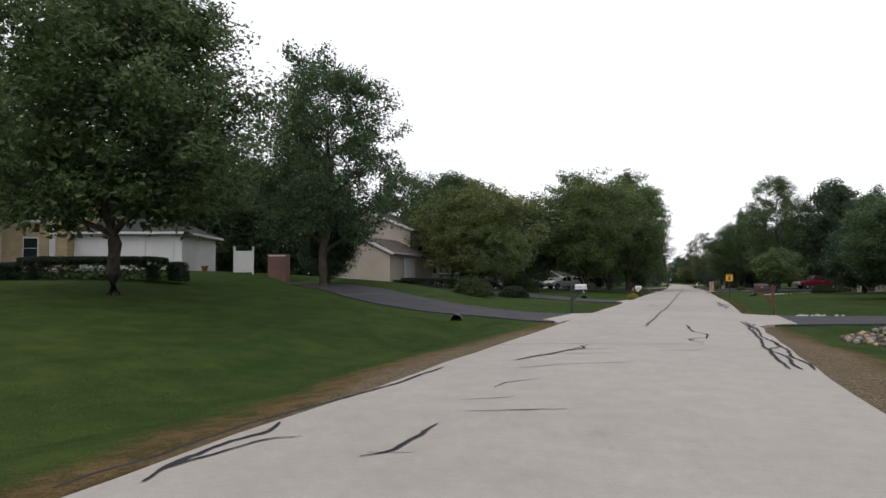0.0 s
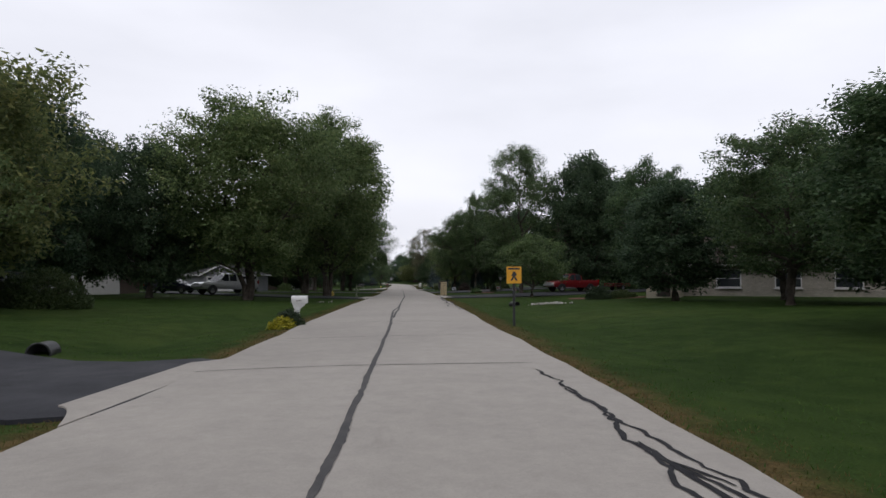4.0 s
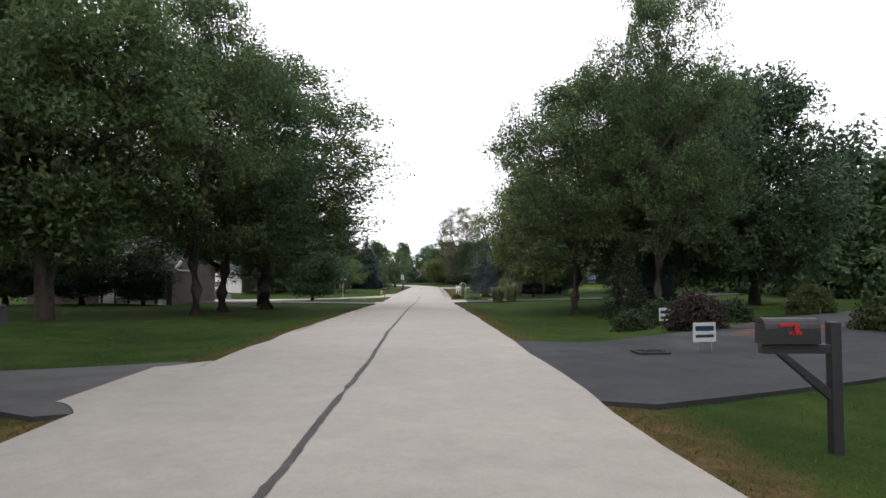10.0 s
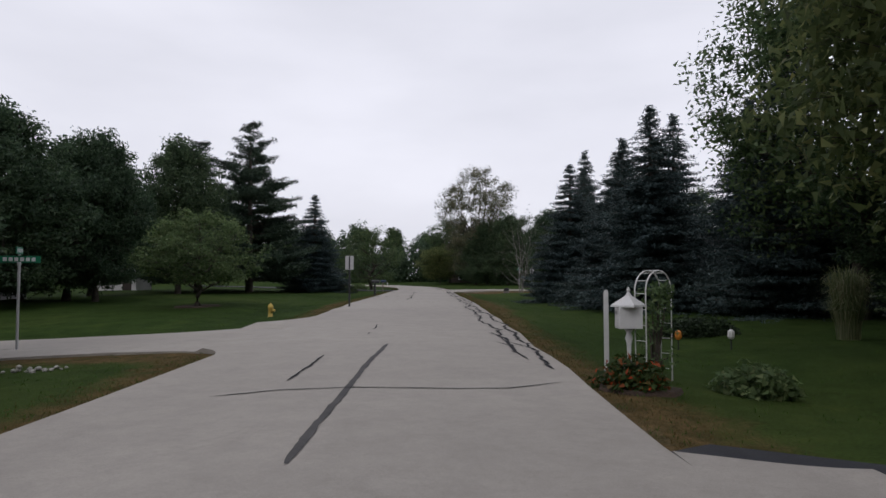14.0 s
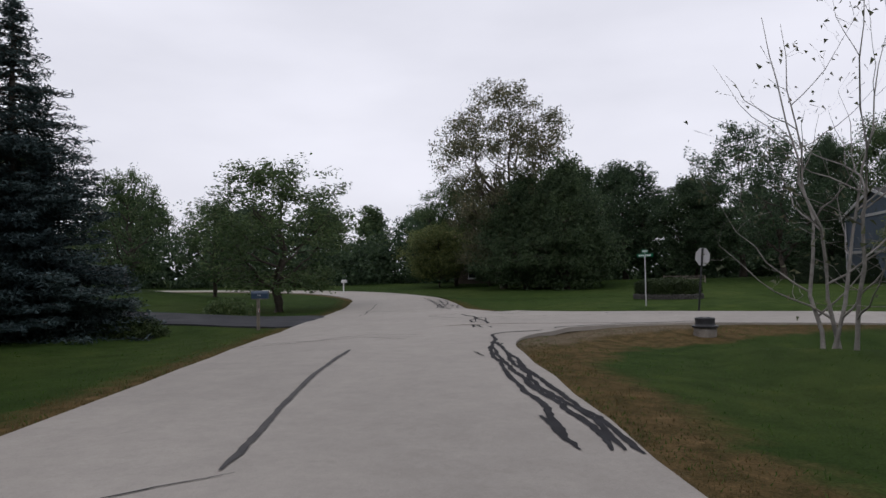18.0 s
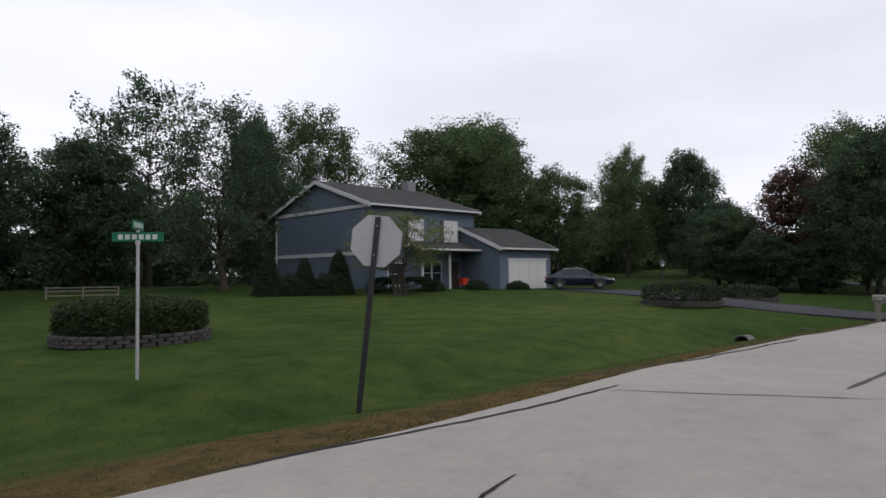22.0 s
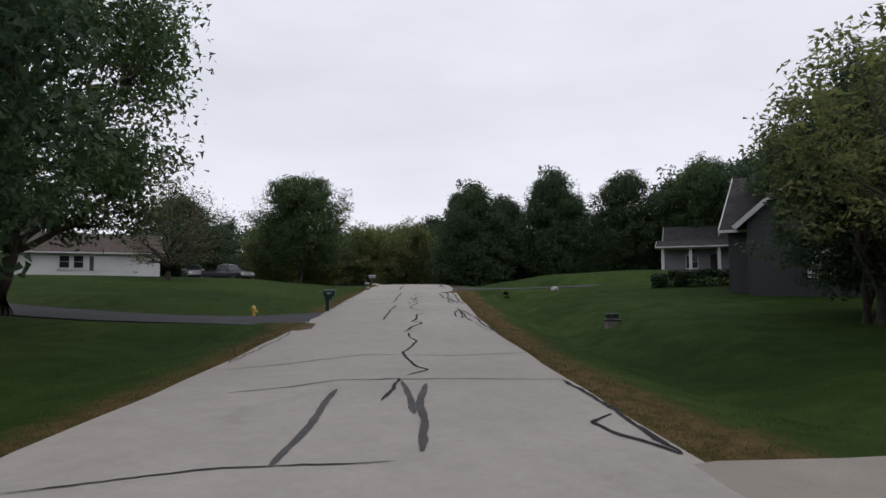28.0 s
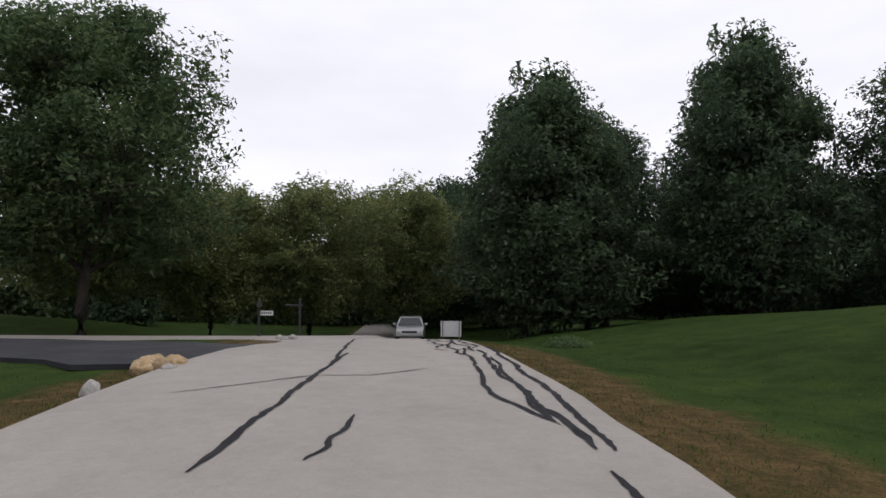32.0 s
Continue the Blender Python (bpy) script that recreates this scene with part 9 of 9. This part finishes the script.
# timber planter with shrubs
pl = thing("planter", "low red brick planter with dark openings", "planter", stand(33.8, 226.3, 78) @ Matrix.Diagonal((0.8, 0.8, 0.8, 1)))
for k in range(2):
    bm = bmesh.new()
    seg = 8
    out = [(-0.45, 0.0), (-0.45, 0.42), (0.45, 0.42), (0.45, 0.0), (0.24, 0.0)] + [(0.24 * math.cos(math.pi * i / seg), 0.24 * math.sin(math.pi * i / seg)) for i in range(1, seg)] + [(-0.24, 0.0)]
    add_prism(bm, out, 0.28 - 0.56 * k, 0.36 - 0.56 * k, "y")
    part("arched_wall", bm, M_RBRICK, pl)
for sx in (-0.46, 0.46):
    box_part("end_wall", (sx, 0.04, 0.2), (0.08, 0.62, 0.46), M_RBRICK, pl, "", 0.006)
bm = bmesh.new()
add_box(bm, (0, 0.04, 0.36), (0.84, 0.5, 0.1))
part("soil", bm, M_SOIL, pl)
for k in range(7):
    box_part("coping_brick", (-0.42 + k * 0.14, -0.22, 0.45), (0.13, 0.12, 0.06), M_REDWOOD, pl, "", 0.006)
pc = [(x, y, 0.5 + 0.12 * ((i * 5) % 3)) for i, (x, y) in enumerate([(-0.35, 0), (-0.2, 0.1), (-0.05, -0.05), (0.12, 0.1), (0.28, 0), (0.38, 0.12), (-0.3, 0.18)])]
leaf_cloud("foliage", pc, 0.09, M_SHRUB, 71, 60, 0.13, pl)

# birdhouse-like box and pot by the first garage
pot = thing("flower_pot", "red clay pot by the garage", "flower pot", stand(-31.0, 35.2, 0))
bm = bmesh.new()
add_lathe(bm, [(0.14, 0.0), (0.22, 0.32), (0.25, 0.33), (0.25, 0.40), (0.21, 0.40), (0.2, 0.36)], 14)
part("pot", bm, plain("terracotta", (0.22, 0.06, 0.035), 0.8), pot)
bm = bmesh.new()
add_lathe(bm, [(0.2, 0.34), (0.19, 0.37), (0.05, 0.38)], 12)
part("soil", bm, M_SOIL, pot)
fence = thing("fence", "white vinyl fence panel beside the garage", "fence", stand(-29.9, 36.9, 21))
for sx in (0.0, 1.3):
    box_part("post", (sx, 0, 0.85), (0.12, 0.12, 1.9), M_WHITE, fence, "", 0.01)
    box_part("post_cap", (sx, 0, 1.83), (0.15, 0.15, 0.06), M_WHITE, fence, "", 0.02)
for k in range(8):
    box_part("board", (0.14 + k * 0.147, 0, 0.8), (0.14, 0.03, 1.5), M_WHITE, fence, "", 0.004)
for z in (0.15, 1.5):
    box_part("rail", (0.65, 0.03, z), (1.2, 0.04, 0.09), M_WHITE, fence, "", 0.004)

# puddle on the concrete driveway
pud = thing("puddle", "thin puddle on the concrete driveway", "puddle", pose(56.0, 222.6, float(DRIVE_LINES[12][2][1, 2]) + 0.012, 0, 0, 0))
bm = bmesh.new()
ring = [bm.verts.new((1.0 * math.cos(a) * (1 + 0.25 * math.sin(3 * a)), 0.32 * math.sin(a) * (1 + 0.2 * math.cos(5 * a)), 0)) for a in np.linspace(0, 6.02, 26)]
bm.faces.new(ring)
M_WATER = plain("still_water", (0.16, 0.14, 0.12), 0.04)
part("water", bm, M_WATER, pud)
bm = bmesh.new()
ring = [bm.verts.new((1.12 * math.cos(a) * (1 + 0.25 * math.sin(3 * a)), 0.4 * math.sin(a) * (1 + 0.2 * math.cos(5 * a)), -0.004)) for a in np.linspace(0, 6.02, 26)]
bm.faces.new(ring)
part("wet_rim", bm, surface("damp_concrete", (0.18, 0.16, 0.13), (0.24, 0.21, 0.18), 2.0, 60.0, 0.5), pud)


# ---- vehicles: nose along local x ----
def wheel(parent, x, y, r, w):
    t = new("wheel")
    t.parent = parent
    t.matrix_basis = Matrix.Translation((x, y, r))
    bm = bmesh.new()
    add_lathe(bm, [(r * 0.62, -w / 2), (r * 0.94, -w / 2), (r, -w * 0.36), (r, w * 0.36), (r * 0.94, w / 2), (r * 0.62, w / 2)], 24)
    bmesh.ops.rotate(bm, verts=bm.verts, matrix=Matrix.Rotation(math.pi / 2, 3, 'X'))
    part("tyre", bm, M_DARKRUB, t, "", True)
    bm = bmesh.new()
    sgn = 1 if y > 0 else -1
    for k in range(5):
        a = k * 1.2566
        add_box(bm, (0.3 * r * math.cos(a), sgn * (w / 2 + 0.004), 0.3 * r * math.sin(a)), (r * 0.17, 0.02, r * 0.17))
    add_cyl(bm, (0, sgn * (w / 2 - 0.03), 0), (0, sgn * (w / 2 + 0.002), 0), r * 0.62, None, 20)
    add_cyl(bm, (0, sgn * w / 2, 0), (0, sgn * (w / 2 + 0.02), 0), r * 0.14, None, 10)
    part("rim", bm, M_RIM, t)


def loft(bm, sections):
    """Skin through closed cross-sections (lists of points of one length)."""
    rings = [[bm.verts.new(p) for p in s] for s in sections]
    n = len(rings[0])
    for a, b in zip(rings, rings[1:]):
        for i in range(n):
            bm.faces.new((a[i], a[(i + 1) % n], b[(i + 1) % n], b[i]))
    bm.faces.new(rings[0])
    bm.faces.new(rings[-1][::-1])


def body_section(x, half, z0, z1, tuck=0.06):
    return [(x, -half + tuck, z0), (x, -half, z0 + (z1 - z0) * 0.35), (x, -half, z0 + (z1 - z0) * 0.7), (x, -half + tuck, z1), (x, half - tuck, z1), (x, half, z0 + (z1 - z0) * 0.7), (x, half, z0 + (z1 - z0) * 0.35), (x, half - tuck, z0)]


def vehicle(label, category, m, paint, kind="sedan", cap=False, name=None):
    c = thing(name or ("car" if kind == "sedan" else "pickup_truck"), label, category, m)
    if kind == "sedan":
        L, W, zb, belt, roof, r = 4.75, 1.82, 0.22, 0.92, 1.44, 0.33
        prof = [(-2.37, 0.6, 0.84), (-2.3, 0.32, 0.98), (-1.7, 0.24, 1.02), (-0.6, 0.22, 0.94), (0.9, 0.22, 0.92), (1.7, 0.23, 0.84), (2.2, 0.3, 0.70), (2.38, 0.42, 0.6)]
        cabin = [(-1.85, 0.98, 0.99), (-1.05, 0.93, 1.40), (-0.2, 0.93, 1.45), (0.35, 0.92, 1.38), (1.2, 0.88, 0.90)]
        axles = (-1.4, 1.4)
    else:
        L, W, zb, belt, roof, r = 5.8, 2.0, 0.42, 1.12, 1.88, 0.40
        prof = [(-2.9, 0.6, 1.15), (-2.85, 0.48, 1.2), (-0.75, 0.45, 1.2), (-0.7, 0.45, 1.16), (1.1, 0.45, 1.15), (1.3, 0.45, 1.18), (2.6, 0.5, 1.1), (2.85, 0.6, 0.98), (2.9, 0.7, 0.85)]
        cabin = [(-0.78, 1.14, 1.18), (-0.62, 1.14, 1.80), (0.1, 1.14, 1.88), (0.55, 1.14, 1.82), (1.3, 1.1, 1.14)]
        axles = (-1.75, 1.85)
    bm = bmesh.new()
    loft(bm, [body_section(x, W / 2 * (0.9 if abs(x) > L / 2 - 0.12 else 0.97 if abs(x) > L / 2 - 0.5 else 1), a, b) for x, a, b in prof])
    part("body", bm, paint, c, "", False)
    # cabin shell with inset glass
    bm = bmesh.new()
    hb, ht = W / 2 - 0.06, W / 2 - 0.24
    secs = []
    for x, z0, z1 in cabin:
        u = max(0.0, min(1.0, (z1 - z0) / (cabin[2][2] - cabin[2][1])))
        h1 = hb + (ht - hb) * u
        secs.append([(x, -hb, z0), (x, -h1, z1), (x, -h1 + 0.12, z1 + 0.03 * u), (x, h1 - 0.12, z1 + 0.03 * u), (x, h1, z1), (x, hb, z0)])
    loft(bm, secs)
    part("cabin", bm, paint, c)

    def pane(name, pts, lab=""):
        b2 = bmesh.new()
        pts = [Vector(p) for p in pts]
        n = (pts[1] - pts[0]).cross(pts[2] - pts[0]).normalized() * 0.012
        up = [b2.verts.new(p) for p in pts]
        dn = [b2.verts.new(p - n) for p in pts]
        b2.faces.new(up)
        b2.faces.new(dn[::-1])
        for i in range(4):
            b2.faces.new((up[i], dn[i], dn[(i + 1) % 4], up[(i + 1) % 4]))
        part(name, b2, M_PANE, c, lab)
    zl, zt = cabin[2][1] + 0.06, cabin[2][2] - 0.06
    span = cabin[2][2] - cabin[2][1]

    def hw(z):
        return hb + (ht - hb) * (z - cabin[2][1]) / span + 0.012
    cuts = [(cabin[0][0] + 0.62, cabin[1][0] + 0.08, -0.32, -0.32), (-0.22, -0.22, cabin[4][0] - 0.32, cabin[3][0] - 0.02)] if kind == "sedan" else [(-0.62, -0.55, 0.1, 0.1), (0.2, 0.2, cabin[4][0] - 0.22, cabin[3][0] - 0.02)]
    for sgn in (-1, 1):
        for a0, a1, b0_, b1 in cuts:
            q = [(a0, sgn * hw(zl), zl), (b0_, sgn * hw(zl), zl), (b1, sgn * hw(zt), zt), (a1, sgn * hw(zt), zt)]
            pane("side_window", q if sgn > 0 else q[::-1])
    f0, f1 = cabin[4], cabin[3]
    pane("windscreen", [(f0[0] - 0.06, -hb + 0.1, f0[2] + 0.07), (f1[0] + 0.09, -ht + 0.08, f1[2] - 0.01), (f1[0] + 0.09, ht - 0.08, f1[2] - 0.01), (f0[0] - 0.06, hb - 0.1, f0[2] + 0.07)])
    r0, r1 = cabin[0], cabin[1]
    pane("rear_window", [(r0[0] + 0.02, hb - 0.12, r0[2] + 0.05), (r1[0] - 0.04, ht - 0.08, r1[2] - 0.02), (r1[0] - 0.04, -ht + 0.08, r1[2] - 0.02), (r0[0] + 0.02, -hb + 0.12, r0[2] + 0.05)])
    for x in axles:
        for sgn in (-1, 1):
            wheel(c, x, sgn * (W / 2 - 0.11), r, 0.22)
            bm = bmesh.new()
            arc = [(x + (r + 0.075) * math.cos(a), r + (r + 0.075) * math.sin(a)) for a in np.linspace(-0.15, math.pi + 0.15, 14)]
            add_prism(bm, arc, sgn * (W / 2 - 0.2), sgn * (W / 2 + 0.004), "y")
            part("wheel_arch", bm, M_BLACKP, c, "dark wheel arch")
    fx, bx = prof[-1][0], prof[0][0]
    fz = prof[-2][2] - 0.1
    for sgn in (-1, 1):
        box_part("headlight", (fx - 0.1, sgn * (W / 2 - 0.3), fz), (0.2, 0.4, 0.15), M_LAMPW, c, "clear headlight", 0.03)
        box_part("tail_light", (bx + 0.04, sgn * (W / 2 - 0.2), prof[0][2] - 0.06), (0.12, 0.28, 0.16 if kind == "sedan" else 0.34), M_LAMPR, c, "red tail light", 0.02)
        box_part("mirror", (cabin[4][0] - 0.35, sgn * (W / 2 + 0.08), belt + 0.09), (0.12, 0.2, 0.15), paint, c, "", 0.03)
        box_part("door_handle", (-0.35, sgn * (W / 2 + 0.004), belt - 0.12), (0.2, 0.03, 0.04), M_GALV if kind != "sedan" else paint, c, "", 0.01)
    box_part("grille", (fx - 0.01, 0, fz - 0.02), (0.06, W * 0.5, 0.2 if kind == "sedan" else 0.34), M_BLACKP if kind == "sedan" else M_GALV, c, "", 0.02)
    box_part("front_bumper", (fx - 0.05, 0, prof[-1][1] + 0.02), (0.24, W * 0.92, 0.2), paint if kind == "sedan" else M_GALV, c, "", 0.05)
    box_part("rear_bumper", (bx + 0.03, 0, prof[0][1] - 0.08), (0.24, W * 0.92, 0.2), paint if kind == "sedan" else M_GALV, c, "", 0.05)
    pt = box_part("number_plate", (bx - 0.09, 0, prof[0][1] + 0.08), (0.012, 0.32, 0.16), M_TRIM, c, "plain number plate", 0.0)
    bars(pt, (bx - 0.1, 0, prof[0][1] + 0.08), 0.26, 0.07, 5, M_BLACKP)
    if kind != "sedan" and not cap:
        box_part("bed_liner", (-1.8, 0, 1.215), (2.0, W - 0.28, 0.02), M_BLACKP, c, "dark truck bed", 0.0)
    if cap:
        bm = bmesh.new()
        loft(bm, [[(x, -W / 2 + 0.07, 1.2), (x, -W / 2 + 0.2, 1.76), (x, W / 2 - 0.2, 1.76), (x, W / 2 - 0.07, 1.2)] for x in (-2.86, -0.8)])
        k = part("bed_cap", bm, paint, c, "truck cap over the bed")
        for sgn in (-1, 1):
            box_part("cap_window", (-1.82, sgn * (W / 2 - 0.125), 1.5), (1.7, 0.02, 0.26), M_PANE, k, "", 0.0)
    return c


M_CARW = paint_car("white_car_paint", (0.62, 0.63, 0.64))
M_CARB = paint_car("dark_blue_car_paint", (0.006, 0.009, 0.024))
M_CARS = paint_car("silver_car_paint", (0.36, 0.37, 0.37))
M_CARR = paint_car("red_car_paint", (0.20, 0.012, 0.015))
M_CARD = paint_car("charcoal_car_paint", (0.035, 0.038, 0.045))


def parked(x, y, turn):
    q = [gz(x + dx, y + dy) for dx in (-1.5, 0, 1.5) for dy in (-1.5, 0, 1.5)]
    return pose(x, y, max(q) + 0.05, 0, 0, turn)


vehicle("white pickup truck with a bed cap on a driveway", "pickup truck", parked(-17.3, 97.2, 225), M_CARW, "pickup", True)
vehicle("dark blue sedan parked on a driveway", "car", parked(-22.6, 98.4, -10), M_CARB)
vehicle("dark red pickup truck on an asphalt driveway", "pickup truck", parked(17.2, 104.4, 200), M_CARR, "pickup")
vehicle("silver pickup truck beside a garage", "pickup truck", parked(-25.9, 187.4, 290), M_CARS, "pickup")
vehicle("dark blue sedan by the blue house's garage", "car", parked(47.7, 253.4, -62), M_CARB)
vehicle("white pickup truck on the hillside driveway", "pickup truck", parked(129.5, 241.5, 200), M_CARW, "pickup")
vehicle("grey pickup truck on the hillside driveway", "pickup truck", parked(131.8, 236.6, 200), M_CARS, "pickup")
vehicle("charcoal pickup truck at a driveway's end", "pickup truck", parked(127.6, 232.4, 228), M_CARD, "pickup")
vehicle("silver sedan on the road beyond the crest", "car", pose(149.0, 208.0, -1.08, 0, 0.0, 168), M_CARS)
vehicle("dark sedan before a garage among trees", "car", parked(-21.8, 71.5, -20), M_CARD)

# low red trailer with mower behind the red truck
tr = thing("utility_trailer", "low red utility trailer beside a truck", "trailer", parked(22.6, 105.6, 205))
box_part("deck", (0, 0, 0.5), (2.6, 1.4, 0.08), M_CARR, tr, "", 0.01)
for sgn in (-1, 1):
    box_part("side_rail", (0, sgn * 0.7, 0.72), (2.6, 0.05, 0.08), M_CARR, tr, "", 0.008)
    for x in (-1.2, 0, 1.2):
        box_part("stanchion", (x, sgn * 0.7, 0.6), (0.05, 0.05, 0.2), M_CARR, tr, "", 0.0)
    wheel(tr, 0, sgn * 0.82, 0.28, 0.18)
box_part("drawbar", (1.8, 0, 0.45), (1.1, 0.08, 0.08), M_IRON, tr, "", 0.005)

# garden bits far back
bench = thing("garden_bench", "pale timber garden bench on the lawn", "bench", stand(-24.5, 133.0, 20))
for k in range(4):
    box_part("seat_slat", (0, -0.18 + k * 0.12, 0.45), (1.4, 0.1, 0.03), M_PALEWOOD, bench, "", 0.004)
for k in range(3):
    box_part("back_slat", (0, 0.26, 0.6 + k * 0.13), (1.4, 0.03, 0.1), M_PALEWOOD, bench, "", 0.004)
for sx in (-0.62, 0.62):
    box_part("leg", (sx, -0.18, 0.2), (0.07, 0.07, 0.5), M_PALEWOOD, bench, "", 0.004)
    box_part("back_leg", (sx, 0.24, 0.42), (0.07, 0.06, 0.95), M_PALEWOOD, bench, "", 0.004)
sh = thing("split_rail_fence", "weathered split rail fence at the garden's end", "fence", stand(20.0, 271.2, -25) @ Matrix.Diagonal((0.7, 0.6, 0.6, 1)))
for k in range(3):
    box_part("post", (k * 2.4, 0, 0.5), (0.13, 0.13, 1.3), M_POSTWOOD, sh, "", 0.01)
for k in range(2):
    for z in (0.35, 0.75, 1.05):
        box_part("rail", (k * 2.4 + 1.2, 0, z), (2.4, 0.07, 0.1), M_POSTWOOD, sh, "", 0.01)
